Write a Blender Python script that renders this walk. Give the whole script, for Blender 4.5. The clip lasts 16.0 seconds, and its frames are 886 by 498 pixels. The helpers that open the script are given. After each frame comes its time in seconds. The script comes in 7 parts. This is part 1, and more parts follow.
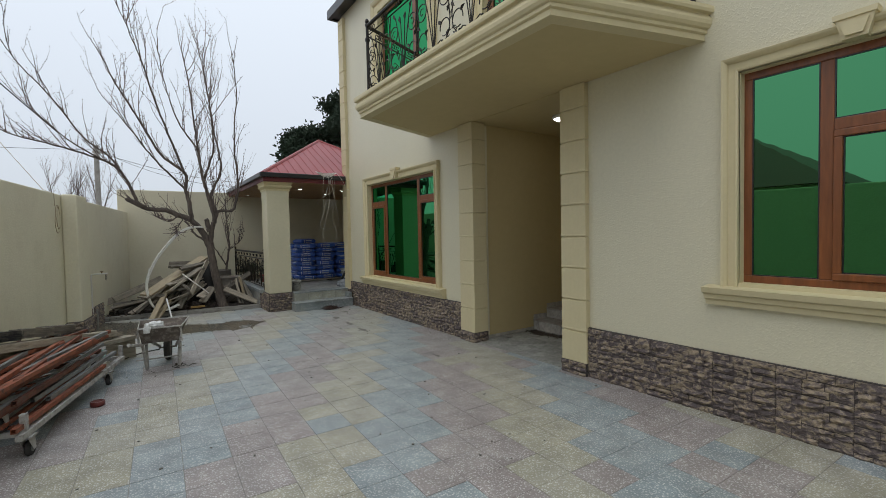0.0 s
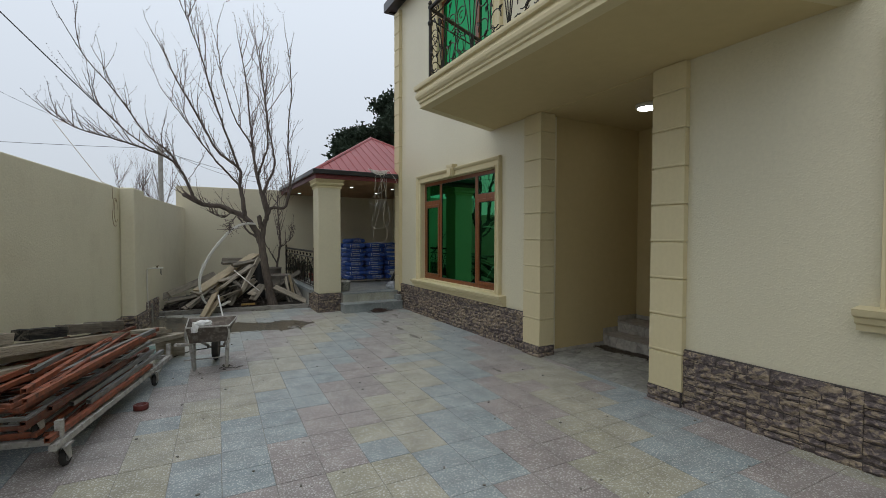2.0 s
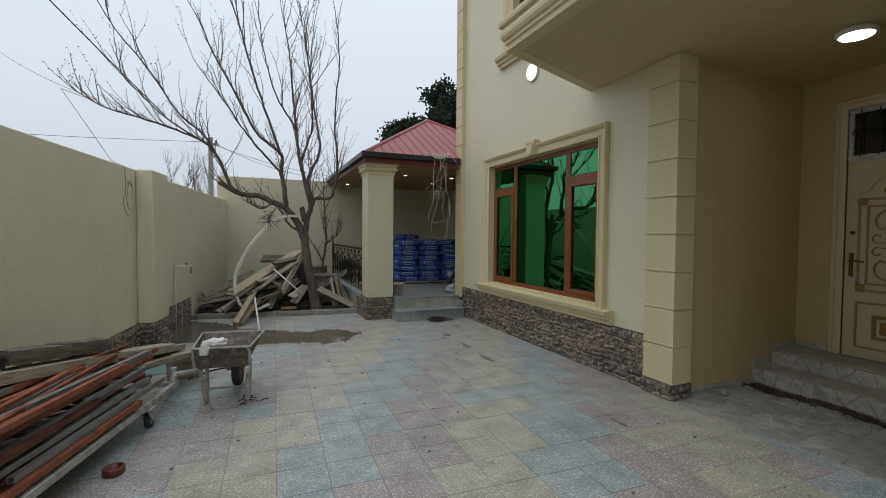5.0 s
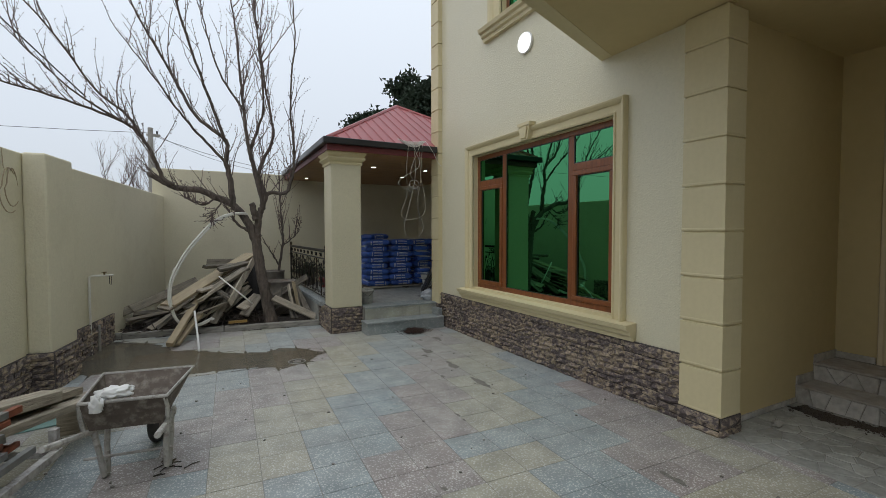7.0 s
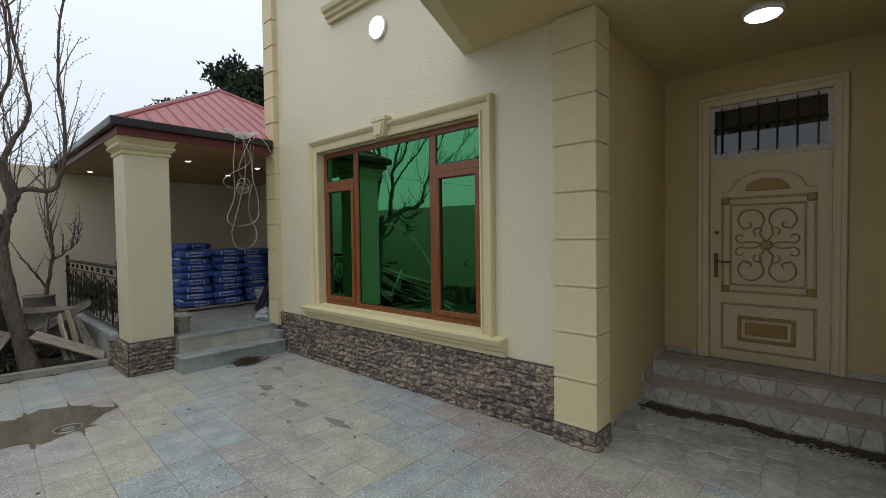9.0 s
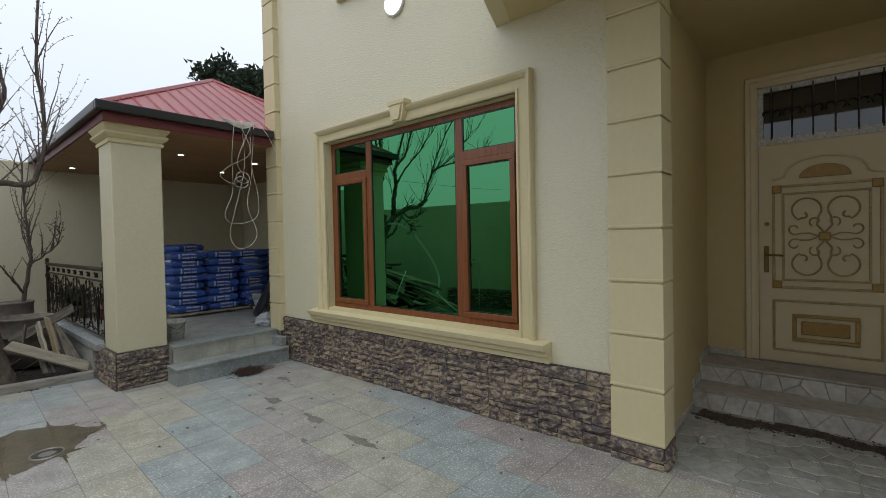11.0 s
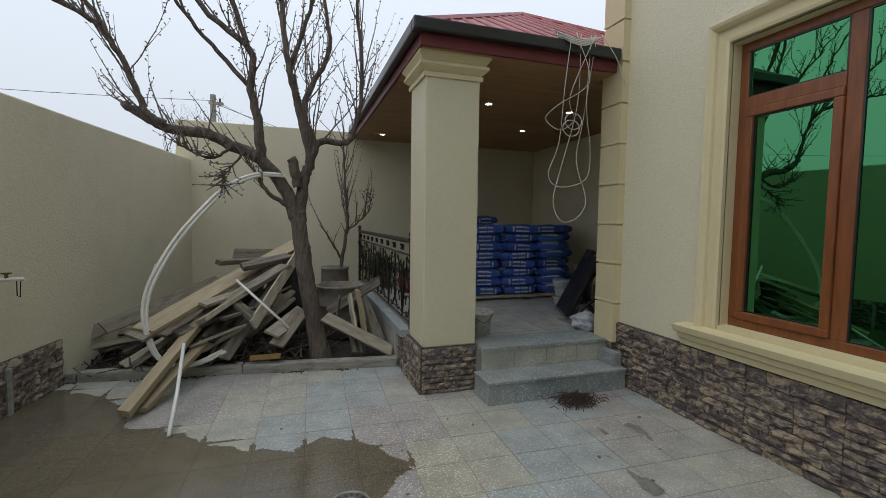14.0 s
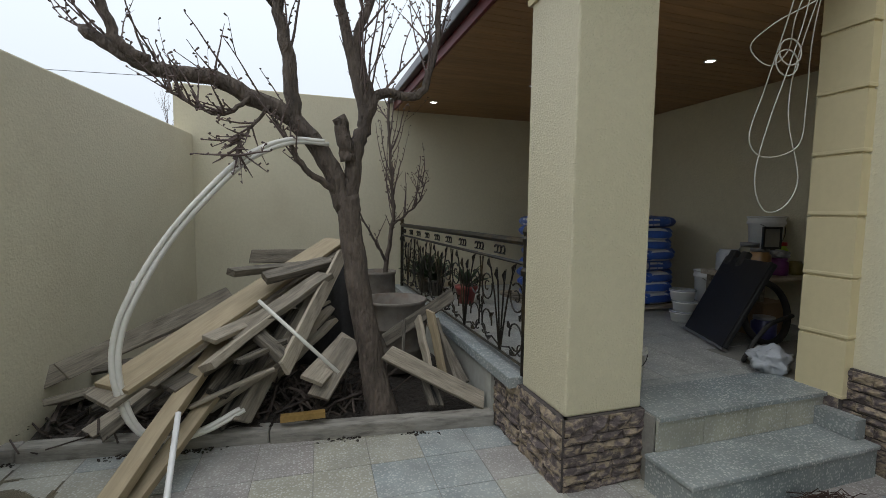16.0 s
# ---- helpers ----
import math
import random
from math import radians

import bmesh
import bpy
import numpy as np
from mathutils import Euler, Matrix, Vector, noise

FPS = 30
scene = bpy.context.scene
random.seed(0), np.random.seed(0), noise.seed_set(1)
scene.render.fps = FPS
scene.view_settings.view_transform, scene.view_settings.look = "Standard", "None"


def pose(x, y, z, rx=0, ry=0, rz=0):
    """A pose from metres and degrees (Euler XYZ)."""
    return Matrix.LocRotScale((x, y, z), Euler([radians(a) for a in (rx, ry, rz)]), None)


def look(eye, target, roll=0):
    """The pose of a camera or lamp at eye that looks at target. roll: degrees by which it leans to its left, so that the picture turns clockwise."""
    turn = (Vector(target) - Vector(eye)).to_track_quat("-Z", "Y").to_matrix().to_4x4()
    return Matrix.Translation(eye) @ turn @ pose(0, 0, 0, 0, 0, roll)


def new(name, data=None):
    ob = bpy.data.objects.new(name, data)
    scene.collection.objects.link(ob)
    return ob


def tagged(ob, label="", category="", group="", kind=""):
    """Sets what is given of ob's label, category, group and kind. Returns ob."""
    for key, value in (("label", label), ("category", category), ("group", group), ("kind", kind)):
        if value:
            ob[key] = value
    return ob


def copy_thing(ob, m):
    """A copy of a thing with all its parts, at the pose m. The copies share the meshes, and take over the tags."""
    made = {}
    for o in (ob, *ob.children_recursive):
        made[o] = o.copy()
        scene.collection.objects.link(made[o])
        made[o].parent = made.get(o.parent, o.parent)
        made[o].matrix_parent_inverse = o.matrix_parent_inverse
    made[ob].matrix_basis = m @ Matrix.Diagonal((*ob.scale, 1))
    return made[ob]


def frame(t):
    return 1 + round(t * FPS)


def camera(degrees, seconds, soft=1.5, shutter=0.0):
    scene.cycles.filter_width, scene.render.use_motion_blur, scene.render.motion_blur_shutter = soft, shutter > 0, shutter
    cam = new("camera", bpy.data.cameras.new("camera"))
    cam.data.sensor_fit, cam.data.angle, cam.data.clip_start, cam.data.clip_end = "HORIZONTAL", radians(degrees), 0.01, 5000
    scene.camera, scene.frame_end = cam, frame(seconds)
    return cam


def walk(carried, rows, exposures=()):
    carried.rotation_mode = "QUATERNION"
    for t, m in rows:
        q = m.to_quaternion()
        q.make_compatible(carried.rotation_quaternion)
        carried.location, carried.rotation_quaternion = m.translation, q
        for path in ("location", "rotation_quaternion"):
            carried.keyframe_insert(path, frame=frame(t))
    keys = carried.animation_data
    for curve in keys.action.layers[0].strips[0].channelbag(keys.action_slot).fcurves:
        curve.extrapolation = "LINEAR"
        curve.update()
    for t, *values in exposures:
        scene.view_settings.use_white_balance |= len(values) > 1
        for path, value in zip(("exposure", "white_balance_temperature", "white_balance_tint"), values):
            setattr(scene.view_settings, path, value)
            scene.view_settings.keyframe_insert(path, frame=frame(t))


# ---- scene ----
cam = camera(90.0, 16.0, soft=0.8)
PATH = [
    (0, (-0.227, -0.142, 1.599), (0.907, 1.503, 1.524), -1.2),
    (0.5, (-0.259, -0.051, 1.595), (0.831, 1.625, 1.531), -0.9),
    (1, (-0.308, 0.089, 1.593), (0.772, 1.771, 1.535), -0.3),
    (1.5, (-0.289, 0.229, 1.589), (0.775, 1.921, 1.529), 0.2),
    (2, (-0.134, 0.434, 1.576), (0.835, 2.183, 1.516), 0.1),
    (2.5, (-0.057, 0.621, 1.559), (0.807, 2.424, 1.505), 0.8),
    (3, (-0.108, 0.901, 1.551), (0.704, 2.728, 1.497), 0.7),
    (3.2, (-0.133, 1.037, 1.551), (0.668, 2.869, 1.496), 0.8),
    (5.3, (0.25, 2.065, 1.497), (1.028, 3.906, 1.427), 0.5),
    (5.5, (0.259, 2.155, 1.49), (1.063, 3.984, 1.411), 0.5),
    (6, (0.377, 2.364, 1.487), (1.226, 4.172, 1.401), 0.2),
    (6.5, (0.462, 2.605, 1.492), (1.342, 4.399, 1.414), -0.0),
    (7, (0.416, 2.909, 1.516), (1.345, 4.679, 1.443), -0.1),
    (7.2, (0.449, 2.989, 1.518), (1.408, 4.743, 1.44), -0.7),
    (7.5, (0.413, 3.122, 1.512), (1.479, 4.814, 1.448), -0.4),
    (8, (0.58, 3.293, 1.508), (1.74, 4.921, 1.446), -0.8),
    (8.5, (0.689, 3.423, 1.523), (2.007, 4.926, 1.469), -0.7),
    (8.7, (0.672, 3.471, 1.56), (2.085, 4.885, 1.495), -0.7),
    (10.8, (0.687, 3.951, 1.488), (2.3, 5.133, 1.454), -1.0),
    (11, (0.754, 4.062, 1.475), (2.277, 5.358, 1.435), -1.2),
    (11.3, (0.849, 4.21, 1.492), (2.212, 5.672, 1.422), -0.8),
    (11.5, (0.889, 4.318, 1.493), (2.132, 5.884, 1.425), -0.8),
    (11.7, (0.879, 4.451, 1.455), (1.974, 6.124, 1.392), -0.0),
    (12, (0.934, 4.708, 1.466), (1.895, 6.46, 1.379), 0.2),
    (12.5, (0.981, 5.064, 1.435), (1.759, 6.904, 1.332), -0.0),
    (13, (1.094, 5.367, 1.421), (1.696, 7.271, 1.313), 0.1),
    (13.5, (1.085, 5.739, 1.406), (1.681, 7.645, 1.29), 1.2),
    (14, (1.043, 6.122, 1.415), (1.673, 8.016, 1.289), 0.8),
    (14.5, (1.116, 6.511, 1.412), (1.736, 8.408, 1.276), 0.3),
    (15, (1.056, 6.87, 1.4), (1.659, 8.772, 1.264), 0.3),
    (15.5, (0.877, 7.252, 1.427), (1.47, 9.157, 1.28), 0.9),
    (16, (0.779, 7.677, 1.394), (1.384, 9.577, 1.232), 0.7),
]
walk(cam, [(t, look(e, g, r)) for t, e, g, r in PATH],
     exposures=[(0, 0.03), (3, -0.14), (5.5, -0.03), (7, 0.03), (8.5, 0.2), (11, 0.22), (12, 0.1), (13.5, 0.05), (14.5, 0.08), (16, 0.26)])

# ---------------------------------------------------------------- light
world = bpy.data.worlds.new("sky")
scene.world = world
world.use_nodes = True
wn, wl = world.node_tree.nodes, world.node_tree.links
sky = wn.new("ShaderNodeTexSky")
sky.sky_type = 'NISHITA'
sky.sun_disc = False
sky.sun_elevation = radians(66)
sky.sun_rotation = radians(260)
sky.air_density, sky.dust_density, sky.ozone_density = 1.0, 4.0, 1.0
grey = wn.new("ShaderNodeMixRGB")
grey.inputs["Fac"].default_value = 0.88
grey.inputs["Color2"].default_value = (8.0, 8.7, 9.6, 1)
wl.new(sky.outputs["Color"], grey.inputs["Color1"])
bg = wn["Background"]
bg.inputs["Strength"].default_value = 0.1
tc = wn.new("ShaderNodeTexCoord")
sep = wn.new("ShaderNodeSeparateXYZ")
wl.new(tc.outputs["Generated"], sep.inputs[0])
grad = wn.new("ShaderNodeMapRange")
grad.inputs["To Min"].default_value, grad.inputs["To Max"].default_value = 0.83, 1.45
wl.new(sep.outputs["Z"], grad.inputs["Value"])
lift = wn.new("ShaderNodeVectorMath")
lift.operation = 'SCALE'
wl.new(grey.outputs["Color"], lift.inputs[0])
wl.new(grad.outputs["Result"], lift.inputs["Scale"])
wl.new(lift.outputs["Vector"], bg.inputs["Color"])

sun = new("sun", bpy.data.lights.new("sun", 'SUN'))
sun.data.energy, sun.data.angle, sun.data.color = 0.5, radians(50), (1.0, 0.99, 0.95)
sun.matrix_world = look((-8.0, 3.5, 20), (0.8, 5, 0))


# ---------------------------------------------------------------- mesh helpers
def thing(name, label="", category="", group="", kind="", at=(0, 0, 0), rz=0):
    ob = new(name)
    ob.empty_display_size = 0.1
    ob.matrix_world = pose(*at, 0, 0, rz)
    return tagged(ob, label, category, group, kind)


def make(name, bm, material, smooth=False):
    me = bpy.data.meshes.new(name)
    bmesh.ops.recalc_face_normals(bm, faces=bm.faces)
    if smooth:
        for f in bm.faces:
            f.smooth = True
    bm.to_mesh(me)
    bm.free()
    for m in (material if isinstance(material, (list, tuple)) else [material]):
        me.materials.append(m)
    return me


def part(name, bm, material, parent=None, label="", smooth=False, bevel=0.0, auto=False):
    ob = new(name, make(name, bm, material, smooth))
    if parent is not None:
        ob.parent = parent
    if label:
        tagged(ob, label)
    if bevel:
        mod = ob.modifiers.new("bevel", 'BEVEL')
        mod.width, mod.segments, mod.limit_method, mod.angle_limit = bevel, 2, 'ANGLE', radians(40)
    return ob


def setting(name, bm, material, label, category, smooth=False, bevel=0.0):
    return tagged(part(name, bm, material, None, "", smooth, bevel), label, category, "", "structure")


def box(bm, x0, x1, y0, y1, z0, z1, m=None):
    r = bmesh.ops.create_cube(bm, size=1.0)
    t = Matrix.Translation(((x0 + x1) / 2, (y0 + y1) / 2, (z0 + z1) / 2)) @ Matrix.Diagonal((x1 - x0, y1 - y0, z1 - z0, 1))
    bmesh.ops.transform(bm, matrix=(m @ t) if m else t, verts=r["verts"])
    return r["verts"]


def boxes(*rows):
    bm = bmesh.new()
    for r in rows:
        box(bm, *r)
    return bm


def cyl(bm, a, b, r0, r1=None, sides=16):
    return tube(bm, [a, b], [r0, r0 if r1 is None else r1], sides)


def tube(bm, pts, radii, sides=8, closed=False):
    """A tube of given radii along points."""
    pts = [Vector(p) for p in pts]
    n = len(pts)
    if not isinstance(radii, (list, tuple)):
        radii = [radii] * n
    rings, up = [], None
    for i, p in enumerate(pts):
        if closed:
            d = pts[(i + 1) % n] - pts[i - 1]
        else:
            d = pts[min(i + 1, n - 1)] - pts[max(i - 1, 0)]
        d = d.normalized() if d.length > 1e-9 else Vector((0, 0, 1))
        if up is None:
            up = Vector((0, 0, 1)) if abs(d.z) < 0.9 else Vector((1, 0, 0))
        s = d.cross(up)
        s = s.normalized() if s.length > 1e-6 else d.orthogonal().normalized()
        up = s.cross(d).normalized()
        rings.append([bm.verts.new(p + (s * math.cos(2 * math.pi * k / sides) + up * math.sin(2 * math.pi * k / sides)) * radii[i])
                      for k in range(sides)])
    m = n if closed else n - 1
    for i in range(m):
        a, b = rings[i], rings[(i + 1) % n]
        for k in range(sides):
            bm.faces.new((a[k], a[(k + 1) % sides], b[(k + 1) % sides], b[k]))
    if not closed:
        bm.faces.new(rings[0][::-1])
        bm.faces.new(rings[-1])


def lathe(bm, prof, c=(0, 0, 0), sides=28):
    """A turned body from (radius, height) rows."""
    rings = []
    for r, z in prof:
        rings.append([bm.verts.new((c[0] + r * math.cos(2 * math.pi * k / sides), c[1] + r * math.sin(2 * math.pi * k / sides), c[2] + z))
                      for k in range(sides)])
    for a, b in zip(rings, rings[1:]):
        for k in range(sides):
            bm.faces.new((a[k], a[(k + 1) % sides], b[(k + 1) % sides], b[k]))
    bm.faces.new(rings[0][::-1])
    bm.faces.new(rings[-1])


def prism(bm, poly, z0, z1):
    lo = [bm.verts.new((x, y, z0)) for x, y in poly]
    hi = [bm.verts.new((x, y, z1)) for x, y in poly]
    n = len(poly)
    bm.faces.new(lo[::-1])
    bm.faces.new(hi)
    for i in range(n):
        bm.faces.new((lo[i], lo[(i + 1) % n], hi[(i + 1) % n], hi[i]))


def sweep(bm, path, prof, closed=False):
    """A moulding: prof rows (out, up) swept along mitred corners in path rows (point, out vector, up vector)."""
    rings = [[bm.verts.new(Vector(p) + Vector(o) * u + Vector(q) * v) for u, v in prof] for p, o, q in path]
    n = len(rings)
    for i in range(n if closed else n - 1):
        a, b = rings[i], rings[(i + 1) % n]
        for k in range(len(prof)):
            l = (k + 1) % len(prof)
            bm.faces.new((a[k], a[l], b[l], b[k]))
    if not closed:
        bm.faces.new(rings[0][::-1])
        bm.faces.new(rings[-1])


def arc(c, r, a0, a1, n=12, r1=None):
    """Points of an arc or spiral in 2D."""
    r1 = r if r1 is None else r1
    return [(c[0] + (r + (r1 - r) * i / n) * math.cos(radians(a0 + (a1 - a0) * i / n)),
             c[1] + (r + (r1 - r) * i / n) * math.sin(radians(a0 + (a1 - a0) * i / n))) for i in range(n + 1)]


def curve_pts(pts, n=6):
    """A smooth line through points."""
    P = [Vector(p) for p in pts]
    P = [P[0] * 2 - P[1]] + P + [P[-1] * 2 - P[-2]]
    out = []
    for i in range(1, len(P) - 2):
        for k in range(n):
            t = k / n
            a, b, c, d = P[i - 1], P[i], P[i + 1], P[i + 2]
            out.append(0.5 * (2 * b + (c - a) * t + (2 * a - 5 * b + 4 * c - d) * t * t + (3 * b - a - 3 * c + d) * t ** 3))
    out.append(P[-2])
    return out


# ---------------------------------------------------------------- materials
def mat(name, color, rough=0.6, metal=0.0, spread=0.12, grain=40.0, stain=1.5, bump=0.0, bumpscale=None, bumpdist=0.01,
        dark=None, darkamount=0.0, rand=0.0, island=False, stretch=None, coat=0.0, spec=0.5, splat=False):
    """Colour varied at two scales, with stains, relief and a shift from piece to piece."""
    m = bpy.data.materials.new(name)
    m.use_nodes = True
    n, l = m.node_tree.nodes, m.node_tree.links
    b = n["Principled BSDF"]
    b.inputs["Roughness"].default_value, b.inputs["Metallic"].default_value = rough, metal
    b.inputs["Coat Weight"].default_value = coat
    b.inputs["Specular IOR Level"].default_value = spec
    co = n.new("ShaderNodeTexCoord")
    vec = co.outputs["Object"]
    if stretch:
        mp = n.new("ShaderNodeMapping")
        mp.inputs["Scale"].default_value = stretch
        l.new(vec, mp.inputs["Vector"])
        vec = mp.outputs["Vector"]
    hi = n.new("ShaderNodeTexNoise")
    hi.inputs["Scale"].default_value, hi.inputs["Detail"].default_value = grain, 4
    lo = n.new("ShaderNodeTexNoise")
    lo.inputs["Scale"].default_value, lo.inputs["Detail"].default_value = stain, 5
    l.new(vec, hi.inputs["Vector"])
    l.new(vec, lo.inputs["Vector"])
    add = n.new("ShaderNodeMath")
    add.operation = 'ADD'
    l.new(hi.outputs["Fac"], add.inputs[0])
    l.new(lo.outputs["Fac"], add.inputs[1])
    val = add.outputs[0]
    if rand:
        if island:
            src = n.new("ShaderNodeNewGeometry").outputs["Random Per Island"]
        else:
            src = n.new("ShaderNodeObjectInfo").outputs["Random"]
        k = n.new("ShaderNodeMath")
        k.operation = 'MULTIPLY_ADD'
        k.inputs[1].default_value, k.inputs[2].default_value = rand, -rand / 2
        l.new(src, k.inputs[0])
        a2 = n.new("ShaderNodeMath")
        a2.operation = 'ADD'
        l.new(val, a2.inputs[0])
        l.new(k.outputs[0], a2.inputs[1])
        val = a2.outputs[0]
    rg = n.new("ShaderNodeMapRange")
    rg.inputs["From Min"].default_value, rg.inputs["From Max"].default_value = 0.6, 1.4
    rg.inputs["To Min"].default_value, rg.inputs["To Max"].default_value = 1 - spread, 1 + spread
    rg.clamp = False
    l.new(val, rg.inputs["Value"])
    mul = n.new("ShaderNodeVectorMath")
    mul.operation = 'SCALE'
    mul.inputs[0].default_value = color
    l.new(rg.outputs["Result"], mul.inputs["Scale"])
    out = mul.outputs["Vector"]
    if dark:
        d = n.new("ShaderNodeTexNoise")
        d.inputs["Scale"].default_value, d.inputs["Detail"].default_value, d.inputs["Roughness"].default_value = stain * 2.3, 8, 0.65
        l.new(vec, d.inputs["Vector"])
        dr = n.new("ShaderNodeMapRange")
        dr.inputs["From Min"].default_value, dr.inputs["From Max"].default_value = 0.5, 0.68
        dr.inputs["To Max"].default_value = darkamount
        l.new(d.outputs["Fac"], dr.inputs["Value"])
        mx = n.new("ShaderNodeMixRGB")
        mx.inputs["Color2"].default_value = (*dark, 1)
        l.new(dr.outputs["Result"], mx.inputs["Fac"])
        l.new(out, mx.inputs["Color1"])
        out = mx.outputs["Color"]
    l.new(out, b.inputs["Base Color"])
    if bump:
        bt = n.new("ShaderNodeTexNoise")
        bt.inputs["Scale"].default_value, bt.inputs["Detail"].default_value = bumpscale or grain, 5
        l.new(vec, bt.inputs["Vector"])
        bp = n.new("ShaderNodeBump")
        bp.inputs["Strength"].default_value, bp.inputs["Distance"].default_value = bump, bumpdist
        hgt = bt.outputs["Fac"]
        if splat:
            th = n.new("ShaderNodeMapRange")
            th.inputs["From Min"].default_value, th.inputs["From Max"].default_value = 0.48, 0.72
            l.new(hgt, th.inputs["Value"])
            hgt = th.outputs["Result"]
        l.new(hgt, bp.inputs["Height"])
        l.new(bp.outputs["Normal"], b.inputs["Normal"])
    return m


def terrazzo(name, stops, island):
    """Cast tile of one of a few tints with pale stone chips."""
    m = bpy.data.materials.new(name)
    m.use_nodes = True
    n, l = m.node_tree.nodes, m.node_tree.links
    b = n["Principled BSDF"]
    src = n.new("ShaderNodeNewGeometry").outputs["Random Per Island"] if island else n.new("ShaderNodeObjectInfo").outputs["Random"]
    geo = n.new("ShaderNodeNewGeometry").outputs["Position"]
    # laid in patches of one tint, tile by tile
    sub = n.new("ShaderNodeVectorMath")
    sub.operation = 'MULTIPLY_ADD'
    sub.inputs[1].default_value, sub.inputs[2].default_value = (1, 1, 0), (0.0, 0.0, 0.1)
    snap = n.new("ShaderNodeVectorMath")
    snap.operation = 'SNAP'
    snap.inputs[1].default_value = (0.308, 0.308, 1)
    big = n.new("ShaderNodeTexNoise")
    big.inputs["Scale"].default_value, big.inputs["Detail"].default_value = 1.25, 1
    l.new(geo, sub.inputs[0])
    l.new(sub.outputs[0], snap.inputs[0])
    l.new(snap.outputs[0], big.inputs["Vector"])
    mixv = n.new("ShaderNodeMath")
    mixv.operation = 'MULTIPLY_ADD'
    mixv.inputs[1].default_value = 0.07
    l.new(src, mixv.inputs[0])
    l.new(big.outputs["Fac"], mixv.inputs[2])
    ramp = n.new("ShaderNodeValToRGB")
    ramp.color_ramp.interpolation = 'CONSTANT'
    while len(ramp.color_ramp.elements) < len(stops):
        ramp.color_ramp.elements.new(0.5)
    for e, (p, c) in zip(ramp.color_ramp.elements, stops):
        e.position, e.color = p, (*c, 1)
    l.new(mixv.outputs[0], ramp.inputs["Fac"])
    chip = n.new("ShaderNodeTexVoronoi")
    chip.inputs["Scale"].default_value = 72
    l.new(geo, chip.inputs["Vector"])
    cr = n.new("ShaderNodeMapRange")
    cr.inputs["From Min"].default_value, cr.inputs["From Max"].default_value = 0.48, 0.36
    cr.inputs["To Max"].default_value = 0.82
    l.new(chip.outputs["Distance"], cr.inputs["Value"])
    sel = n.new("ShaderNodeMath")
    sel.operation = 'MULTIPLY'
    sp = n.new("ShaderNodeSeparateColor")
    l.new(chip.outputs["Color"], sp.inputs["Color"])
    l.new(cr.outputs["Result"], sel.inputs[0])
    l.new(sp.outputs[0], sel.inputs[1])
    mx = n.new("ShaderNodeMixRGB")
    mx.inputs["Color2"].default_value = (0.64, 0.64, 0.61, 1)
    l.new(sel.outputs[0], mx.inputs["Fac"])
    l.new(ramp.outputs["Color"], mx.inputs["Color1"])
    dust = n.new("ShaderNodeTexNoise")
    dust.inputs["Scale"].default_value, dust.inputs["Detail"].default_value, dust.inputs["Roughness"].default_value = 0.9, 8, 0.6
    l.new(geo, dust.inputs["Vector"])
    dr = n.new("ShaderNodeMapRange")
    dr.inputs["From Min"].default_value, dr.inputs["From Max"].default_value = 0.33, 0.66
    dr.inputs["To Min"].default_value, dr.inputs["To Max"].default_value = 0.12, 0.72
    l.new(dust.outputs["Fac"], dr.inputs["Value"])
    m2 = n.new("ShaderNodeMixRGB")
    m2.inputs["Color2"].default_value = (0.335, 0.34, 0.315, 1)
    sx = n.new("ShaderNodeSeparateXYZ")
    l.new(geo, sx.inputs[0])
    film = n.new("ShaderNodeMapRange")
    film.inputs["From Min"].default_value, film.inputs["From Max"].default_value = 3.5, 8.0
    film.inputs["To Min"].default_value, film.inputs["To Max"].default_value = 0.3, 1.0
    l.new(sx.outputs["Y"], film.inputs["Value"])
    fm = n.new("ShaderNodeMath")
    fm.operation = 'MULTIPLY'
    l.new(dr.outputs["Result"], fm.inputs[0])
    l.new(film.outputs["Result"], fm.inputs[1])
    l.new(fm.outputs[0], m2.inputs["Fac"])
    l.new(mx.outputs["Color"], m2.inputs["Color1"])
    st = n.new("ShaderNodeTexNoise")
    st.inputs["Scale"].default_value, st.inputs["Detail"].default_value = 5, 7
    l.new(geo, st.inputs["Vector"])
    sr = n.new("ShaderNodeMapRange")
    sr.inputs["From Min"].default_value, sr.inputs["From Max"].default_value = 0.3, 0.7
    sr.inputs["To Min"].default_value, sr.inputs["To Max"].default_value = 0.8, 1.15
    l.new(st.outputs["Fac"], sr.inputs["Value"])
    sc = n.new("ShaderNodeVectorMath")
    sc.operation = 'SCALE'
    l.new(m2.outputs["Color"], sc.inputs[0])
    l.new(sr.outputs["Result"], sc.inputs["Scale"])
    l.new(sc.outputs["Vector"], b.inputs["Base Color"])
    b.inputs["Roughness"].default_value = 0.55
    bp = n.new("ShaderNodeBump")
    bp.inputs["Strength"].default_value, bp.inputs["Distance"].default_value = 0.25, 0.002
    l.new(st.outputs["Fac"], bp.inputs["Height"])
    l.new(bp.outputs["Normal"], b.inputs["Normal"])
    return m


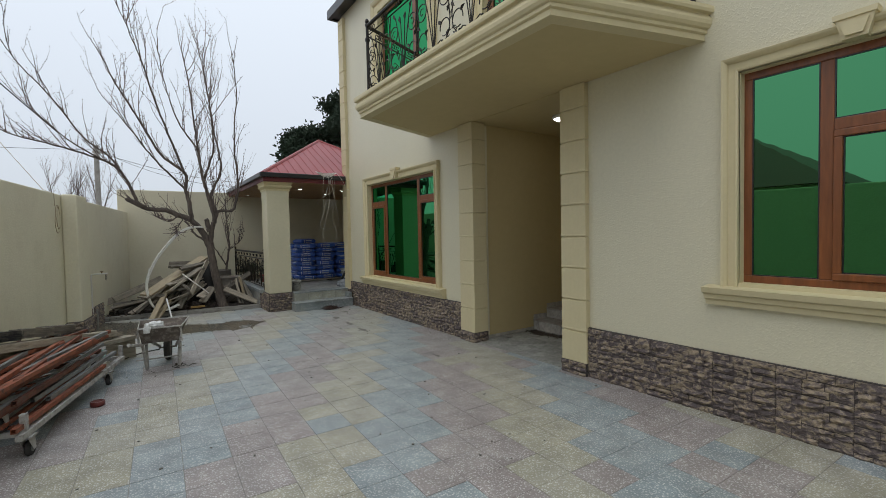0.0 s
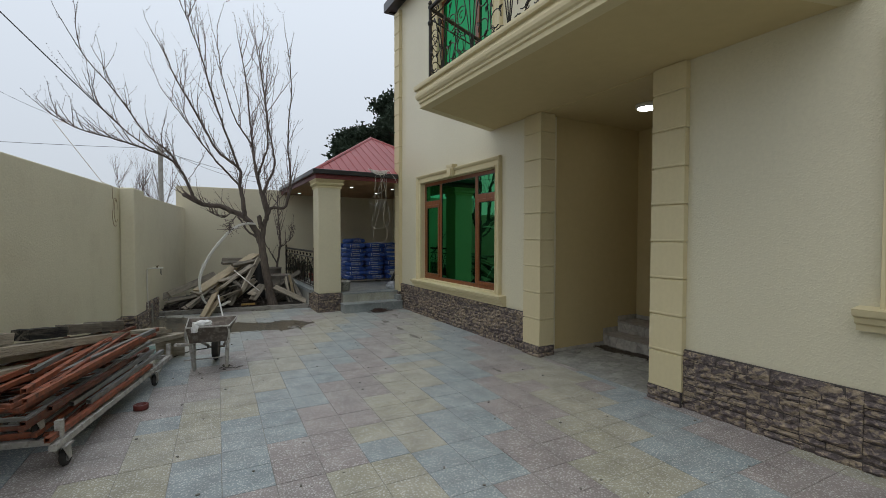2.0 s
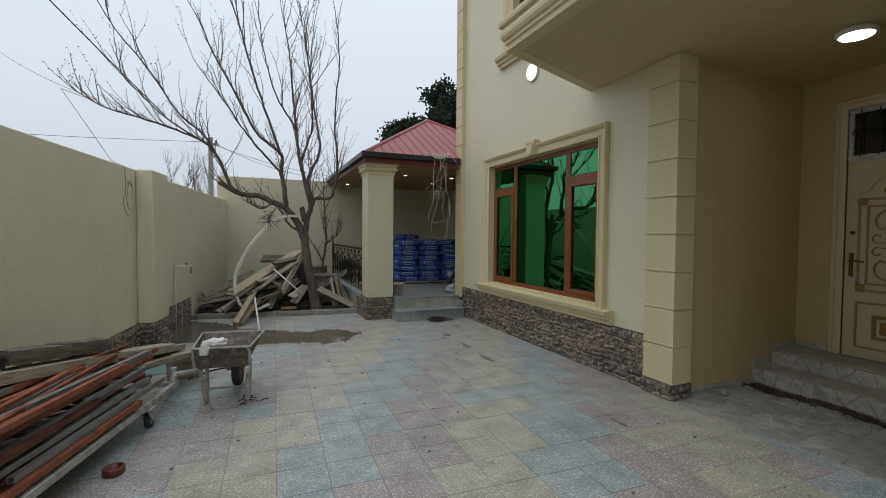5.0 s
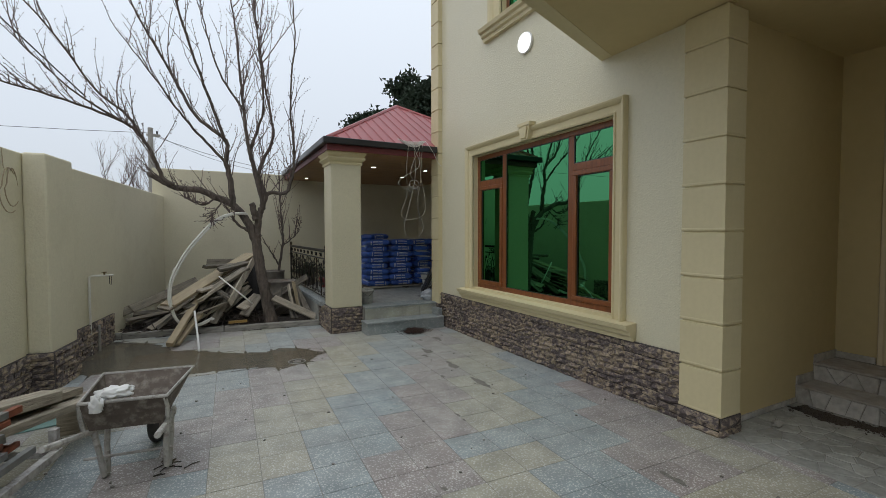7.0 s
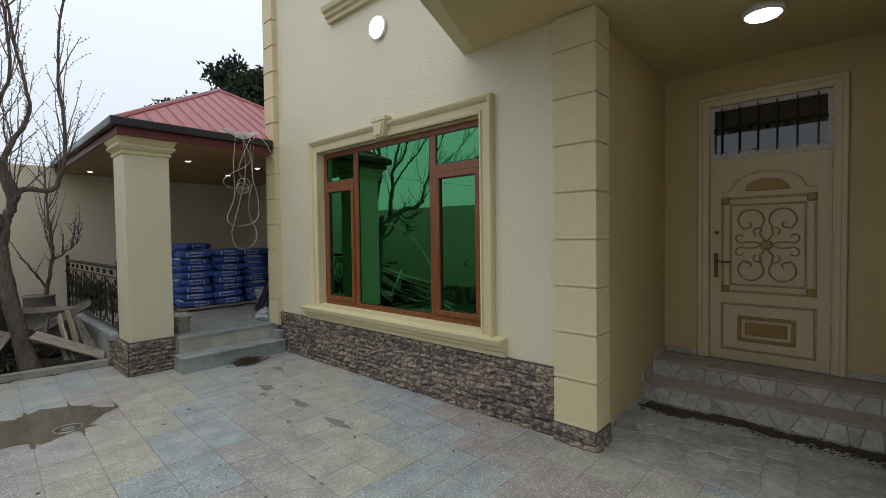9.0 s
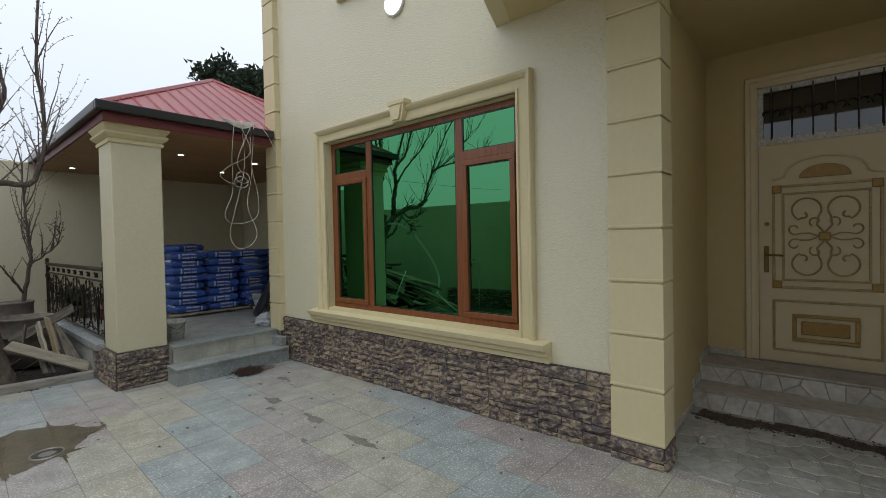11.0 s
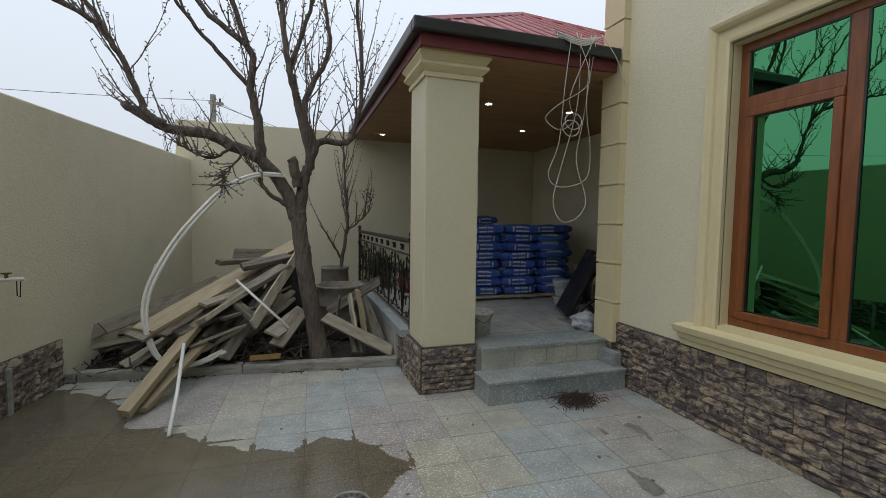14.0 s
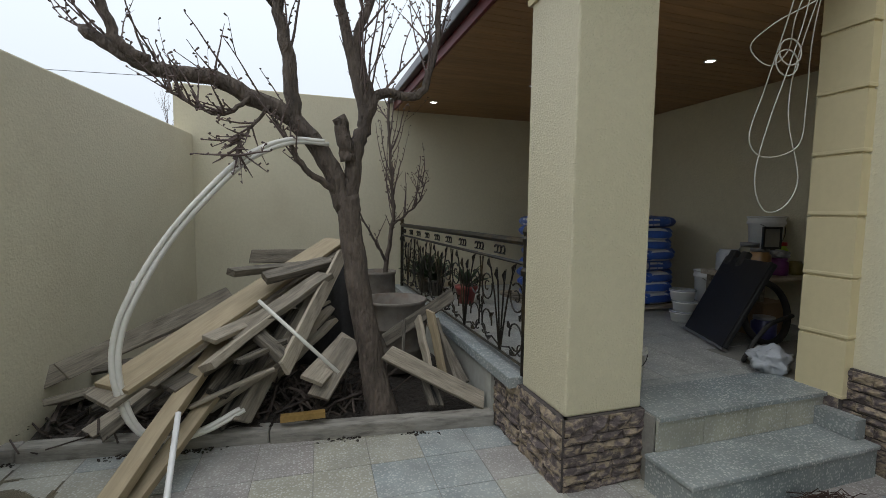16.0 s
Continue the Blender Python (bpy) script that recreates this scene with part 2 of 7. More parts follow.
TILE_TINTS = [terrazzo("terrazzo_blue", [(0.0, (0.205, 0.25, 0.265)), (0.5, (0.235, 0.275, 0.285))], False),
              terrazzo("terrazzo_pink", [(0.0, (0.235, 0.195, 0.185)), (0.5, (0.265, 0.225, 0.212))], False),
              terrazzo("terrazzo_yellow_grey", [(0.0, (0.30, 0.28, 0.20)), (0.5, (0.32, 0.30, 0.225))], False)]
M_tile_far = terrazzo("terrazzo_far", [(0.0, (0.27, 0.285, 0.28)), (0.5, (0.30, 0.30, 0.28))], True)
M_step = terrazzo("terrazzo_step", [(0.0, (0.14, 0.18, 0.195)), (0.99, (0.16, 0.2, 0.215))], False)
M_step_y = terrazzo("terrazzo_yellow", [(0.0, (0.34, 0.33, 0.24)), (0.99, (0.34, 0.33, 0.24))], False)
M_grout = mat("grout", (0.225, 0.215, 0.19), 0.9, spread=0.2, grain=60, stain=2, bump=0.3)
M_render = mat("facade_render", (0.64, 0.595, 0.435), 0.34, spread=0.05, grain=30, stain=0.8, bump=0.38, bumpscale=62, bumpdist=0.006, splat=True)
M_yardwall = mat("yard_wall_render", (0.64, 0.59, 0.43), 0.75, spread=0.06, grain=30, stain=0.6, bump=0.45, bumpscale=48, bumpdist=0.010,
                 dark=(0.42, 0.35, 0.22), darkamount=0.22)
M_trim = mat("trim_paint", (0.60, 0.52, 0.315), 0.6, spread=0.05, grain=25, stain=1.2, bump=0.12, bumpscale=90, bumpdist=0.004)
M_column = mat("column_render", (0.58, 0.53, 0.37), 0.5, spread=0.05, grain=30, stain=1.0, bump=0.55, bumpscale=85, bumpdist=0.006, splat=True)
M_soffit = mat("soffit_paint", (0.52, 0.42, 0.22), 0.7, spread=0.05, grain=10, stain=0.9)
def ledge_stone(name, island):
    """Split stone in two browns that run together in slanting streaks."""
    m = bpy.data.materials.new(name)
    m.use_nodes = True
    n, l = m.node_tree.nodes, m.node_tree.links
    b = n["Principled BSDF"]
    b.inputs["Roughness"].default_value = 0.78
    geo = n.new("ShaderNodeNewGeometry")
    src = geo.outputs["Random Per Island"] if island else n.new("ShaderNodeObjectInfo").outputs["Random"]
    mp = n.new("ShaderNodeMapping")
    mp.inputs["Scale"].default_value, mp.inputs["Rotation"].default_value = (0.9, 0.9, 1.35), (0.35, 0.2, 0)
    l.new(geo.outputs["Position"], mp.inputs["Vector"])
    big = n.new("ShaderNodeTexNoise")
    big.inputs["Scale"].default_value, big.inputs["Detail"].default_value, big.inputs["Roughness"].default_value, big.inputs["Distortion"].default_value = 21, 4, 0.6, 0.5
    l.new(mp.outputs["Vector"], big.inputs["Vector"])
    k = n.new("ShaderNodeMath")
    k.operation = 'MULTIPLY_ADD'
    k.inputs[1].default_value = 0.12
    l.new(src, k.inputs[0])
    l.new(big.outputs["Fac"], k.inputs[2])
    ramp = n.new("ShaderNodeValToRGB")
    stops = ((0.44, (0.085, 0.067, 0.064)), (0.55, (0.14, 0.112, 0.104)), (0.585, (0.225, 0.178, 0.136)), (0.69, (0.315, 0.25, 0.172)))
    while len(ramp.color_ramp.elements) < 4:
        ramp.color_ramp.elements.new(0.5)
    for e, (p, c) in zip(ramp.color_ramp.elements, stops):
        e.position, e.color = p, (*c, 1)
    l.new(k.outputs[0], ramp.inputs["Fac"])
    fine = n.new("ShaderNodeTexNoise")
    fine.inputs["Scale"].default_value, fine.inputs["Detail"].default_value = 40, 5
    l.new(mp.outputs["Vector"], fine.inputs["Vector"])
    rg = n.new("ShaderNodeMapRange")
    rg.inputs["From Min"].default_value, rg.inputs["From Max"].default_value = 0.3, 0.7
    rg.inputs["To Min"].default_value, rg.inputs["To Max"].default_value = 0.75, 1.3
    l.new(fine.outputs["Fac"], rg.inputs["Value"])
    sc = n.new("ShaderNodeVectorMath")
    sc.operation = 'SCALE'
    l.new(ramp.outputs["Color"], sc.inputs[0])
    l.new(rg.outputs["Result"], sc.inputs["Scale"])
    l.new(sc.outputs["Vector"], b.inputs["Base Color"])
    ad = n.new("ShaderNodeMath")
    ad.operation = 'MULTIPLY_ADD'
    ad.inputs[1].default_value = 0.5
    l.new(fine.outputs["Fac"], ad.inputs[0])
    l.new(big.outputs["Fac"], ad.inputs[2])
    bp = n.new("ShaderNodeBump")
    bp.inputs["Strength"].default_value, bp.inputs["Distance"].default_value = 0.9, 0.02
    l.new(ad.outputs[0], bp.inputs["Height"])
    l.new(bp.outputs["Normal"], b.inputs["Normal"])
    return m


M_stone = ledge_stone("ledge_stone", False)
M_stone_far = ledge_stone("ledge_stone_far", True)
M_joint = mat("stone_joint", (0.07, 0.06, 0.055), 0.95, spread=0.3)
M_concrete = mat("concrete", (0.30, 0.285, 0.255), 0.9, spread=0.25, grain=25, stain=3, bump=0.5, bumpscale=40, dark=(0.14, 0.125, 0.10), darkamount=0.6)
M_frame = mat("brown_window_profile", (0.19, 0.062, 0.019), 0.35, spread=0.3, grain=8, stain=3, stretch=(6, 6, 0.8), spec=0.5)
M_red = mat("red_roof_metal", (0.30, 0.055, 0.055), 0.4, spread=0.12, grain=20, stain=0.8, spec=0.5)
M_redtrim = mat("dark_red_fascia", (0.13, 0.018, 0.02), 0.5, spread=0.12)
M_black = mat("black_gutter", (0.018, 0.018, 0.02), 0.3, spread=0.2)
M_iron = mat("wrought_iron", (0.025, 0.022, 0.018), 0.45, metal=0.6, spread=0.5, grain=60, dark=(0.18, 0.12, 0.045), darkamount=0.35)
M_soffwood = mat("varnished_boards", (0.36, 0.20, 0.085), 0.45, spread=0.22, grain=6, stain=2, stretch=(1, 8, 8), rand=0.3, island=True)
M_soil = mat("soil", (0.035, 0.028, 0.022), 0.95, spread=0.5, grain=30, stain=4, bump=1.0, bumpscale=25, bumpdist=0.05)
M_ground = mat("ground", (0.22, 0.2, 0.17), 0.95, spread=0.3, grain=8, stain=0.3)


def green_glass():
    m = bpy.data.materials.new("green_mirror_glass")
    m.use_nodes = True
    n, l = m.node_tree.nodes, m.node_tree.links
    b = n["Principled BSDF"]
    b.inputs["Metallic"].default_value, b.inputs["Roughness"].default_value = 1.0, 0.012
    b.inputs["Base Color"].default_value = (0.075, 0.27, 0.122, 1)
    b.inputs["Specular Tint"].default_value = (0.14, 0.8, 0.45, 1)
    nz = n.new("ShaderNodeTexNoise")
    nz.inputs["Scale"].default_value = 1.3
    bp = n.new("ShaderNodeBump")
    bp.inputs["Strength"].default_value, bp.inputs["Distance"].default_value = 0.04, 0.02
    l.new(nz.outputs["Fac"], bp.inputs["Height"])
    l.new(bp.outputs["Normal"], b.inputs["Normal"])
    return m


M_glass = green_glass()


def glow(name, color, strength):
    m = bpy.data.materials.new(name)
    m.use_nodes = True
    b = m.node_tree.nodes["Principled BSDF"]
    b.inputs["Base Color"].default_value = (0.8, 0.8, 0.8, 1)
    b.inputs["Emission Color"].default_value = (*color, 1)
    b.inputs["Emission Strength"].default_value = strength
    return m


M_lamp = glow("lit_diffuser", (0.95, 0.98, 1.0), 8.0)
M_lampw = glow("lit_wall_lamp", (0.95, 0.98, 1.0), 1.4)
M_white = mat("white_plastic", (0.7, 0.7, 0.68), 0.4, spread=0.06)

# ---------------------------------------------------------------- ground and paving
def sheet(name, x0, x1, y0, y1, z, material, label, category, n=1):
    bm = bmesh.new()
    bmesh.ops.create_grid(bm, x_segments=n, y_segments=n, size=0.5)
    bmesh.ops.transform(bm, matrix=Matrix.Translation(((x0 + x1) / 2, (y0 + y1) / 2, z)) @ Matrix.Diagonal((x1 - x0, y1 - y0, 1, 1)), verts=bm.verts)
    return setting(name, bm, material, label, category)


sheet("ground", -900, 900, -900, 900, -0.03, M_ground, "bare packed earth round the houses", "ground")
LW0, LWS = -1.63, 0.141          # slanting yard wall: x at y = 4.87, and its slope


def lwx(y):
    return LW0 + LWS * (y - 4.87)


bm = bmesh.new()
prism(bm, [(-3.2, -5), (3.8, -5), (5.8, 2.0), (5.8, 5.0), (3.8, 9.6), (2.0, 10.25), (-0.9, 10.66), (-1.2, 9.0), (-1.7, 5.0)], -0.2, 0.003)
floor = setting("pavement", bm, M_grout, "dusty joints between pastel terrazzo paving tiles", "pavement")

# ---------------------------------------------------------------- house
XW = 3.77                        # facade face
HT = 6.52
W2 = (5.85, 8.35, 0.735, 2.60)
W1 = (0.0, 1.44, 1.14, 2.82)
WU = (5.95, 7.67, 4.26, 5.85)
DB = (2.95, 4.55, 3.46, 5.75)
bm = bmesh.new()
xa, xb = XW, XW + 0.3


def wall_band(y0, y1, holes, z0=0.0, z1=HT):
    """A band of wall of the facade with holes above one another."""
    z = z0
    for a, b in holes:
        box(bm, xa, xb, y0, y1, z, a)
        z = b
    box(bm, xa, xb, y0, y1, z, z1)


wall_band(-6.0, W1[0], [])
wall_band(W1[0], W1[1], [W1[2:]])
wall_band(W1[1], 2.95, [])
box(bm, xa, xb, 2.95, 3.15, 0, DB[2])
box(bm, xa, xb, 2.95, 3.15, DB[3], HT)
box(bm, xa, xb, 3.15, 4.55, 3.16, DB[2])
box(bm, xa, xb, 3.15, 4.55, DB[3], HT)
box(bm, xa, xb, 4.55, 4.9, 3.16, HT)
cuts = sorted((4.9, W2[0], W2[1], WU[0], WU[1], 9.56))
for a, b in zip(cuts, cuts[1:]):
    wall_band(a, b, [w[2:] for w in (W2, WU) if w[0] <= a and b <= w[1]])
facade = setting("wall_west", bm, M_render, "cream textured render facade of a two-storey house", "wall")
bm = boxes((xb, 9.6, 9.3, 9.56, 0, HT), (9.3, 9.6, -6, 9.3, 0, HT), (xb, 9.3, -6, -5.7, 0, HT))
setting("wall_house_back", bm, M_render, "cream rendered outer walls of the house", "wall")
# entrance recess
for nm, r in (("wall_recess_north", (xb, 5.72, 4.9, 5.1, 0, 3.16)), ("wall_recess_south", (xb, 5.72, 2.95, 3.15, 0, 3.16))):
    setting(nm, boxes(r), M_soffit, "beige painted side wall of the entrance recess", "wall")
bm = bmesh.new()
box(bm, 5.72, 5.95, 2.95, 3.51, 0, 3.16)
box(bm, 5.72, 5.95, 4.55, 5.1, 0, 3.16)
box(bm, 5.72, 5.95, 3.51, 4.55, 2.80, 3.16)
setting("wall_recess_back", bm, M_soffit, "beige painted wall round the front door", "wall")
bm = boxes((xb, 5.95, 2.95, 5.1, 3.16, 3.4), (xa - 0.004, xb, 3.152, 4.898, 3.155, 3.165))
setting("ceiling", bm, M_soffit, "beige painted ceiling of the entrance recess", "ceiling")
# eaves and roof
bm = boxes((3.62, 10.2, -6.6, 9.70, HT, HT + 0.06))
for a in ((3.53, 3.62, -6.6, 9.77, HT - 0.03, HT + 0.16), (3.62, 10.2, 9.70, 9.77, HT - 0.03, HT + 0.16)):
    box(bm, *a)
roof = setting("roof", bm, M_black, "dark metal eaves and gutter of the house roof", "roof")
bm = bmesh.new()
v = [bm.verts.new(p) for p in ((3.53, -6.6, HT + 0.16), (10.2, -6.6, HT + 0.16), (10.2, 9.77, HT + 0.16), (3.53, 9.77, HT + 0.16), (6.6, -3, HT + 2.2), (6.6, 6.5, HT + 2.2))]
for f in ((0, 1, 4), (1, 2, 5, 4), (2, 3, 5), (3, 0, 4, 5), (0, 3, 2, 1)):
    bm.faces.new([v[i] for i in f])
part("roof_slope", bm, M_red, roof)

# ---------------------------------------------------------------- quoins
def quoins(name, x0, x1, y0, y1, z0, z1, step, parent, faces, label):
    """Raised render blocks of a corner, each with a narrow shadow joint and a small lip."""
    holder = thing(name, label, "quoin", "quoins of the facade", "structure")
    z, mesh = z0, None
    while z < z1 - 0.05:
        top = min(z + step, z1)
        if mesh is None or top - z < step - 0.01:
            b = bmesh.new()
            w_, d_, h_ = x1 - x0, y1 - y0, top - z - 0.012
            def ring(o, zz):
                so, no = (o if "s" in faces else 0), (o if "n" in faces else 0)
                return [b.verts.new(p) for p in ((-o, -so, zz), (w_, -so, zz), (w_, d_ + no, zz), (-o, d_ + no, zz))]

            # a narrow lip at the foot, a plain face, and a groove under the next block
            rings = [ring(0.0, 0), ring(0.0025, 0.003), ring(0.003, 0.016), ring(0.0005, 0.022), ring(0.0, h_ - 0.003), ring(-0.004, h_), ring(-0.012, h_), ring(-0.012, top - z)]
            b.faces.new(rings[0][::-1])
            b.faces.new(rings[-1])
            for r_, s_ in zip(rings, rings[1:]):
                for k_ in range(4):
                    b.faces.new((r_[k_], r_[(k_ + 1) % 4], s_[(k_ + 1) % 4], s_[k_]))
            me = make("quoin_block", b, M_trim)
            if mesh is None:
                mesh = me
        else:
            me = mesh
        o = new("quoin_block", me)
        o.parent = holder
        o.location = (x0, y0, z)
        z = top
    return holder


quoins("quoin_pillar", 3.71, 3.95, 4.80, 5.13, 0.145, 3.16, 0.3455, None, "sn", "beige quoin pillar beside the entrance recess, far side")
quoins("quoin_pillar", 3.71, 3.95, 2.885, 3.215, 0.145, 3.16, 0.3455, None, "sn", "beige quoin pillar beside the entrance recess, near side")
quoins("quoin_corner", 3.70, 3.77, 9.32, 9.575, 0.36, HT - 0.1, 0.3495, None, "sn", "beige quoins up the corner of the house")
quoins("quoin_corner", 3.78, 4.06, 9.561, 9.62, 0.36, HT - 0.1, 0.3495, None, "n", "beige quoins round the end wall of the house")

# ---------------------------------------------------------------- stone cladding
stone_meshes = {}
srnd = random.Random(7)


def stone_mesh(w, h):
    h = round(h, 2) - 0.003 if h > 0.03 else h
    key = (round(w, 2), round(h, 3))
    lst = stone_meshes.setdefault(key, [])
    if len(lst) >= 3:
        return srnd.choice(lst)
    b = bmesh.new()
    nu = 3 if w > 0.12 else 2
    dep = srnd.uniform(0.010, 0.026)
    grid = []
    for j in range(3):
        row = []
        for i in range(nu + 1):
            edge = i in (0, nu) or j in (0, 2)
            d = srnd.uniform(-0.002, 0.012) if edge else dep + srnd.uniform(-0.008, 0.012)
            row.append(b.verts.new((-d - srnd.uniform(0, 0.005), w * i / nu + (0 if i in (0, nu) else srnd.uniform(-.01, .01)), h * j / 2)))
        grid.append(row)
    for j in range(2):
        for i in range(nu):
            b.faces.new((grid[j][i], grid[j + 1][i], grid[j + 1][i + 1], grid[j][i + 1]))
    ring = grid[0] + [grid[1][-1]] + grid[2][::-1] + [grid[1][0]]
    back = [b.verts.new((0.012, p.co.y, p.co.z)) for p in ring]
    for i in range(len(ring)):
        k = (i + 1) % len(ring)
        b.faces.new((ring[i], ring[k], back[k], back[i]))
    me = make("stone", b, M_stone)
    lst.append(me)
    return me


def cladding(name, p0, p1, out, z0, z1, parent_label, pieces=True):
    """Ledge stones between two plan points; out is the plan normal."""
    p0, p1, out = Vector(p0), Vector(p1), Vector(out).normalized()
    run = (p1 - p0)
    length = run.length
    d = run / length
    b = bmesh.new()
    q = [p0, p1, p1 - out * 0.03, p0 - out * 0.03]
    prism(b, [(v.x, v.y) for v in q], z0, z1)
    base = setting(name, b, M_joint, parent_label, "cladding")
    rot = Matrix(((-out.x, d.x, 0, 0), (-out.y, d.y, 0, 0), (0, 0, 1, 0), (0, 0, 0, 1)))
    far = bmesh.new()
    u0 = 0.0
    H = z1 - z0
    while u0 < length - 0.01:
        # one panel of the cladding, with courses of its own
        pw = srnd.choice((0.36, 0.45, 0.54))
        if u0 + pw > length - 0.2:
            pw = length - u0
        hs = []
        while sum(hs) < H - 0.001:
            hh = srnd.choice((0.045, 0.05, 0.055, 0.06, 0.065))
            if sum(hs) + hh > H - 0.045:
                hh = H - sum(hs)
            hs.append(hh)
        zz = z0
        for hh in hs:
            u = u0
            while u < u0 + pw - 0.005:
                w = srnd.choice((0.10, 0.13, 0.16, 0.19))
                if u + w > u0 + pw - 0.07:
                    w = u0 + pw - u
                me = stone_mesh(w - 0.004, hh - 0.003)
                pl = p0 + d * u
                m = Matrix.Translation((pl.x, pl.y, zz)) @ rot @ pose(0, 0, 0, srnd.uniform(-1.2, 1.2), srnd.uniform(-3, 3), srnd.uniform(-1.5, 1.5))
                if pieces:
                    o = new("stone", me)
                    o.parent = base
                    o.matrix_basis = m
                else:
                    n0 = len(far.verts)
                    far.from_mesh(me)
                    far.verts.ensure_lookup_table()
                    for v in far.verts[n0:]:
                        v.co = m @ v.co
                u += w
            zz += hh
        u0 += pw
    if not pieces:
        tagged(part("stones", far, M_stone_far, base), "", "", "", "stuff")
    else:
        far.free()
    return base

# ---------------------------------------------------------------- windows
def window(name, hole, cols, transoms, label, moulding=True, key=None, sill=True, sash=()):
    """A brown framed window: cols are inner mullion places, transoms {bay: z}, sash: bays with an opening leaf under the transom."""
    y0, y1, z0, z1 = hole
    w = thing(name, label, "window", "green windows of the house", "structure")
    x = XW + 0.07
    f = 0.06
    bm = bmesh.new()
    for r in ((x, x + .08, y0, y1, z0, z0 + f), (x, x + .08, y0, y1, z1 - f, z1), (x, x + .08, y0, y0 + f, z0 + f, z1 - f), (x, x + .08, y1 - f, y1, z0 + f, z1 - f)):
        box(bm, *r)
    part("window_frame", bm, M_frame, w, "", bevel=0.006)
    edges = [y0 + f] + list(cols) + [y1 - f]
    for c in cols:
        part("mullion", boxes((x, x + .08, c - 0.04, c + 0.04, z0 + f, z1 - f)), M_frame, w, bevel=0.006)
    for i in range(len(edges) - 1):
        a = edges[i] + (0.04 if i else 0)
        b = edges[i + 1] - (0.04 if i < len(edges) - 2 else 0)
        spans = [(z0 + f, z1 - f)]
        if i in transoms:
            t = transoms[i]
            part("transom", boxes((x - 0.004, x + .08, a, b, t - 0.04, t + 0.04)), M_frame, w, bevel=0.006)
            spans = [(z0 + f, t - 0.04), (t + 0.04, z1 - f)]
        for k, (c, d) in enumerate(spans):
            if i in sash and k == 0:
                bm = bmesh.new()
                s = 0.05
                for r in ((x - .016, x + .06, a, b, c, c + s), (x - .016, x + .06, a, b, d - s, d), (x - .016, x + .06, a, a + s, c + s, d - s), (x - .016, x + .06, b - s, b, c + s, d - s)):
                    box(bm, *r)
                part("sash", bm, M_frame, w, bevel=0.006)
                a2, b2, c2, d2 = a + s, b - s, c + s, d - s
            else:
                a2, b2, c2, d2 = a, b, c, d
            bm = boxes((x + 0.012, x + 0.018, a2 - .005, b2 + .005, c2 - .005, d2 + .005))
            part("gasket", bm_ring(x + 0.004, a2, b2, c2, d2, 0.008), M_black, w)
            part("pane", bm, M_glass, w, "green mirror-coated glass pane")
    # reveal lining
    bm = boxes((XW + 0.0, x, y0 - 0.002, y0 + 0.004, z0, z1), (XW, x, y1 - 0.004, y1 + 0.002, z0, z1), (XW, x, y0, y1, z1 - 0.004, z1 + 0.002))
    part("reveal", bm, M_trim, w)
    if moulding:
        prof = [(0, 0.0), (0, 0.012), (0.030, 0.012), (0.036, 0.05), (0.022, 0.062), (0.022, 0.18), (0.042, 0.195), (0.06, 0.235), (0.066, 0.27), (0.05, 0.285), (0, 0.285)]
        wd = MW[name]
        prof = [(u, v * wd / 0.285) for u, v in prof]
        bm = bmesh.new()
        path = [((XW, y1, z0 - 0.043), (-1, 0, 0), (0, 1, 0)), ((XW, y1, z1), (-1, 0, 0), (0, 1, 1)), ((XW, y0, z1), (-1, 0, 0), (0, -1, 1)), ((XW, y0, z0 - 0.043), (-1, 0, 0), (0, -1, 0))]
        sweep(bm, path, prof)
        part("architrave", bm, M_trim, w, "beige moulded surround")
        e = wd + 0.115
        sp = [(0.0, -0.15), (0.05, -0.15), (0.055, -0.11), (0.085, -0.095), (0.09, -0.06), (0.125, -0.045), (0.14, 0.0), (0.0, 0.012)]
        bm = bmesh.new()
        zs = z0 - 0.04
        sweep(bm, [((XW, y1 + e - 0.0, zs), (-1, 0, 0), (0, 0, 1)), ((XW, y0 - e + 0.0, zs), (-1, 0, 0), (0, 0, 1))], sp)
        part("window_sill", bm, M_trim, w, "beige moulded sill")
        part("inner_sill", boxes((XW - 0.02, x + .02, y0, y1, z0 - 0.06, z0 + 0.002)), M_trim, w)
        k = key if key is not None else (y0 + y1) / 2
        bm = bmesh.new()
        for s0, s1, t, zz0, zz1 in ((0.065, 0.10, 0.085, z1 + 0.0, z1 + wd + 0.015), (0.045, 0.075, 0.105, z1 + 0.02, z1 + wd - 0.01), (0.11, 0.115, 0.095, z1 + wd + 0.015, z1 + wd + 0.05)):
            vs = [bm.verts.new(p) for p in ((XW, k - s0, zz0), (XW, k + s0, zz0), (XW, k + s1, zz1), (XW, k - s1, zz1), (XW - t, k - s0, zz0), (XW - t, k + s0, zz0), (XW - t, k + s1, zz1), (XW - t, k - s1, zz1))]
            for q in ((0, 1, 2, 3), (7, 6, 5, 4), (0, 4, 5, 1), (1, 5, 6, 2), (2, 6, 7, 3), (3, 7, 4, 0)):
                bm.faces.new([vs[i] for i in q])
        part("keystone", bm, M_trim, w, "tapered beige keystone")
    return w


def bm_ring(x, a, b, c, d, s):
    return boxes((x, x + .008, a, b, c, c + s), (x, x + .008, a, b, d - s, d), (x, x + .008, a, a + s, c + s, d - s), (x, x + .008, b - s, b, c + s, d - s))


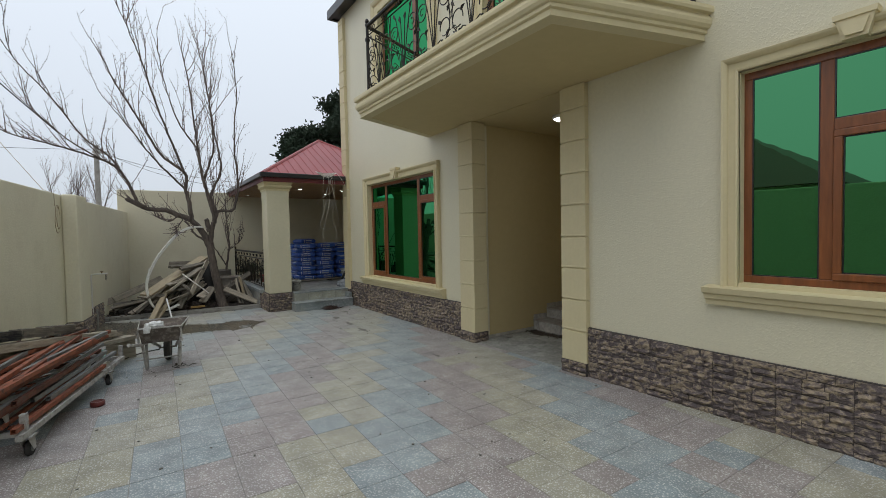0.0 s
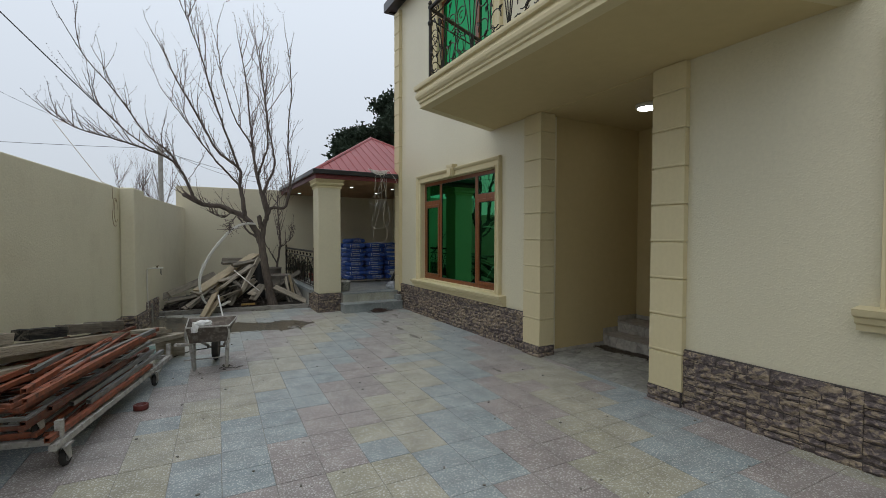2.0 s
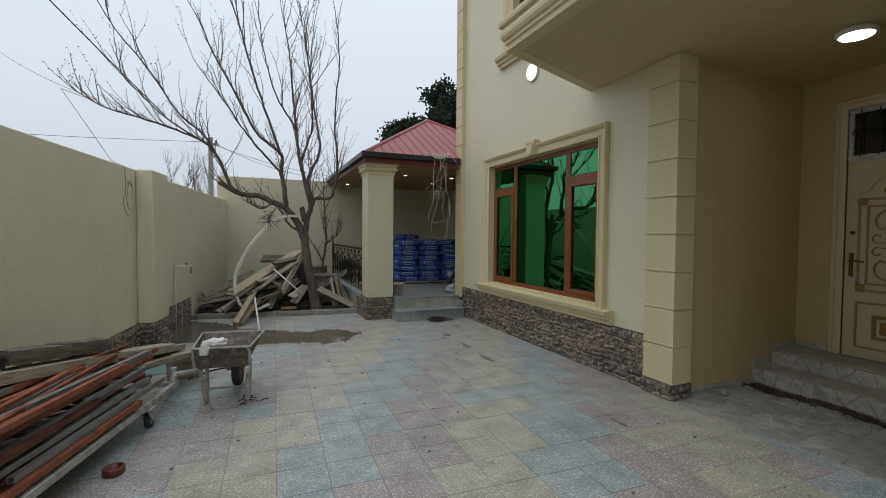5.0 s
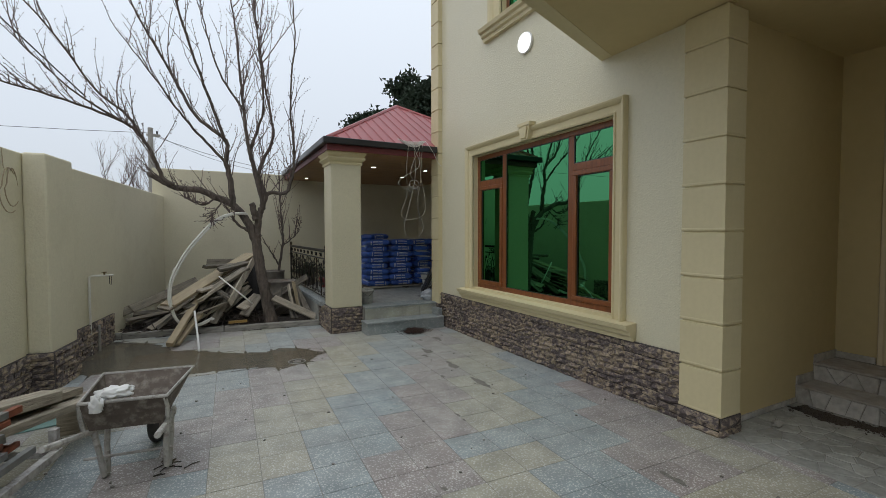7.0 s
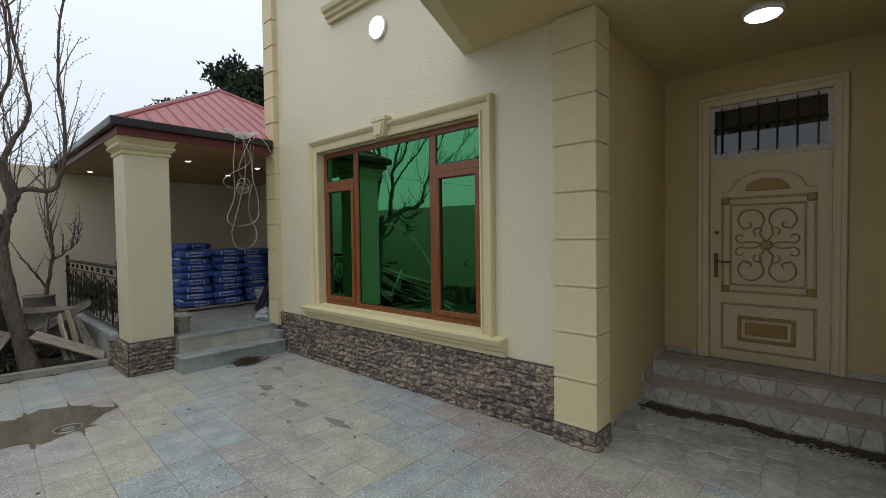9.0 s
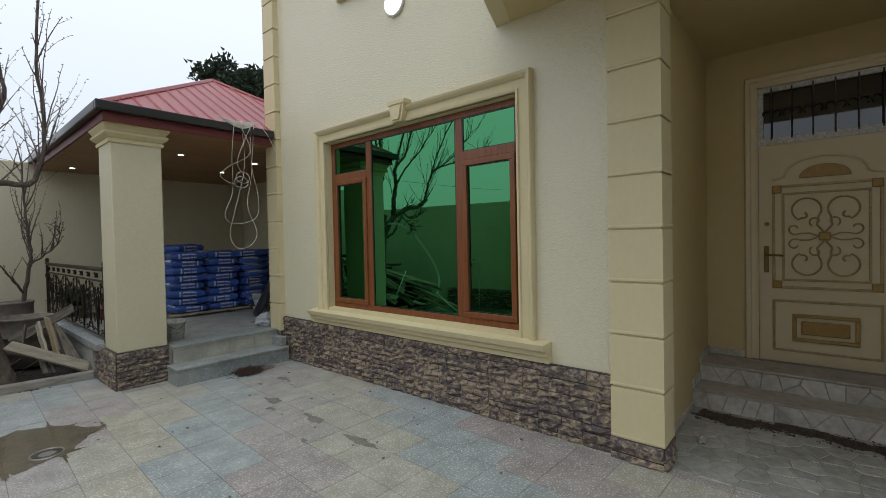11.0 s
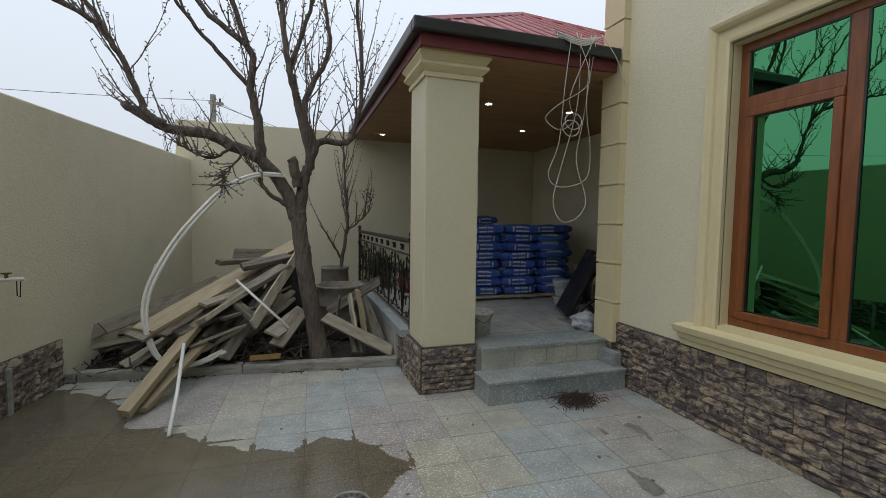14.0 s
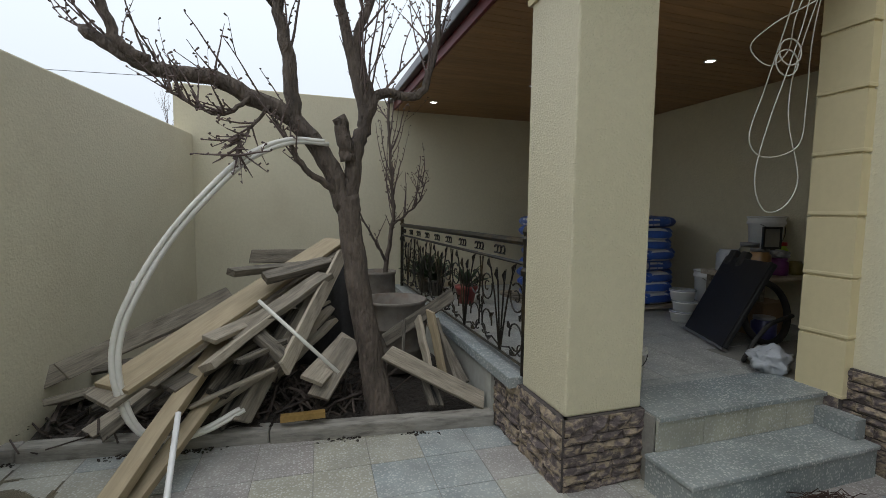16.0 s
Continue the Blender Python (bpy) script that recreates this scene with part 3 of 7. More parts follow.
MW = {"window_1": 0.15, "window_2": 0.12, "window_3": 0.25, "door_2": 0.2}
window("window_1", W2, (6.485, 7.70), {0: 2.205, 2: 2.205}, "large three-bay brown window with green mirror glass", sash=(0, 2))
window("window_2", W1, (0.915,), {0: 2.30}, "brown two-bay window with green mirror glass near the gate end", key=0.74, sash=(0,))
window("window_3", WU, (6.5,), {}, "upper-storey brown window with green glass", sash=(0,))
window("door_2", DB, (3.75,), {}, "brown balcony door with green glass", sash=(0, 1))

# wall lamps
lamp = thing("wall_lamp", "round white lit wall lamp on the facade", "lamp", at=(XW, 7.16, 3.755))
bm = bmesh.new()
lathe(bm, [(0.12, 0), (0.125, 0.02), (0.12, 0.03)], sides=32)
bmesh.ops.transform(bm, matrix=pose(0, 0, 0, 0, -90, 0), verts=bm.verts)
part("rim", bm, M_white, lamp, smooth=True)
bm = bmesh.new()
lathe(bm, [(0.112, 0.03), (0.108, 0.05), (0.083, 0.066), (0.042, 0.074), (0.005, 0.076)], sides=32)
bmesh.ops.transform(bm, matrix=pose(0, 0, 0, 0, -90, 0), verts=bm.verts)
part("diffuser", bm, M_lampw, lamp, smooth=True)
lamp = thing("ceiling_lamp", "round lit ceiling lamp in the entrance recess", "lamp", at=(4.62, 3.95, 3.16))
bm = bmesh.new()
lathe(bm, [(0.13, 0), (0.135, -0.03), (0.12, -0.045)], sides=32)
part("rim", bm, M_white, lamp, smooth=True)
bm = bmesh.new()
lathe(bm, [(0.112, -0.045), (0.10, -0.056), (0.005, -0.06)], sides=32)
part("diffuser", bm, M_lamp, lamp, smooth=True)

# ---------------------------------------------------------------- balcony
BP = [(XW, 6.02), (2.31, 5.45), (2.30, 2.09), (XW, 1.70)]
bal = thing("balcony", "beige balcony with a moulded edge over the entrance", "balcony", kind="structure")
def mitres(poly):
    out = []
    for i, p in enumerate(poly):
        p = Vector(p)
        ds = []
        if i > 0:
            ds.append((p - Vector(poly[i - 1])).normalized())
        if i < len(poly) - 1:
            ds.append((Vector(poly[i + 1]) - p).normalized())
        ns = [Vector((d.y, -d.x)) for d in ds]
        ns = [-q for q in ns] if ns[0].dot(p - Vector((XW, 3.74))) < 0 else ns
        m = sum(ns, Vector((0, 0)))
        m = m.normalized()
        k = m.dot(ns[0])
        if len(ns) == 1:
            m = Vector((0, 1 if p.y > 3.7 else -1))
            k = m.dot(ns[0])
        out.append(m / k)
    return out


prof = [(0.0, 0.0), (-0.008, 0.005), (-0.008, 0.05), (0.012, 0.06), (0.012, 0.085), (0.03, 0.095), (0.046, 0.12), (0.05, 0.15), (0.042, 0.175), (0.03, 0.19), (0.03, 0.205),
        (0.06, 0.212), (0.066, 0.235), (0.062, 0.262), (0.04, 0.27), (0.04, 0.28), (-0.12, 0.28), (-0.12, 0.0)]
bm = bmesh.new()
sweep(bm, [((x, y, 3.16), (m.x, m.y, 0), (0, 0, 1)) for (x, y), m in zip(BP, mitres(BP))], prof)
part("cornice", bm, M_trim, bal)
bm = bmesh.new()
prism(bm, [(XW + .02, 5.97), (2.39, 5.35), (2.38, 2.16), (XW + .02, 1.77)], 3.163, 3.43)
part("slab", bm, M_soffit, bal)


def scroll_panel(bm, origin, along, length, h, rnd, z0=0.0, depth=0.0):
    """Wrought-iron filling of scrolls, stems and leaves between two rails."""
    o, a = Vector(origin), Vector(along).normalized()
    up = Vector((0, 0, 1))
    nrm = a.cross(up)

    def put(pts, r=0.006, sides=5):
        tube(bm, [o + a * u + up * (z0 + v) + nrm * depth for u, v in pts], r, sides)

    def leaf(u, v, ang, s=0.05):
        d = Vector((math.cos(ang), math.sin(ang)))
        e = Vector((-d.y, d.x))
        p = [Vector((u, v)), Vector((u, v)) + d * s * .5 + e * s * .25, Vector((u, v)) + d * s, Vector((u, v)) + d * s * .5 - e * s * .25]
        for off2 in (0.004, -0.004):
            vs = [bm.verts.new(o + a * q.x + up * (z0 + q.y) + nrm * (depth + off2 + (0.01 if k in (1, 3) else 0))) for k, q in enumerate(p)]
            bm.faces.new(vs)

    unit = 0.62
    n = max(1, round(length / unit))
    w = length / n
    for k in range(n):
        c = (k + 0.5) * w
        for s in (-1, 1):
            # stems fanning out of the foot
            put([(c + s * 0.01, 0.0), (c + s * 0.05, h * .3), (c + s * 0.10, h * .6), (c + s * 0.17, h * .9)])
            put([(c, 0.0), (c + s * 0.025, h * .4), (c + s * 0.05, h * .78)])
            leaf(c + s * 0.17, h * .88, math.pi / 2 - s * 0.5, 0.09)
            leaf(c + s * 0.05, h * .76, math.pi / 2 - s * 0.2, 0.10)
            # C scrolls
            r = min(0.09, w * .16)
            put([(c + s * (u - 0) , v) for u, v in arc((w * .34, h * .66), r, -200, 130, 14)])
            put([(c + s * u, v) for u, v in arc((w * .34, h * .66), r * .5, 130, -140, 9, r * .25)], 0.005)
            put([(c + s * u, v) for u, v in arc((w * .33, h * .24), r * .95, 190, -120, 14)])
            put([(c + s * u, v) for u, v in arc((w * .42, h * .12), r * .5, 30, 330, 10, r * .25)], 0.005)
            put([(c + s * 0.02, 0.03), (c + s * w * .2, h * .10), (c + s * w * .33, h * .05), (c + s * w * .45, h * .16), (c + s * w * .48, h * .4)])
            leaf(c + s * w * .25, h * .3, math.pi / 2 + s * .9, 0.08)
            leaf(c + s * w * .40, h * .42, math.pi / 2 - s * .7, 0.08)
            leaf(c + s * w * .22, h * .08, -s * .4 if s > 0 else math.pi + .4, 0.07)
            put([(c + s * w * .48, h * .3), (c + s * w * .44, h * .55), (c + s * w * .49, h * .8), (c + s * w * .46, h)])


def railing(name, label, pts, h, posts=True, frieze=True):
    r = thing(name, label, "railing")
    for i in range(len(pts) - 1):
        a, b = Vector(pts[i]), Vector(pts[i + 1])
        d = (b - a).normalized()
        bm = bmesh.new()
        tube(bm, [a + Vector((0, 0, h)), b + Vector((0, 0, h))], 0.024, 8)
        part("handrail", bm, M_iron, r)
        for z in (h - 0.13, 0.05):
            bm = bmesh.new()
            tube(bm, [a + Vector((0, 0, z)), b + Vector((0, 0, z))], 0.011, 4)
            part("rail", bm, M_iron, r)
        bm = bmesh.new()
        scroll_panel(bm, a + Vector((0, 0, 0.055)), d, (b - a).length, h - 0.2, random.Random(i))
        part("scrollwork", bm, M_iron, r, "scrolls and leaves of black iron with gold patina")
        if frieze:
            L, u = (b - a).length, 0.08
            while u < L - 0.12:
                bm = bmesh.new()
                for q in range(3):
                    c = a + d * (u + q * 0.055) + Vector((0, 0, h - 0.07))
                    tube(bm, [c + d * (0.026 * math.cos(t)) + Vector((0, 0, 0.026 * math.sin(t))) for t in (-1.2, -.4, .4, 1.2, 2.0, 2.8)], 0.006, 5)
                tube(bm, [a + d * (u - .03) + Vector((0, 0, h - 0.096)), a + d * (u + .14) + Vector((0, 0, h - 0.096))], 0.005, 4)
                part("frieze_scroll", bm, M_iron, r)
                u += 0.36
    for p in pts:
        bm = bmesh.new()
        p = Vector(p)
        cyl(bm, p, p + Vector((0, 0, h + 0.02)), 0.021, sides=8)
        lathe(bm, [(0.026, 0), (0.03, 0.02), (0.018, 0.035), (0.028, 0.06), (0.02, 0.085), (0.004, 0.10)], (p.x, p.y, p.z + h), 10)
        lathe(bm, [(0.03, 0), (0.034, 0.03), (0.022, 0.05)], (p.x, p.y, p.z + h - 0.2), 10)
        part("post", bm, M_iron, r)
    return r


railing("balcony_railing", "black wrought-iron balcony railing with scrolls and leaves",
        [(XW - 0.03, 5.93, 3.43), (2.40, 5.34, 3.43), (2.39, 2.17, 3.43), (XW - 0.03, 1.79, 3.43)], 0.93)

# ---------------------------------------------------------------- entrance steps and door
def flag_cells(w, h, rnd, size):
    """Irregular convex slabs that fill a rectangle: the cells round scattered centres."""
    nx, ny = max(1, round(w / size)), max(1, round(h / size))
    seeds = [(w * (i + .5 + rnd.uniform(-.42, .42)) / nx, h * (j + .5 + rnd.uniform(-.42, .42)) / ny) for i in range(nx) for j in range(ny)]
    cells = []
    for p in seeds:
        poly = [(0, 0), (w, 0), (w, h), (0, h)]
        for q in seeds:
            if q == p or math.hypot(q[0] - p[0], q[1] - p[1]) > 4 * size:
                continue
            n_ = (q[0] - p[0], q[1] - p[1])
            c_ = (q[0] ** 2 + q[1] ** 2 - p[0] ** 2 - p[1] ** 2) / 2
            out = []
            for k in range(len(poly)):
                a, b = poly[k], poly[(k + 1) % len(poly)]
                da, db = a[0] * n_[0] + a[1] * n_[1] - c_, b[0] * n_[0] + b[1] * n_[1] - c_
                if da <= 0:
                    out.append(a)
                if da * db < 0:
                    t = da / (da - db)
                    out.append((a[0] + (b[0] - a[0]) * t, a[1] + (b[1] - a[1]) * t))
            poly = out
            if len(poly) < 3:
                break
        if len(poly) >= 3:
            cells.append(poly)
    return cells


def flag_face(name, parent, pts_fn, w, h, rnd, size=0.11, rise=(.004, .012), material=None):
    """Slabs of crazy paving over a rectangle w by h, given a map to the world."""
    for p in flag_cells(w, h, rnd, size):
        c = (sum(a[0] for a in p) / len(p), sum(a[1] for a in p) / len(p))
        far = max(math.hypot(a[0] - c[0], a[1] - c[1]) for a in p)
        if far < 0.02:
            continue
        e0, e1 = min(.3, .004 / far), min(.4, .011 / far)
        s = [(a[0] + (c[0] - a[0]) * e0, a[1] + (c[1] - a[1]) * e0) for a in p]
        t = [(a[0] + (c[0] - a[0]) * e1, a[1] + (c[1] - a[1]) * e1) for a in p]
        b = bmesh.new()
        lo = [b.verts.new(pts_fn(u, v, 0.0)) for u, v in s]
        hi = [b.verts.new(pts_fn(u, v, rnd.uniform(*rise))) for u, v in t]
        top = b.verts.new(pts_fn(c[0], c[1], rise[1]))
        for k in range(len(p)):
            b.faces.new((lo[k], lo[(k + 1) % len(p)], hi[(k + 1) % len(p)], hi[k]))
            b.faces.new((hi[k], hi[(k + 1) % len(p)], top))
        part("flagstone", b, material or M_flag, parent)


M_flag = mat("grey_flagstone", (0.44, 0.42, 0.385), 0.75, spread=0.3, grain=22, stain=4, bump=0.7, bumpscale=30, rand=0.45, dark=(0.24, 0.22, 0.19), darkamount=0.5)
# same slabs in a darker grey for the recess floor
M_flag_floor = mat("dark_flagstone", (0.29, 0.29, 0.262), 0.7, spread=0.3, grain=22, stain=4, bump=0.6, bumpscale=30, rand=0.4, dark=(0.17, 0.165, 0.14), darkamount=0.5)
M_tread = mat("trodden_mortar", (0.36, 0.33, 0.29), 0.85, spread=0.2, grain=18, stain=3, bump=0.4, dark=(0.2, 0.17, 0.14), darkamount=0.5)
M_mortar = mat("mortar", (0.25, 0.235, 0.21), 0.95, spread=0.2, grain=40, bump=0.4)
frnd = random.Random(11)
st = thing("entrance_steps", "two grey crazy-paved steps up to the front door", "steps", kind="structure")
bm = boxes((5.0, 5.72, 3.15, 4.9, -0.05, 0.15), (5.31, 5.72, 3.15, 4.9, 0.15, 0.305), (5.66, 5.72, 3.15, 4.9, .305, .325))
part("core", bm, M_mortar, st)
flag_face("riser", st, lambda u, v, d: (5.0 - d, 3.15 + u, v + 0.0), 1.75, 0.15, frnd)
flag_face("riser", st, lambda u, v, d: (5.31 - d, 3.15 + u, 0.15 + v), 1.75, 0.15, frnd)
part("tread", boxes((4.985, 5.31, 3.15, 4.9, 0.146, 0.166)), M_tread, st, "worn mortar tread", bevel=0.007)
part("tread", boxes((5.295, 5.70, 3.15, 4.9, 0.302, 0.322)), M_tread, st, bevel=0.007)
rec = thing("recess_paving", "grey crazy paving on the floor of the entrance recess", "paving", kind="structure")
part("bed", boxes((3.76, 5.0, 3.15, 4.9, -0.02, 0.0085)), M_mortar, rec)
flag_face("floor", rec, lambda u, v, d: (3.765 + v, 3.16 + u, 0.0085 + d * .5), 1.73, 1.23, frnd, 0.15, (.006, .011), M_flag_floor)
bm = boxes((5.0, 5.29, 4.885, 4.9, .167, .24), (5.31, 5.72, 4.885, 4.9, .31, .39), (5.70, 5.72, 4.60, 4.885, .31, .38), (5.70, 5.72, 3.15, 3.46, .31, .38), (3.96, 5.0, 4.885, 4.9, 0.0, .05))
setting("baseboard", bm, M_flag, "grey stone skirting of the recess", "baseboard")

M_door = mat("beige_door_paint", (0.60, 0.51, 0.34), 0.45, spread=0.05, grain=15, stain=1.5, dark=(0.5, 0.42, 0.27), darkamount=0.2)
M_gold = mat("aged_gold_paint", (0.31, 0.195, 0.06), 0.45, metal=0.3, spread=0.3, grain=40, stain=8)
M_gilt = mat("rubbed_gilt_scroll", (0.36, 0.275, 0.15), 0.45, metal=0.2, spread=0.35, grain=50, stain=12)
M_brass = mat("dark_brass", (0.16, 0.11, 0.05), 0.35, metal=0.9, spread=0.3)
door = thing("door_1", "closed beige metal front door with gilt scroll ornament and a barred transom light", "door", kind="structure")
X0 = 5.72
DY0, DY1 = 3.57, 4.49
bm = bmesh.new()
pf = [(0, 0), (0.012, 0), (0.02, 0.02), (0.02, 0.05), (0.035, 0.06), (0.035, 0.09), (0.02, 0.10), (0, 0.10)]
sweep(bm, [((X0, DY1, .32), (-1, 0, 0), (0, 1, 0)), ((X0, DY1, 2.79), (-1, 0, 0), (0, 1, 1)), ((X0, DY0, 2.79), (-1, 0, 0), (0, -1, 1)), ((X0, DY0, .32), (-1, 0, 0), (0, -1, 0))], pf)
part("door_frame", bm, M_door, door)
leaf = part("leaf", boxes((X0 + .02, X0 + .07, DY0, DY1, 0.32, 2.27)), M_door, door, bevel=0.004)


def ring_yz(bm, y0, y1, z0, z1, w, x0, x1):
    for r in ((y0, y1, z0, z0 + w), (y0, y1, z1 - w, z1), (y0, y0 + w, z0 + w, z1 - w), (y1 - w, y1, z0 + w, z1 - w)):
        box(bm, x0, x1, r[0], r[1], r[2], r[3])


def dl(u, v):
    """Place on the leaf: u from its hinge side, v up from its foot."""
    return DY0 + u, 0.32 + v


bm = bmesh.new()
ring_yz(bm, DY0 + .10, DY0 + .82, 0.32 + .66, 0.32 + 1.58, .022, X0 + .004, X0 + .02)
ring_yz(bm, DY0 + .17, DY0 + .75, 0.32 + .73, 0.32 + 1.51, .018, X0 + .002, X0 + .02)
part("panel_moulding", bm, M_gilt, leaf, bevel=0.004)
bm = bmesh.new()
ring_yz(bm, DY0 + .10, DY0 + .82, 0.32 + .10, 0.32 + .56, .02, X0 + .004, X0 + .02)
part("panel_moulding", bm, M_gilt, leaf, bevel=0.004)
for u, v in ((.10, .66), (.75, .66), (.10, 1.51), (.75, 1.51)):
    part("corner_boss", boxes((X0 - .004, X0 + .02, DY0 + u, DY0 + u + .07, .32 + v, .32 + v + .07)), M_gold, leaf, "gilt corner block", bevel=0.01)
bm = bmesh.new()
ring_yz(bm, DY0 + .24, DY0 + .68, .32 + .20, .32 + .44, .03, X0 - .006, X0 + .02)
part("letter_panel", bm, M_gold, leaf, "gilt raised lower panel", bevel=0.006)
part("letter_field", boxes((X0 - .002, X0 + .02, DY0 + .30, DY0 + .62, .32 + .26, .32 + .38)), M_gold, leaf, bevel=0.014)
bm = bmesh.new()
tube(bm, [(X0 + .012, DY0 + .46 + u, .32 + v) for u, v in [(-.36, 1.63), (-.30, 1.64)] + [(-.27 * math.cos(radians(a)), 1.66 + .15 * math.sin(radians(a))) for a in range(0, 181, 15)] + [(.30, 1.64), (.36, 1.63)]], 0.011, 6)
part("arch_moulding", bm, M_door, leaf)
bm = bmesh.new()
prism(bm, [(.17 * math.cos(radians(a)), .11 * math.sin(radians(a))) for a in range(0, 181, 12)], 0, .02)
bmesh.ops.transform(bm, matrix=Matrix(((0, 0, -1, X0 + .02), (1, 0, 0, DY0 + .46), (0, 1, 0, .32 + 1.63), (0, 0, 0, 1))), verts=bm.verts)
part("arch_boss", bm, M_gold, leaf, "gilt half-round crest", bevel=0.004)
bm = bmesh.new()
cu, cv = .46, 1.12
for su in (-1, 1):
    for sv in (-1, 1):
        tube(bm, [(X0 + .008, DY0 + cu + su * u, .32 + cv + sv * v) for u, v in [(0.0, .03), (.05, .10)] + arc((.12, .235), .10, 215, -60, 14) + arc((.14, .19), .03, -60, -250, 6, .02)], 0.0085, 6)
        tube(bm, [(X0 + .010, DY0 + cu + su * u, .32 + cv + sv * v) for u, v in [(0.03, .0), (.10, .03)] + arc((.2, .07), .055, 230, 520, 12, .02)], 0.007, 6)
        tube(bm, [(X0 + .010, DY0 + cu + su * u, .32 + cv + sv * v) for u, v in arc((.06, .13), .045, -60, 220, 10, .02)], 0.007, 6)
part("scroll_ornament", bm, M_gilt, leaf, "raised scroll ornament with gilt centre")
part("centre_boss", boxes((X0 - .008, X0 + .02, DY0 + cu - .04, DY0 + cu + .04, .32 + cv - .035, .32 + cv + .035)), M_gold, leaf, "square gilt boss", bevel=0.01)
h = part("door_handle", boxes((X0 + .005, X0 + .02, DY1 - .075, DY1 - .04, 1.12, 1.36)), M_brass, leaf, "dark brass lever handle", bevel=0.006)
bm = bmesh.new()
tube(bm, [(X0 + .01, DY1 - .058, 1.28), (X0 - .04, DY1 - .058, 1.28), (X0 - .045, DY1 - .09, 1.28), (X0 - .045, DY1 - .18, 1.275)], 0.009, 8)
part("lever", bm, M_brass, h, smooth=True)
bm = bmesh.new()
cyl(bm, (X0 + .02, DY1 - .062, 1.56), (X0 + .002, DY1 - .062, 1.56), .018)
part("keyhole", bm, M_brass, leaf)
for z in (.6, 2.1):
    part("hinge", boxes((X0 - .005, X0 + .02, DY0 - .02, DY0 + .005, z, z + .14)), M_brass, door, bevel=0.004)
bm = boxes((X0 + .015, X0 + .07, DY0, DY1, 2.27, 2.33), (X0 + .015, X0 + .07, DY0, DY0 + .04, 2.33, 2.79), (X0 + .015, X0 + .07, DY1 - .04, DY1, 2.33, 2.79), (X0 + .015, X0 + .07, DY0 + .04, DY1 - .04, 2.745, 2.79))
part("transom_frame", bm, mat("film_covered_frame", (0.5, 0.5, 0.48), 0.5, spread=0.5, grain=90, stain=30), door, "transom frame in printed protective film")
M_darkglass = mat("dark_glass", (0.012, 0.012, 0.014), 0.03, spread=0.0, spec=0.8)
part("transom_pane", boxes((X0 + .04, X0 + .045, DY0 + .04, DY1 - .04, 2.33, 2.745)), M_darkglass, door, "dark transom glass")
for i in range(6):
    y = DY0 + .10 + i * (.72 / 5)
    bm = bmesh.new()
    cyl(bm, (X0 + .005, y, 2.31), (X0 + .005, y, 2.77), .006, sides=6)
    for s in (-1, 1):
        tube(bm, [(X0 + .005, y + s * u, 2.52 + v) for u, v in arc((.035, .03), .03, 180, -60, 8)], .005, 5)
    part("bar", bm, M_iron, door)

# ---------------------------------------------------------------- yard walls
YB = 13.5
bm = bmesh.new()
a, b = (lwx(-6.0), -6.0), (lwx(YB), YB)
prism(bm, [a, b, (b[0] - 0.25, b[1]), (a[0] - 0.25, a[1])], 0, 2.27)
yard = setting("wall_yard", bm, M_yardwall, "beige rendered yard wall along the paving", "wall", bevel=0.015)
bm = bmesh.new()
for (y0, y1) in ((8.4, 8.95), (1.4, 2.2)):
    p, q = Vector((lwx(y0), y0)), Vector((lwx(y1), y1))
    nn = Vector((1, -LWS)).normalized() * 0.19
    prism(bm, [tuple(p), tuple(q), tuple(q + nn), tuple(p + nn)], 0, 2.275)
setting("pilaster", bm, M_yardwall, "beige pilaster on the yard wall", "pilaster", bevel=0.02)
setting("wall_back", boxes((-0.60, 5.6, YB, YB + 0.25, 0, 2.83)), M_yardwall, "beige rendered wall behind the tree and porch", "wall", bevel=0.01)
setting("wall_porch_end", boxes((5.25, 5.5, 9.56, YB, 0, 2.9)), M_yardwall, "beige end wall of the porch", "wall")
setting("wall_gate_end", boxes((-4.0, 4.0, -6.3, -6.0, 0, 2.6)), M_yardwall, "plain beige wall closing the yard", "wall")

# ---------------------------------------------------------------- porch
FZ = 0.37
bm = bmesh.new()
prism(bm, [(1.995, 9.93), (2.47, 9.93), (2.47, 9.42), (3.71, 9.42), (3.71, 9.6), (5.25, 9.6), (5.25, YB), (1.995, YB)], 0, FZ)
setting("floor", bm, M_grout, "dusty porch floor", "floor")
bm = bmesh.new()
for i in range(8):
    for j in range(10):
        x, y = 2.2 + i * .38, 9.44 + j * .4
        if y < 9.95 and (x < 2.47 or x > 3.35):
            continue
        box(bm, x + .003, x + .377, y + .003, y + .397, FZ, FZ + .005)
tagged(part("porch_tiles", bm, M_tile_far), "grey terrazzo tiles of the porch floor", "tiles", "", "structure")
bm = boxes((1.93, 2.12, 9.98, YB, 0.36, 0.43))
setting("kerb_porch", bm, M_step, "grey terrazzo coping along the porch edge", "coping", bevel=0.006)
setting("plinth_porch", boxes((1.96, 2.0, 10.3, YB, 0, 0.36)), mat("cement", (0.36, 0.36, 0.32), 0.9, spread=0.2, grain=15, stain=1.5), "grey cement side of the porch plinth", "plinth")
steps = thing("porch_steps", "two terrazzo steps up to the porch", "steps", kind="structure")
bm = boxes((2.48, 3.70, 9.42, 9.75, 0.0, FZ - 0.03))
part("core", bm, M_grout, steps)
part("tread", boxes((2.42, 3.70, 9.125, 9.42, 0.165, 0.19)), M_step, steps, "grey terrazzo tread", bevel=0.005)
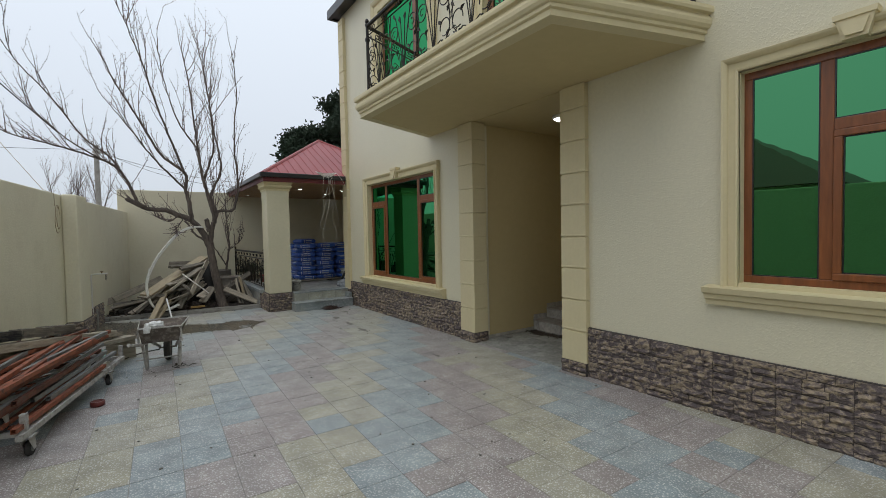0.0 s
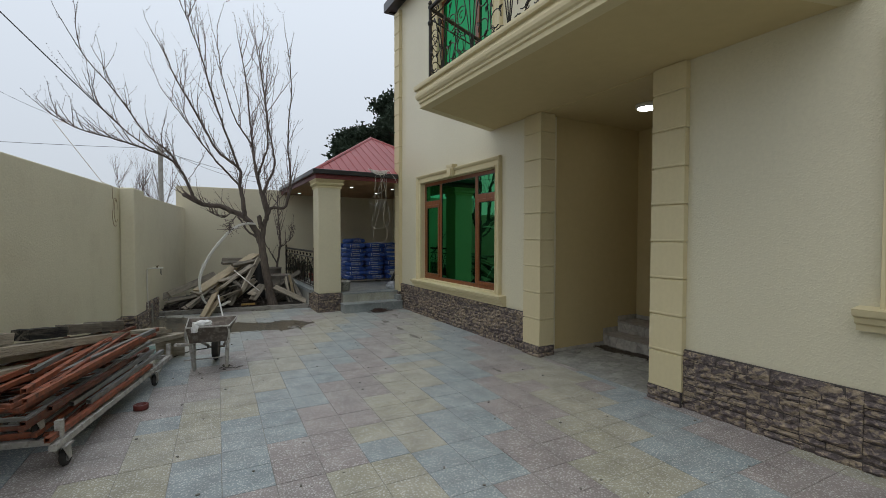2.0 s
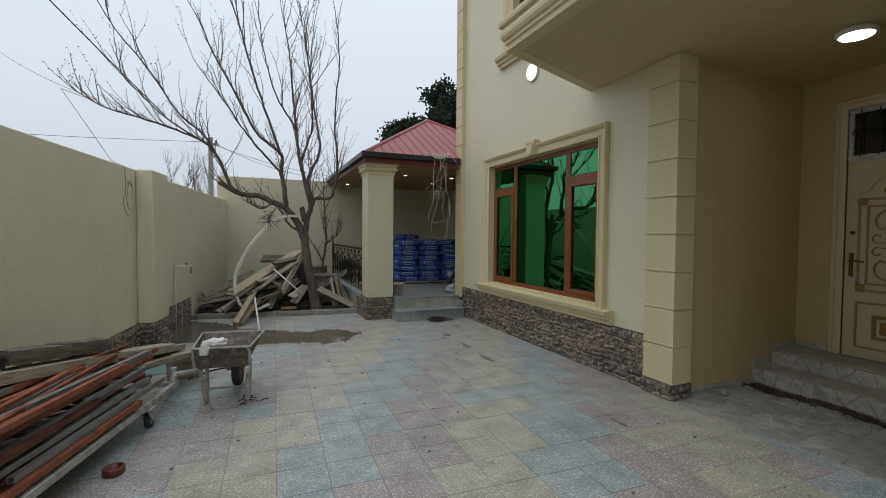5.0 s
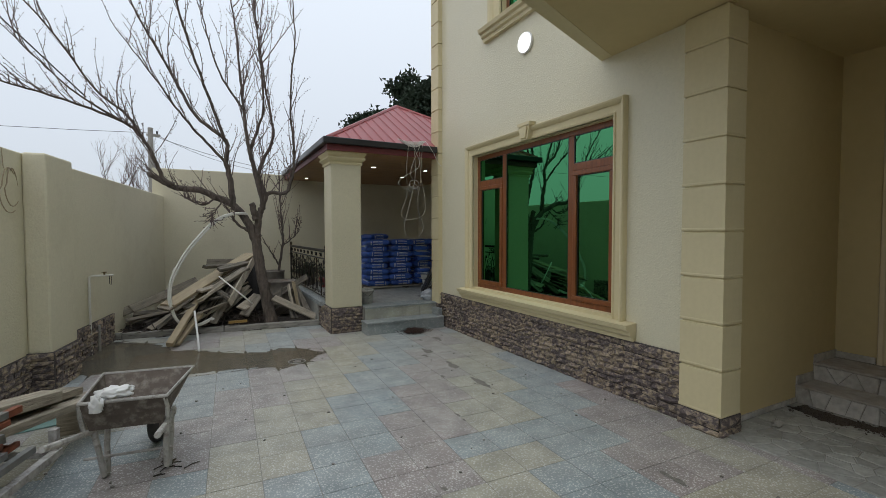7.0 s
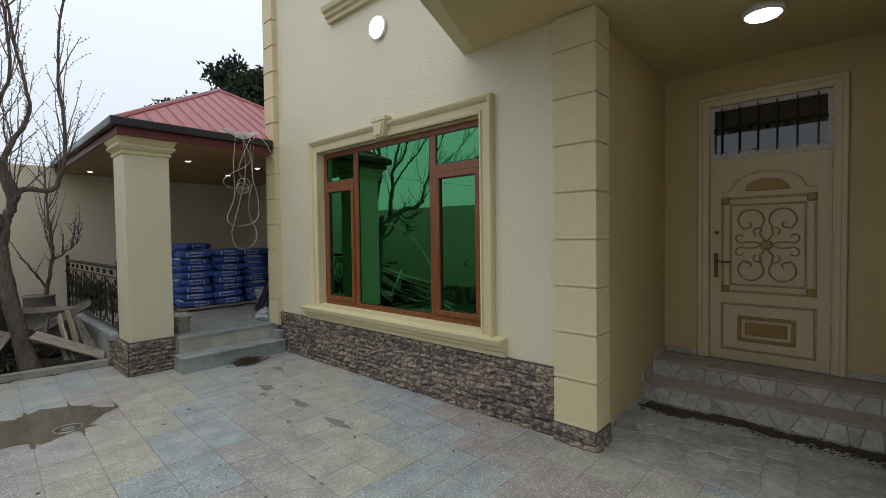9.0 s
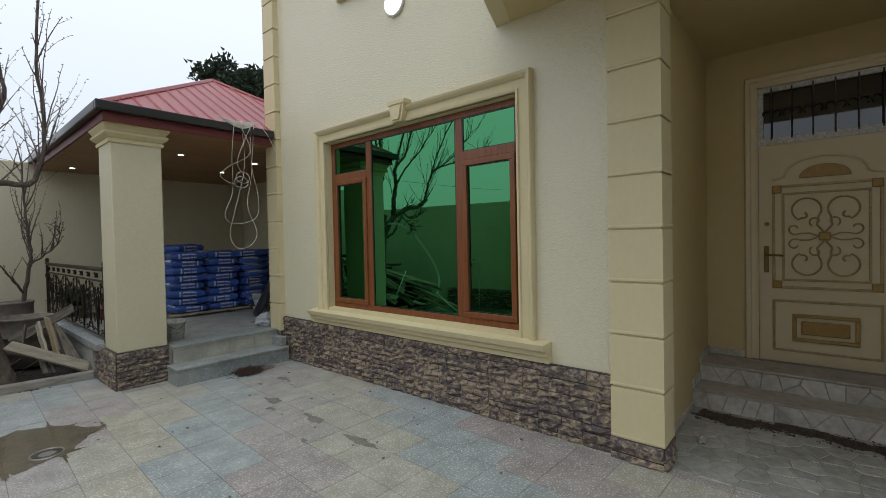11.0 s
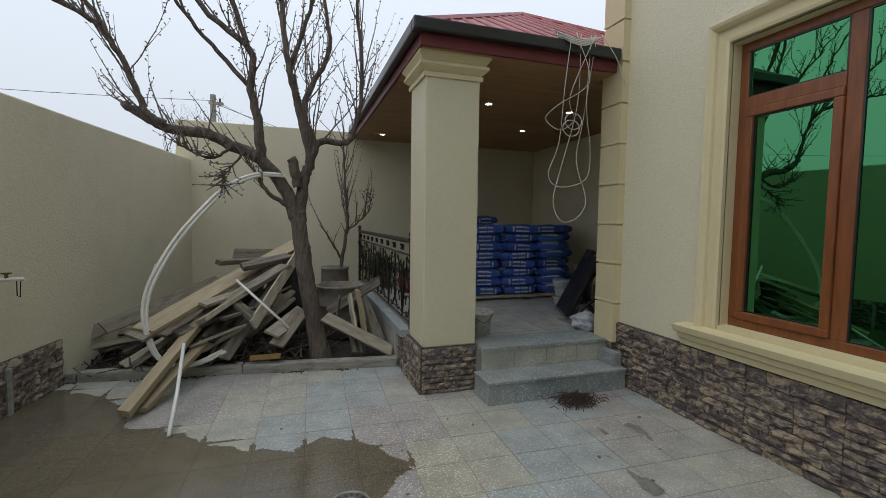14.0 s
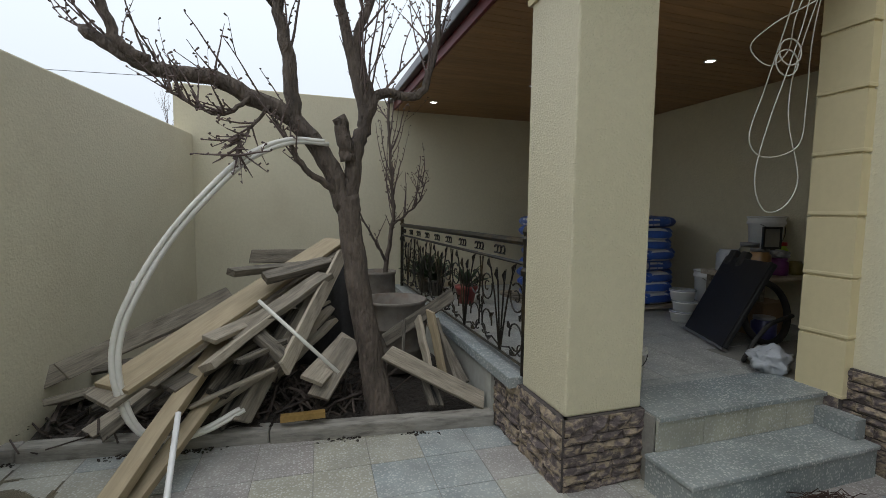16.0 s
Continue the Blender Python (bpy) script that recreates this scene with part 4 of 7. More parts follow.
part("riser", boxes((2.43, 3.70, 9.14, 9.42, 0.0, 0.165)), M_step, steps, "grey chipped terrazzo riser")
for i in range(4):
    a = 2.485 + i * .303
    part("riser", boxes((a, a + .30, 9.405, 9.42, 0.192, 0.355)), M_step_y, steps, "yellowish terrazzo riser tile")
    part("tread", boxes((a, a + .302, 9.39, 9.75, 0.355, 0.378)), M_step, steps)
part("end_block", boxes((3.62, 3.70, 9.2, 9.42, 0.192, 0.30)), M_step, steps)
# column
col = thing("column", "square beige porch column with a moulded cap and ledge-stone foot", "column", kind="structure")
part("core", boxes((2.02, 2.47, 9.52, 9.97, 0, 0.385)), M_joint, col)
part("shaft", boxes((2.01, 2.47, 9.515, 9.965, 0.385, 2.55)), M_column, col, bevel=0.012)
cx, cy = 2.24, 9.74
bm = bmesh.new()
pr = [(-0.01, 0), (0.015, 0.0), (0.02, 0.03), (0.005, 0.04), (0.03, 0.06), (0.055, 0.085), (0.055, 0.105), (0.035, 0.115), (0.05, 0.14), (0.068, 0.165), (0.072, 0.20), (-0.01, 0.20)]
sweep(bm, [((cx + sx * .23, cy + sy * .225, 2.54), (sx, sy, 0), (0, 0, 1)) for sx, sy in ((-1, -1), (1, -1), (1, 1), (-1, 1))], pr, closed=True)
part("cap", bm, M_trim, col, "stepped cap moulding")

# roof of the porch: eaves at 9.15 .. 13.7, ridge point behind the house corner
EX0, EX1, EY0, EY1, EZ = 1.93, 5.85, 9.38, 13.75, 2.79
PK = (3.81, 11.4, 4.08)
pr_ = thing("porch_roof", "red metal hipped roof of the porch with black gutters", "roof", kind="structure")
bm = bmesh.new()
cs = [(EX0, EY0), (EX1, EY0), (EX1, EY1), (EX0, EY1)]
v = [bm.verts.new((x, y, EZ + 0.10)) for x, y in cs] + [bm.verts.new(PK)] + [bm.verts.new((x, y, EZ + 0.08)) for x, y in cs]
for i in range(4):
    bm.faces.new((v[i], v[(i + 1) % 4], v[4]))
bm.faces.new([v[8], v[7], v[6], v[5]])
for i in range(4):
    bm.faces.new((v[i], v[5 + i], v[5 + (i + 1) % 4], v[(i + 1) % 4]))
part("sheet", bm, M_red, pr_)
P = Vector(PK)
for i in range(4):
    a, b = Vector((*cs[i], EZ + 0.10)), Vector((*cs[(i + 1) % 4], EZ + 0.10))
    n = 22
    for k in range(1, n):
        s = a.lerp(b, k / n)
        mid = (a + b) / 2
        f = 1 - abs(k / n - 0.5) * 2
        e = s + (P - mid) * f
        nn = (b - a).cross(P - a).normalized()
        if nn.z < 0:
            nn = -nn
        bm = bmesh.new()
        tube(bm, [s + nn * 0.004, e + nn * 0.004], 0.013, 4)
        part("rib", bm, M_red, pr_)
    bm = bmesh.new()
    tube(bm, [a, P], 0.035, 6)
    part("hip_cap", bm, M_red, pr_)
for nm, o, z0, z1, mm in (("fascia", 0.0, EZ - 0.07, EZ + 0.02, M_redtrim), ("gutter", -0.07, EZ - 0.0, EZ + 0.11, M_black)):
    x0, x1, y0, y1 = EX0 + o, EX1 - o, EY0 + o, EY1 - o
    t = 0.025 if nm == "fascia" else 0.07
    for r in ((x0, 3.68 if nm == "gutter" else 3.69, y0, y0 + t), (x0, x0 + t, y0 + t, YB)):
        if nm == "gutter":
            z0 = EZ + 0.015
        part(nm, boxes((r[0], r[1], r[2], r[3], z0, z1)), mm, pr_, bevel=0.012 if nm == "gutter" else 0)
bm = bmesh.new()
y = EY0 + .03
while y < YB:
    box(bm, EX0 + .03, 5.25, y + .002, min(y + .098, YB), 2.72, 2.735)
    y += .10
tagged(part("porch_soffit", bm, M_soffwood), "varnished board ceiling of the porch", "ceiling", "", "structure")
for x, y in ((3.08, 10.71), (4.12, 10.71), (3.08, 11.88), (4.12, 11.86), (2.3, 12.9)):
    d = thing("downlight", "small lit recessed downlight in the board ceiling", "lamp", "porch downlights", at=(x, y, 2.72))
    bm = bmesh.new()
    lathe(bm, [(0.045, 0), (0.05, -0.006), (0.04, -0.008)], sides=16)
    part("rim", bm, M_white, d)
    bm = bmesh.new()
    lathe(bm, [(0.036, -0.008), (0.005, -0.0095)], sides=16)
    part("diffuser", bm, M_lamp, d)
railing("porch_railing", "black wrought-iron porch railing with scrolls and leaves", [(2.03, 13.38, 0.43), (2.03, 9.99, 0.43)], 0.80)

# ---------------------------------------------------------------- planting bed
bm = bmesh.new()
bmesh.ops.create_grid(bm, x_segments=40, y_segments=44, size=0.5)
for v in bm.verts:
    x = -1.3 + (v.co.x + .5) * 3.25
    y0 = 10.29 + (1.97 - x) * 0.124
    y = y0 + (v.co.y + .5) * (13.5 - y0)
    hill = 0.16 * math.exp(-((x - 0.3) ** 2 + (y - 11.8) ** 2) / 1.2)
    v.co = Vector((x, y, 0.03 + hill + 0.06 * noise.noise((x * 3, y * 3, 0)) + 0.03 * noise.noise((x * 9, y * 9, 2))))
setting("soil", bm, M_soil, "dark uneven soil of the planting bed", "soil", smooth=True)
M_kerb = mat("worn_kerb", (0.25, 0.235, 0.205), 0.9, spread=0.35, grain=18, stain=5, bump=0.6, bumpscale=30, stretch=(.5, 2, 2), dark=(0.08, 0.07, 0.06), darkamount=0.7)
kb = thing("kerb", "grey concrete kerb along the planting bed", "kerb", kind="structure")
k0, k1 = Vector((-0.93, 10.60)), Vector((1.97, 10.24))
krnd = random.Random(5)
dd = (k1 - k0)
us = [0, .07, .52, 1.0]
for u0, u1 in zip(us, us[1:]):
    bm = bmesh.new()
    L = dd.length * (u1 - u0) - .006
    for q in range(14):
        # worn top, a little uneven along its length
        c0, c1 = L * q / 14, L * (q + 1) / 14
        vs = [bm.verts.new((c, y_, z_ + (.006 * noise.noise((c * 6 + u0 * 9, y_ * 9, 1)) if z_ > 0 else 0))) for c in (c0, c1) for y_, z_ in ((-.005, -.02), (.10, -.02), (.10, .088), (-.005, .088))]
        for f in ((0, 1, 5, 4), (1, 2, 6, 5), (2, 3, 7, 6), (3, 0, 4, 7)) + (((3, 2, 1, 0),) if q == 0 else ()) + (((4, 5, 6, 7),) if q == 13 else ()):
            bm.faces.new([vs[k_] for k_ in f])
    bmesh.ops.remove_doubles(bm, verts=bm.verts, dist=.0005)
    o = part("kerb_stone", bm, M_kerb, kb, bevel=0.012)
    p = k0 + dd * u0
    o.matrix_basis = Matrix.Translation((p.x, p.y, krnd.uniform(-.004, .004))) @ Matrix.Rotation(math.atan2(dd.y, dd.x) + radians(krnd.uniform(-.5, .5)), 4, 'Z')

# ---------------------------------------------------------------- tree in the bed
M_bark = mat("bark", (0.115, 0.09, 0.072), 0.9, spread=0.5, grain=35, stain=8, bump=1.0, bumpscale=40, bumpdist=0.045, stretch=(1, 1, 0.35), dark=(0.05, 0.04, 0.034), darkamount=0.6)
M_twig = mat("twig_bark", (0.13, 0.095, 0.085), 0.85, spread=0.3, grain=30, stain=5)
tr = random.Random(21)


def limb_line(pts, n=6, wob=0.009):
    out = curve_pts(pts, n)
    return [p + Vector((tr.uniform(-wob, wob), tr.uniform(-wob, wob), tr.uniform(-wob, wob) * .5)) for p in out]


def twig(bm, p, d, length, r, level):
    """A crooked shoot with buds and side shoots."""
    pts, n = [Vector(p)], max(3, int(length / 0.055))
    d = Vector(d).normalized()
    for i in range(n):
        d = (d + Vector((tr.uniform(-.11, .11), tr.uniform(-.11, .11), tr.uniform(-.03, .10)))).normalized()
        pts.append(pts[-1] + d * (length / n))
    rad = [r * (1 - .7 * i / n) for i in range(n + 1)]
    tube(bm, pts, rad, 4)
    for i in range(1, n + 1):
        if tr.random() < .75:
            s = Vector((tr.uniform(-1, 1), tr.uniform(-1, 1), tr.uniform(-.2, 1))).normalized()
            b = tr.uniform(.014, .034)
            tube(bm, [pts[i], pts[i] + s * b * .6, pts[i] + s * b * .85, pts[i] + s * b], [rad[i] * .9, .0055, .0065, .002], 4)
        if level > 0 and i > 2 and tr.random() < .13:
            s = (d + Vector((tr.uniform(-1, 1), tr.uniform(-1, 1), tr.uniform(-.1, .8)))).normalized()
            twig(bm, pts[i], s, length * tr.uniform(.25, .6), rad[i] * .75, level - 1)


def limb(parent, pts, r0, r1, dens, up=0.8, long_=0.6, side=None, start=0.25):
    line = limb_line(pts)
    n = len(line)
    bm = bmesh.new()
    tube(bm, line, [r0 + (r1 - r0) * (i / (n - 1)) ** .8 for i in range(n)], 9)
    part("limb", bm, M_bark, parent, smooth=True)
    for i in range(int(n * start), n):
        for _ in range(dens if tr.random() < .8 else 0):
            if tr.random() < .3:
                continue
            ahead = line[min(i + 1, n - 1)] - line[max(i - 1, 0)]
            d = ahead.normalized() * .7 + Vector((tr.uniform(-.75, .75), tr.uniform(-.75, .75), tr.uniform(.1, .9) * up * 1.3))
            twig(TW, line[i], d, tr.choice((.12, .3, .7, 1.1, 1.5)) * tr.uniform(.7, 1.2) * long_, tr.uniform(.006, .0095), 1)
    if r1 < 0.02:
        twig(TW, line[-1], line[-1] - line[-3], long_ * 1.1, r1 * .9, 1)
    return line


tree = thing("tree", "leafless fruit tree with crooked limbs in the planting bed", "tree", at=(0, 0, 0))
TW = bmesh.new()
bm = bmesh.new()
base = limb_line([(1.285, 10.55, -0.02), (1.20, 10.57, 0.46), (1.125, 10.6, 0.93), (1.08, 10.62, 1.3), (1.07, 10.63, 1.5)], 6, 0.006)
tube(bm, base, [0.13, 0.112, 0.1, 0.092, 0.087, 0.084] + [0.083 - 0.0008 * i for i in range(len(base) - 6)], 14)
part("trunk", bm, M_bark, tree, smooth=True)


def flat(pts, y=10.65):
    return [(p[0], y, p[1]) if len(p) == 2 else p for p in pts]


# low spreading limb that ends in a sawn stub
limb(tree, flat([(1.06, 1.40), (.93, 1.72), (.73, 1.97), (.49, 2.08), (.30, 2.17), (.0, 10.7, 2.2), (-.17, 10.7, 2.27), (-.38, 10.75, 2.4)]), 0.07, 0.034, 2, .7, .42, start=.3)
limb(tree, flat([(-.05, 10.68, 2.24), (-.18, 2.32), (-.27, 2.56), (-.4, 2.84), (-.6, 3.07), (-1.08, 10.6, 3.25), (-1.5, 10.55, 3.36), (-1.94, 10.5, 3.46), (-2.31, 10.5, 3.66)]), 0.036, 0.007, 2, .9, .5)
limb(tree, flat([(-.4, 2.84), (-.6, 10.7, 3.2), (-1.0, 10.9, 3.58), (-1.45, 10.9, 4.28), (-1.90, 10.85, 4.85), (-2.22, 10.8, 5.45)]), 0.022, 0.006, 2, 1.1, .6)
limb(tree, flat([(-.55, 3.03), (-1.16, 10.6, 3.42), (-1.45, 10.55, 3.7), (-1.89, 10.5, 4.17)]), 0.017, 0.005, 1, 1.0, .5)
# middle limb
limb(tree, flat([(.74, 1.95), (.72, 2.3), (.66, 2.6), (.65, 2.95), (.25, 10.75, 3.33), (-.08, 10.85, 3.98), (-.46, 11.0, 4.73), (-.72, 11.05, 5.35)]), 0.052, 0.008, 2, 1.3, .7, start=.12)
limb(tree, flat([(.65, 2.95), (.41, 10.65, 3.66), (.19, 10.55, 4.32), (-.02, 10.45, 5.05), (-.2, 10.4, 5.6), (-.34, 10.4, 5.95)]), 0.026, 0.006, 2, 1.4, .9)
limb(tree, flat([(.66, 2.62), (.27, 10.7, 3.05), (.0, 10.6, 3.37), (-.3, 10.5, 3.81), (-.67, 10.4, 4.3)]), 0.024, 0.006, 2, 1.2, .75)
# upright limbs
limb(tree, flat([(1.07, 1.42), (1.12, 1.8), (1.18, 2.0), (1.10, 2.37), (1.05, 2.6), (.97, 2.95), (.93, 10.8, 3.5), (.9, 11.0, 4.12), (.83, 11.1, 5.01), (.75, 11.15, 5.6)]), 0.062, 0.008, 2, 1.4, .75, start=.22)
limb(tree, flat([(1.18, 2.0), (1.21, 2.17), (1.12, 2.42), (1.2, 2.7), (1.38, 10.85, 3.15), (1.31, 11.05, 3.87), (1.2, 11.1, 4.77), (1.12, 11.1, 5.6)]), 0.046, 0.007, 2, 1.5, .7, start=.12)
limb(tree, flat([(1.19, 2.02), (1.28, 2.17), (1.53, 2.18), (1.63, 2.4), (1.68, 2.8), (1.64, 10.7, 3.7), (1.74, 10.8, 4.9), (1.68, 10.85, 5.8)]), 0.04, 0.007, 2, 1.5, .6, start=.15)
limb(tree, flat([(1.0, 2.85), (1.2, 10.6, 3.5), (1.15, 10.45, 4.3), (1.0, 10.4, 5.4)]), 0.024, 0.006, 2, 1.5, .8)
limb(tree, flat([(.93, 10.8, 3.5), (.6, 11.0, 4.1), (.4, 11.2, 4.9), (.3, 11.25, 5.6)]), 0.02, 0.006, 2, 1.5, .8)
# sawn stump, stub and low side shoots
limb(tree, [(1.07, 10.62, 1.72), (1.04, 10.6, 1.86), (1.01, 10.59, 1.99)], 0.052, 0.046, 0, .6, .12, start=.9)
limb(tree, [(1.0, 10.62, 1.52), (.8, 10.58, 1.66), (.69, 10.56, 1.84), (.62, 10.54, 1.95)], 0.026, 0.008, 2, .5, .16)
limb(tree, [(0.5, 10.62, 2.06), (0.35, 10.55, 1.95), (0.22, 10.5, 1.97), (0.10, 10.48, 2.04)], 0.016, 0.005, 3, .5, .18)
limb(tree, [(0.6, 10.6, 2.02), (0.5, 10.5, 1.86), (0.44, 10.45, 1.78), (0.45, 10.42, 1.70)], 0.012, 0.004, 3, .3, .16)
tagged(part("crown", TW, M_twig, tree), "thin budding shoots", "", "", "stuff")

# potted sapling and tubs
M_tub = mat("weathered_tub", (0.17, 0.15, 0.125), 0.7, spread=0.35, grain=12, stain=3, bump=0.4, dark=(0.12, 0.07, 0.04), darkamount=0.6)


def tub(at, r, h, label):
    t = thing("tub", label, "tub", "old tubs", at=at)
    bm = bmesh.new()
    lathe(bm, [(r * .93, 0), (r * .97, h * .28), (r * 1.01, h * .30), (r * 1.01, h * .32), (r * .98, h * .35), (r, h * .60), (r * 1.04, h * .62), (r * 1.04, h * .64), (r * .99, h * .67), (r * .97, h * .94), (r * 1.02, h * .96), (r * 1.02, h),
               (r * .93, h), (r * .90, h * .7), (0.01, h * .66)])
    part("body", bm, M_tub, t, smooth=True)
    bm = bmesh.new()
    lathe(bm, [(r * .895, h * .68), (r * .5, h * .72), (0.01, h * .73)])
    part("soil", bm, M_soil, t, smooth=True)
    return t


tub((1.53, 11.38, 0.08), 0.27, 0.58, "old round grey tub with rusty rim in the bed")
tub((1.56, 12.45, 0.06), 0.19, 0.70, "smaller grey metal tub against the wall")
sap = thing("sapling", "thin leafless sapling growing from a tub", "sapling")
TW = bmesh.new()
limb(sap, [(1.62, 12.45, 0.54), (1.70, 12.5, 1.1), (1.74, 12.5, 1.4), (1.71, 12.5, 1.85), (1.68, 12.5, 2.5)], 0.03, 0.012, 2, .9, .5, start=.3)
limb(sap, [(1.66, 12.47, 0.85), (1.5, 12.4, 1.12), (1.32, 12.3, 1.42)], 0.018, 0.008, 1, .8, .45)
limb(sap, [(1.72, 12.5, 1.25), (1.9, 12.45, 1.4), (2.02, 12.4, 1.55), (2.05, 12.4, 1.8)], 0.014, 0.005, 2, .8, .35)
tagged(part("crown", TW, M_twig, sap), "", "", "", "stuff")

# ---------------------------------------------------------------- timber pile
M_wood_old = mat("weathered_boards", (0.225, 0.195, 0.15), 0.85, spread=0.55, grain=7, stain=2.5, stretch=(1, 9, 9), bump=0.8, bumpscale=18, rand=1.25, dark=(0.09, 0.075, 0.06), darkamount=0.5)
M_wood_new = mat("fresh_boards", (0.31, 0.25, 0.158), 0.7, spread=0.25, grain=6, stain=2.0, stretch=(1, 9, 9), bump=0.3, bumpscale=14, rand=0.3, dark=(0.2, 0.14, 0.08), darkamount=0.4)
brnd = random.Random(4)


def board(p0, p1, w, t, roll=0.0, new_=False, label="", bend=0.0, name="board"):
    """A sawn board from p0 to p1 with slightly worn ends."""
    a, b = Vector(p0), Vector(p1)
    d = b - a
    L = d.length
    bm = bmesh.new()
    n = 5
    rings = []
    for i in range(n + 1):
        x = L * i / n
        s = brnd.uniform(-.004, .004) + bend * math.sin(math.pi * i / n)
        k = brnd.uniform(.96, 1.0)
        e = 0.02 if i in (0, n) else 0
        sk = brnd.uniform(-.02, .02) if i in (0, n) else 0
        rings.append([bm.verts.new((x + sk * (1 if q > 0 else -1), q * w / 2 * k, r * t / 2 + s)) for q, r in ((-1, -1), (1, -1), (1, 1), (-1, 1))])
    for i in range(n):
        for k in range(4):
            bm.faces.new((rings[i][k], rings[i][(k + 1) % 4], rings[i + 1][(k + 1) % 4], rings[i + 1][k]))
    bm.faces.new(rings[0][::-1])
    bm.faces.new(rings[-1])
    o = part(name, bm, M_wood_new if new_ else M_wood_old, None, bevel=0.004)
    x = d.normalized()
    z = Vector((0, 0, 1)) - x * x.z
    z = z.normalized() if z.length > 1e-3 else Vector((0, -1, 0))
    y = z.cross(x)
    m = Matrix((x, y, z)).transposed().to_4x4()
    o.matrix_world = Matrix.Translation(a) @ m @ Matrix.Rotation(radians(roll), 4, 'X')
    tagged(o, label or ("fresh sawn board on the timber heap" if new_ else "weathered grey board on the timber heap"), "board", "timber heap")
    return o


board((-0.14, 10.22, 0.50), (1.08, 11.95, 1.13), 0.22, 0.03, 6, True, "long pale board on top of the timber heap")
board((-0.19, 10.18, 0.455), (1.14, 11.95, 1.085), 0.22, 0.03, 6, False, "long board under the top board of the heap")
board((-0.80, 11.0, 0.32), (0.12, 11.75, 0.62), 0.13, 0.035, 70, False, "weathered board leaning at the yard wall")
board((-0.66, 10.95, 0.38), (0.2, 11.7, 0.70), 0.13, 0.035, 70, False, "weathered board leaning at the yard wall")
board((-0.08, 9.60, 0.07), (0.32, 10.9, 0.62), 0.09, 0.06, 4, True, "thick pale beam sloping over the kerb")
board((-0.02, 9.72, 0.035), (0.38, 10.75, 0.42), 0.085, 0.045, 4, True, "second beam under the sloping beam")
board((0.26, 10.36, 0.52), (0.86, 11.2, 0.86), 0.14, 0.045, -25, False, "split grey board jutting over the kerb")
board((0.30, 10.42, 0.34), (0.66, 11.3, 0.7), 0.12, 0.05, 30)
board((0.24, 10.44, 0.24), (0.80, 10.7, 0.52), 0.045, 0.04, 10)
board((0.42, 10.42, 0.16), (0.98, 11.4, 0.95), 0.11, 0.035, 60)
board((0.66, 10.46, 0.44), (1.08, 11.3, 1.05), 0.10, 0.03, 70, False, "long thin lath leaning on the heap")
board((0.36, 10.6, 0.6), (0.94, 11.1, 0.92), 0.14, 0.045, 5)
board((0.5, 10.65, 0.62), (0.66, 10.5, 0.5), 0.09, 0.05, 0)
board((0.52, 11.0, 0.92), (0.98, 11.3, 1.0), 0.13, 0.05, 15)
board((0.35, 11.8, 1.0), (0.9, 12.0, 0.98), 0.12, 0.03, 75)
board((0.86, 10.5, 0.22), (1.1, 10.75, 0.5), 0.14, 0.04, 30)
for i in range(17):
    a = brnd.uniform(-.15, .9)
    x0, y0 = brnd.uniform(-.75, .55), brnd.uniform(10.55, 11.6)
    L = brnd.uniform(.6, 1.3)
    x1, y1 = min(x0 + L * math.cos(a), 1.0), min(y0 + L * math.sin(a) * .8 + .1, 12.4)
    cap = lambda x, y: 0.16 + 0.62 * max(0.0, min(1.0, (x + 0.5) / 1.5)) * brnd.uniform(.2, 1.0)
    board((x0, y0, brnd.uniform(.1, .22)), (x1, y1, max(.18, cap(x1, y1))), brnd.uniform(.06, .15), brnd.uniform(.02, .045), brnd.uniform(-40, 60))
for p0, p1, w, t, r, lab in (((0.07, 10.36, 0.42), (0.54, 10.9, 0.56), .12, .035, 12, "grey board with a split end jutting from the heap"),
                             ((0.15, 10.40, 0.26), (0.37, 10.85, 0.54), .075, .03, 20, "narrow weathered board jutting from the heap"),
                             ((0.30, 10.42, 0.14), (0.72, 10.95, 0.70), .07, .025, 50, "narrow weathered lath leaning in the heap"),
                             ((0.17, 10.34, 0.31), (0.61, 10.46, 0.45), .04, .018, 0, "thin pale lath poking out of the heap"),
                             ((0.25, 10.50, 0.64), (0.62, 11.0, 0.70), .12, .03, 8, "pale split board in the heap"),
                             ((0.41, 10.42, 0.52), (0.66, 10.65, 0.56), .09, .03, -10, "short weathered board in the heap"),
                             ((0.32, 10.9, 0.98), (0.92, 11.5, 0.96), .06, .05, 20, "short dark batten behind the top board"),
                             ((-0.40, 10.60, 0.11), (0.08, 10.95, 0.38), .09, .03, 30, "dark board at the foot of the heap"),
                             ((-0.30, 10.50, 0.13), (0.02, 10.8, 0.36), .06, .03, 45, "reddish batten at the foot of the heap"),
                             ((0.82, 10.50, 0.33), (1.10, 10.95, 0.46), .15, .03, 25, "short grey board against the trunk"),
                             ((0.08, 10.55, 0.28), (0.62, 11.15, 0.62), .10, .03, 35, "weathered board inside the heap"),
                             ((-0.10, 10.6, 0.36), (0.5, 11.3, 0.72), .13, .03, 10, "weathered board under the long boards"),
                             ((0.45, 10.5, 0.18), (0.86, 11.1, 0.80), .08, .025, 65, "grey lath leaning under the boards")):
    board(p0, p1, w, t, r, False, lab)
board((1.30, 10.52, 0.47), (1.93, 10.36, 0.13), 0.11, 0.045, 55, False, "board propped across the corner of the bed")
board((1.36, 10.95, 0.42), (1.93, 11.02, 0.74), 0.10, 0.045, 60, False, "board propped up beside the tubs")
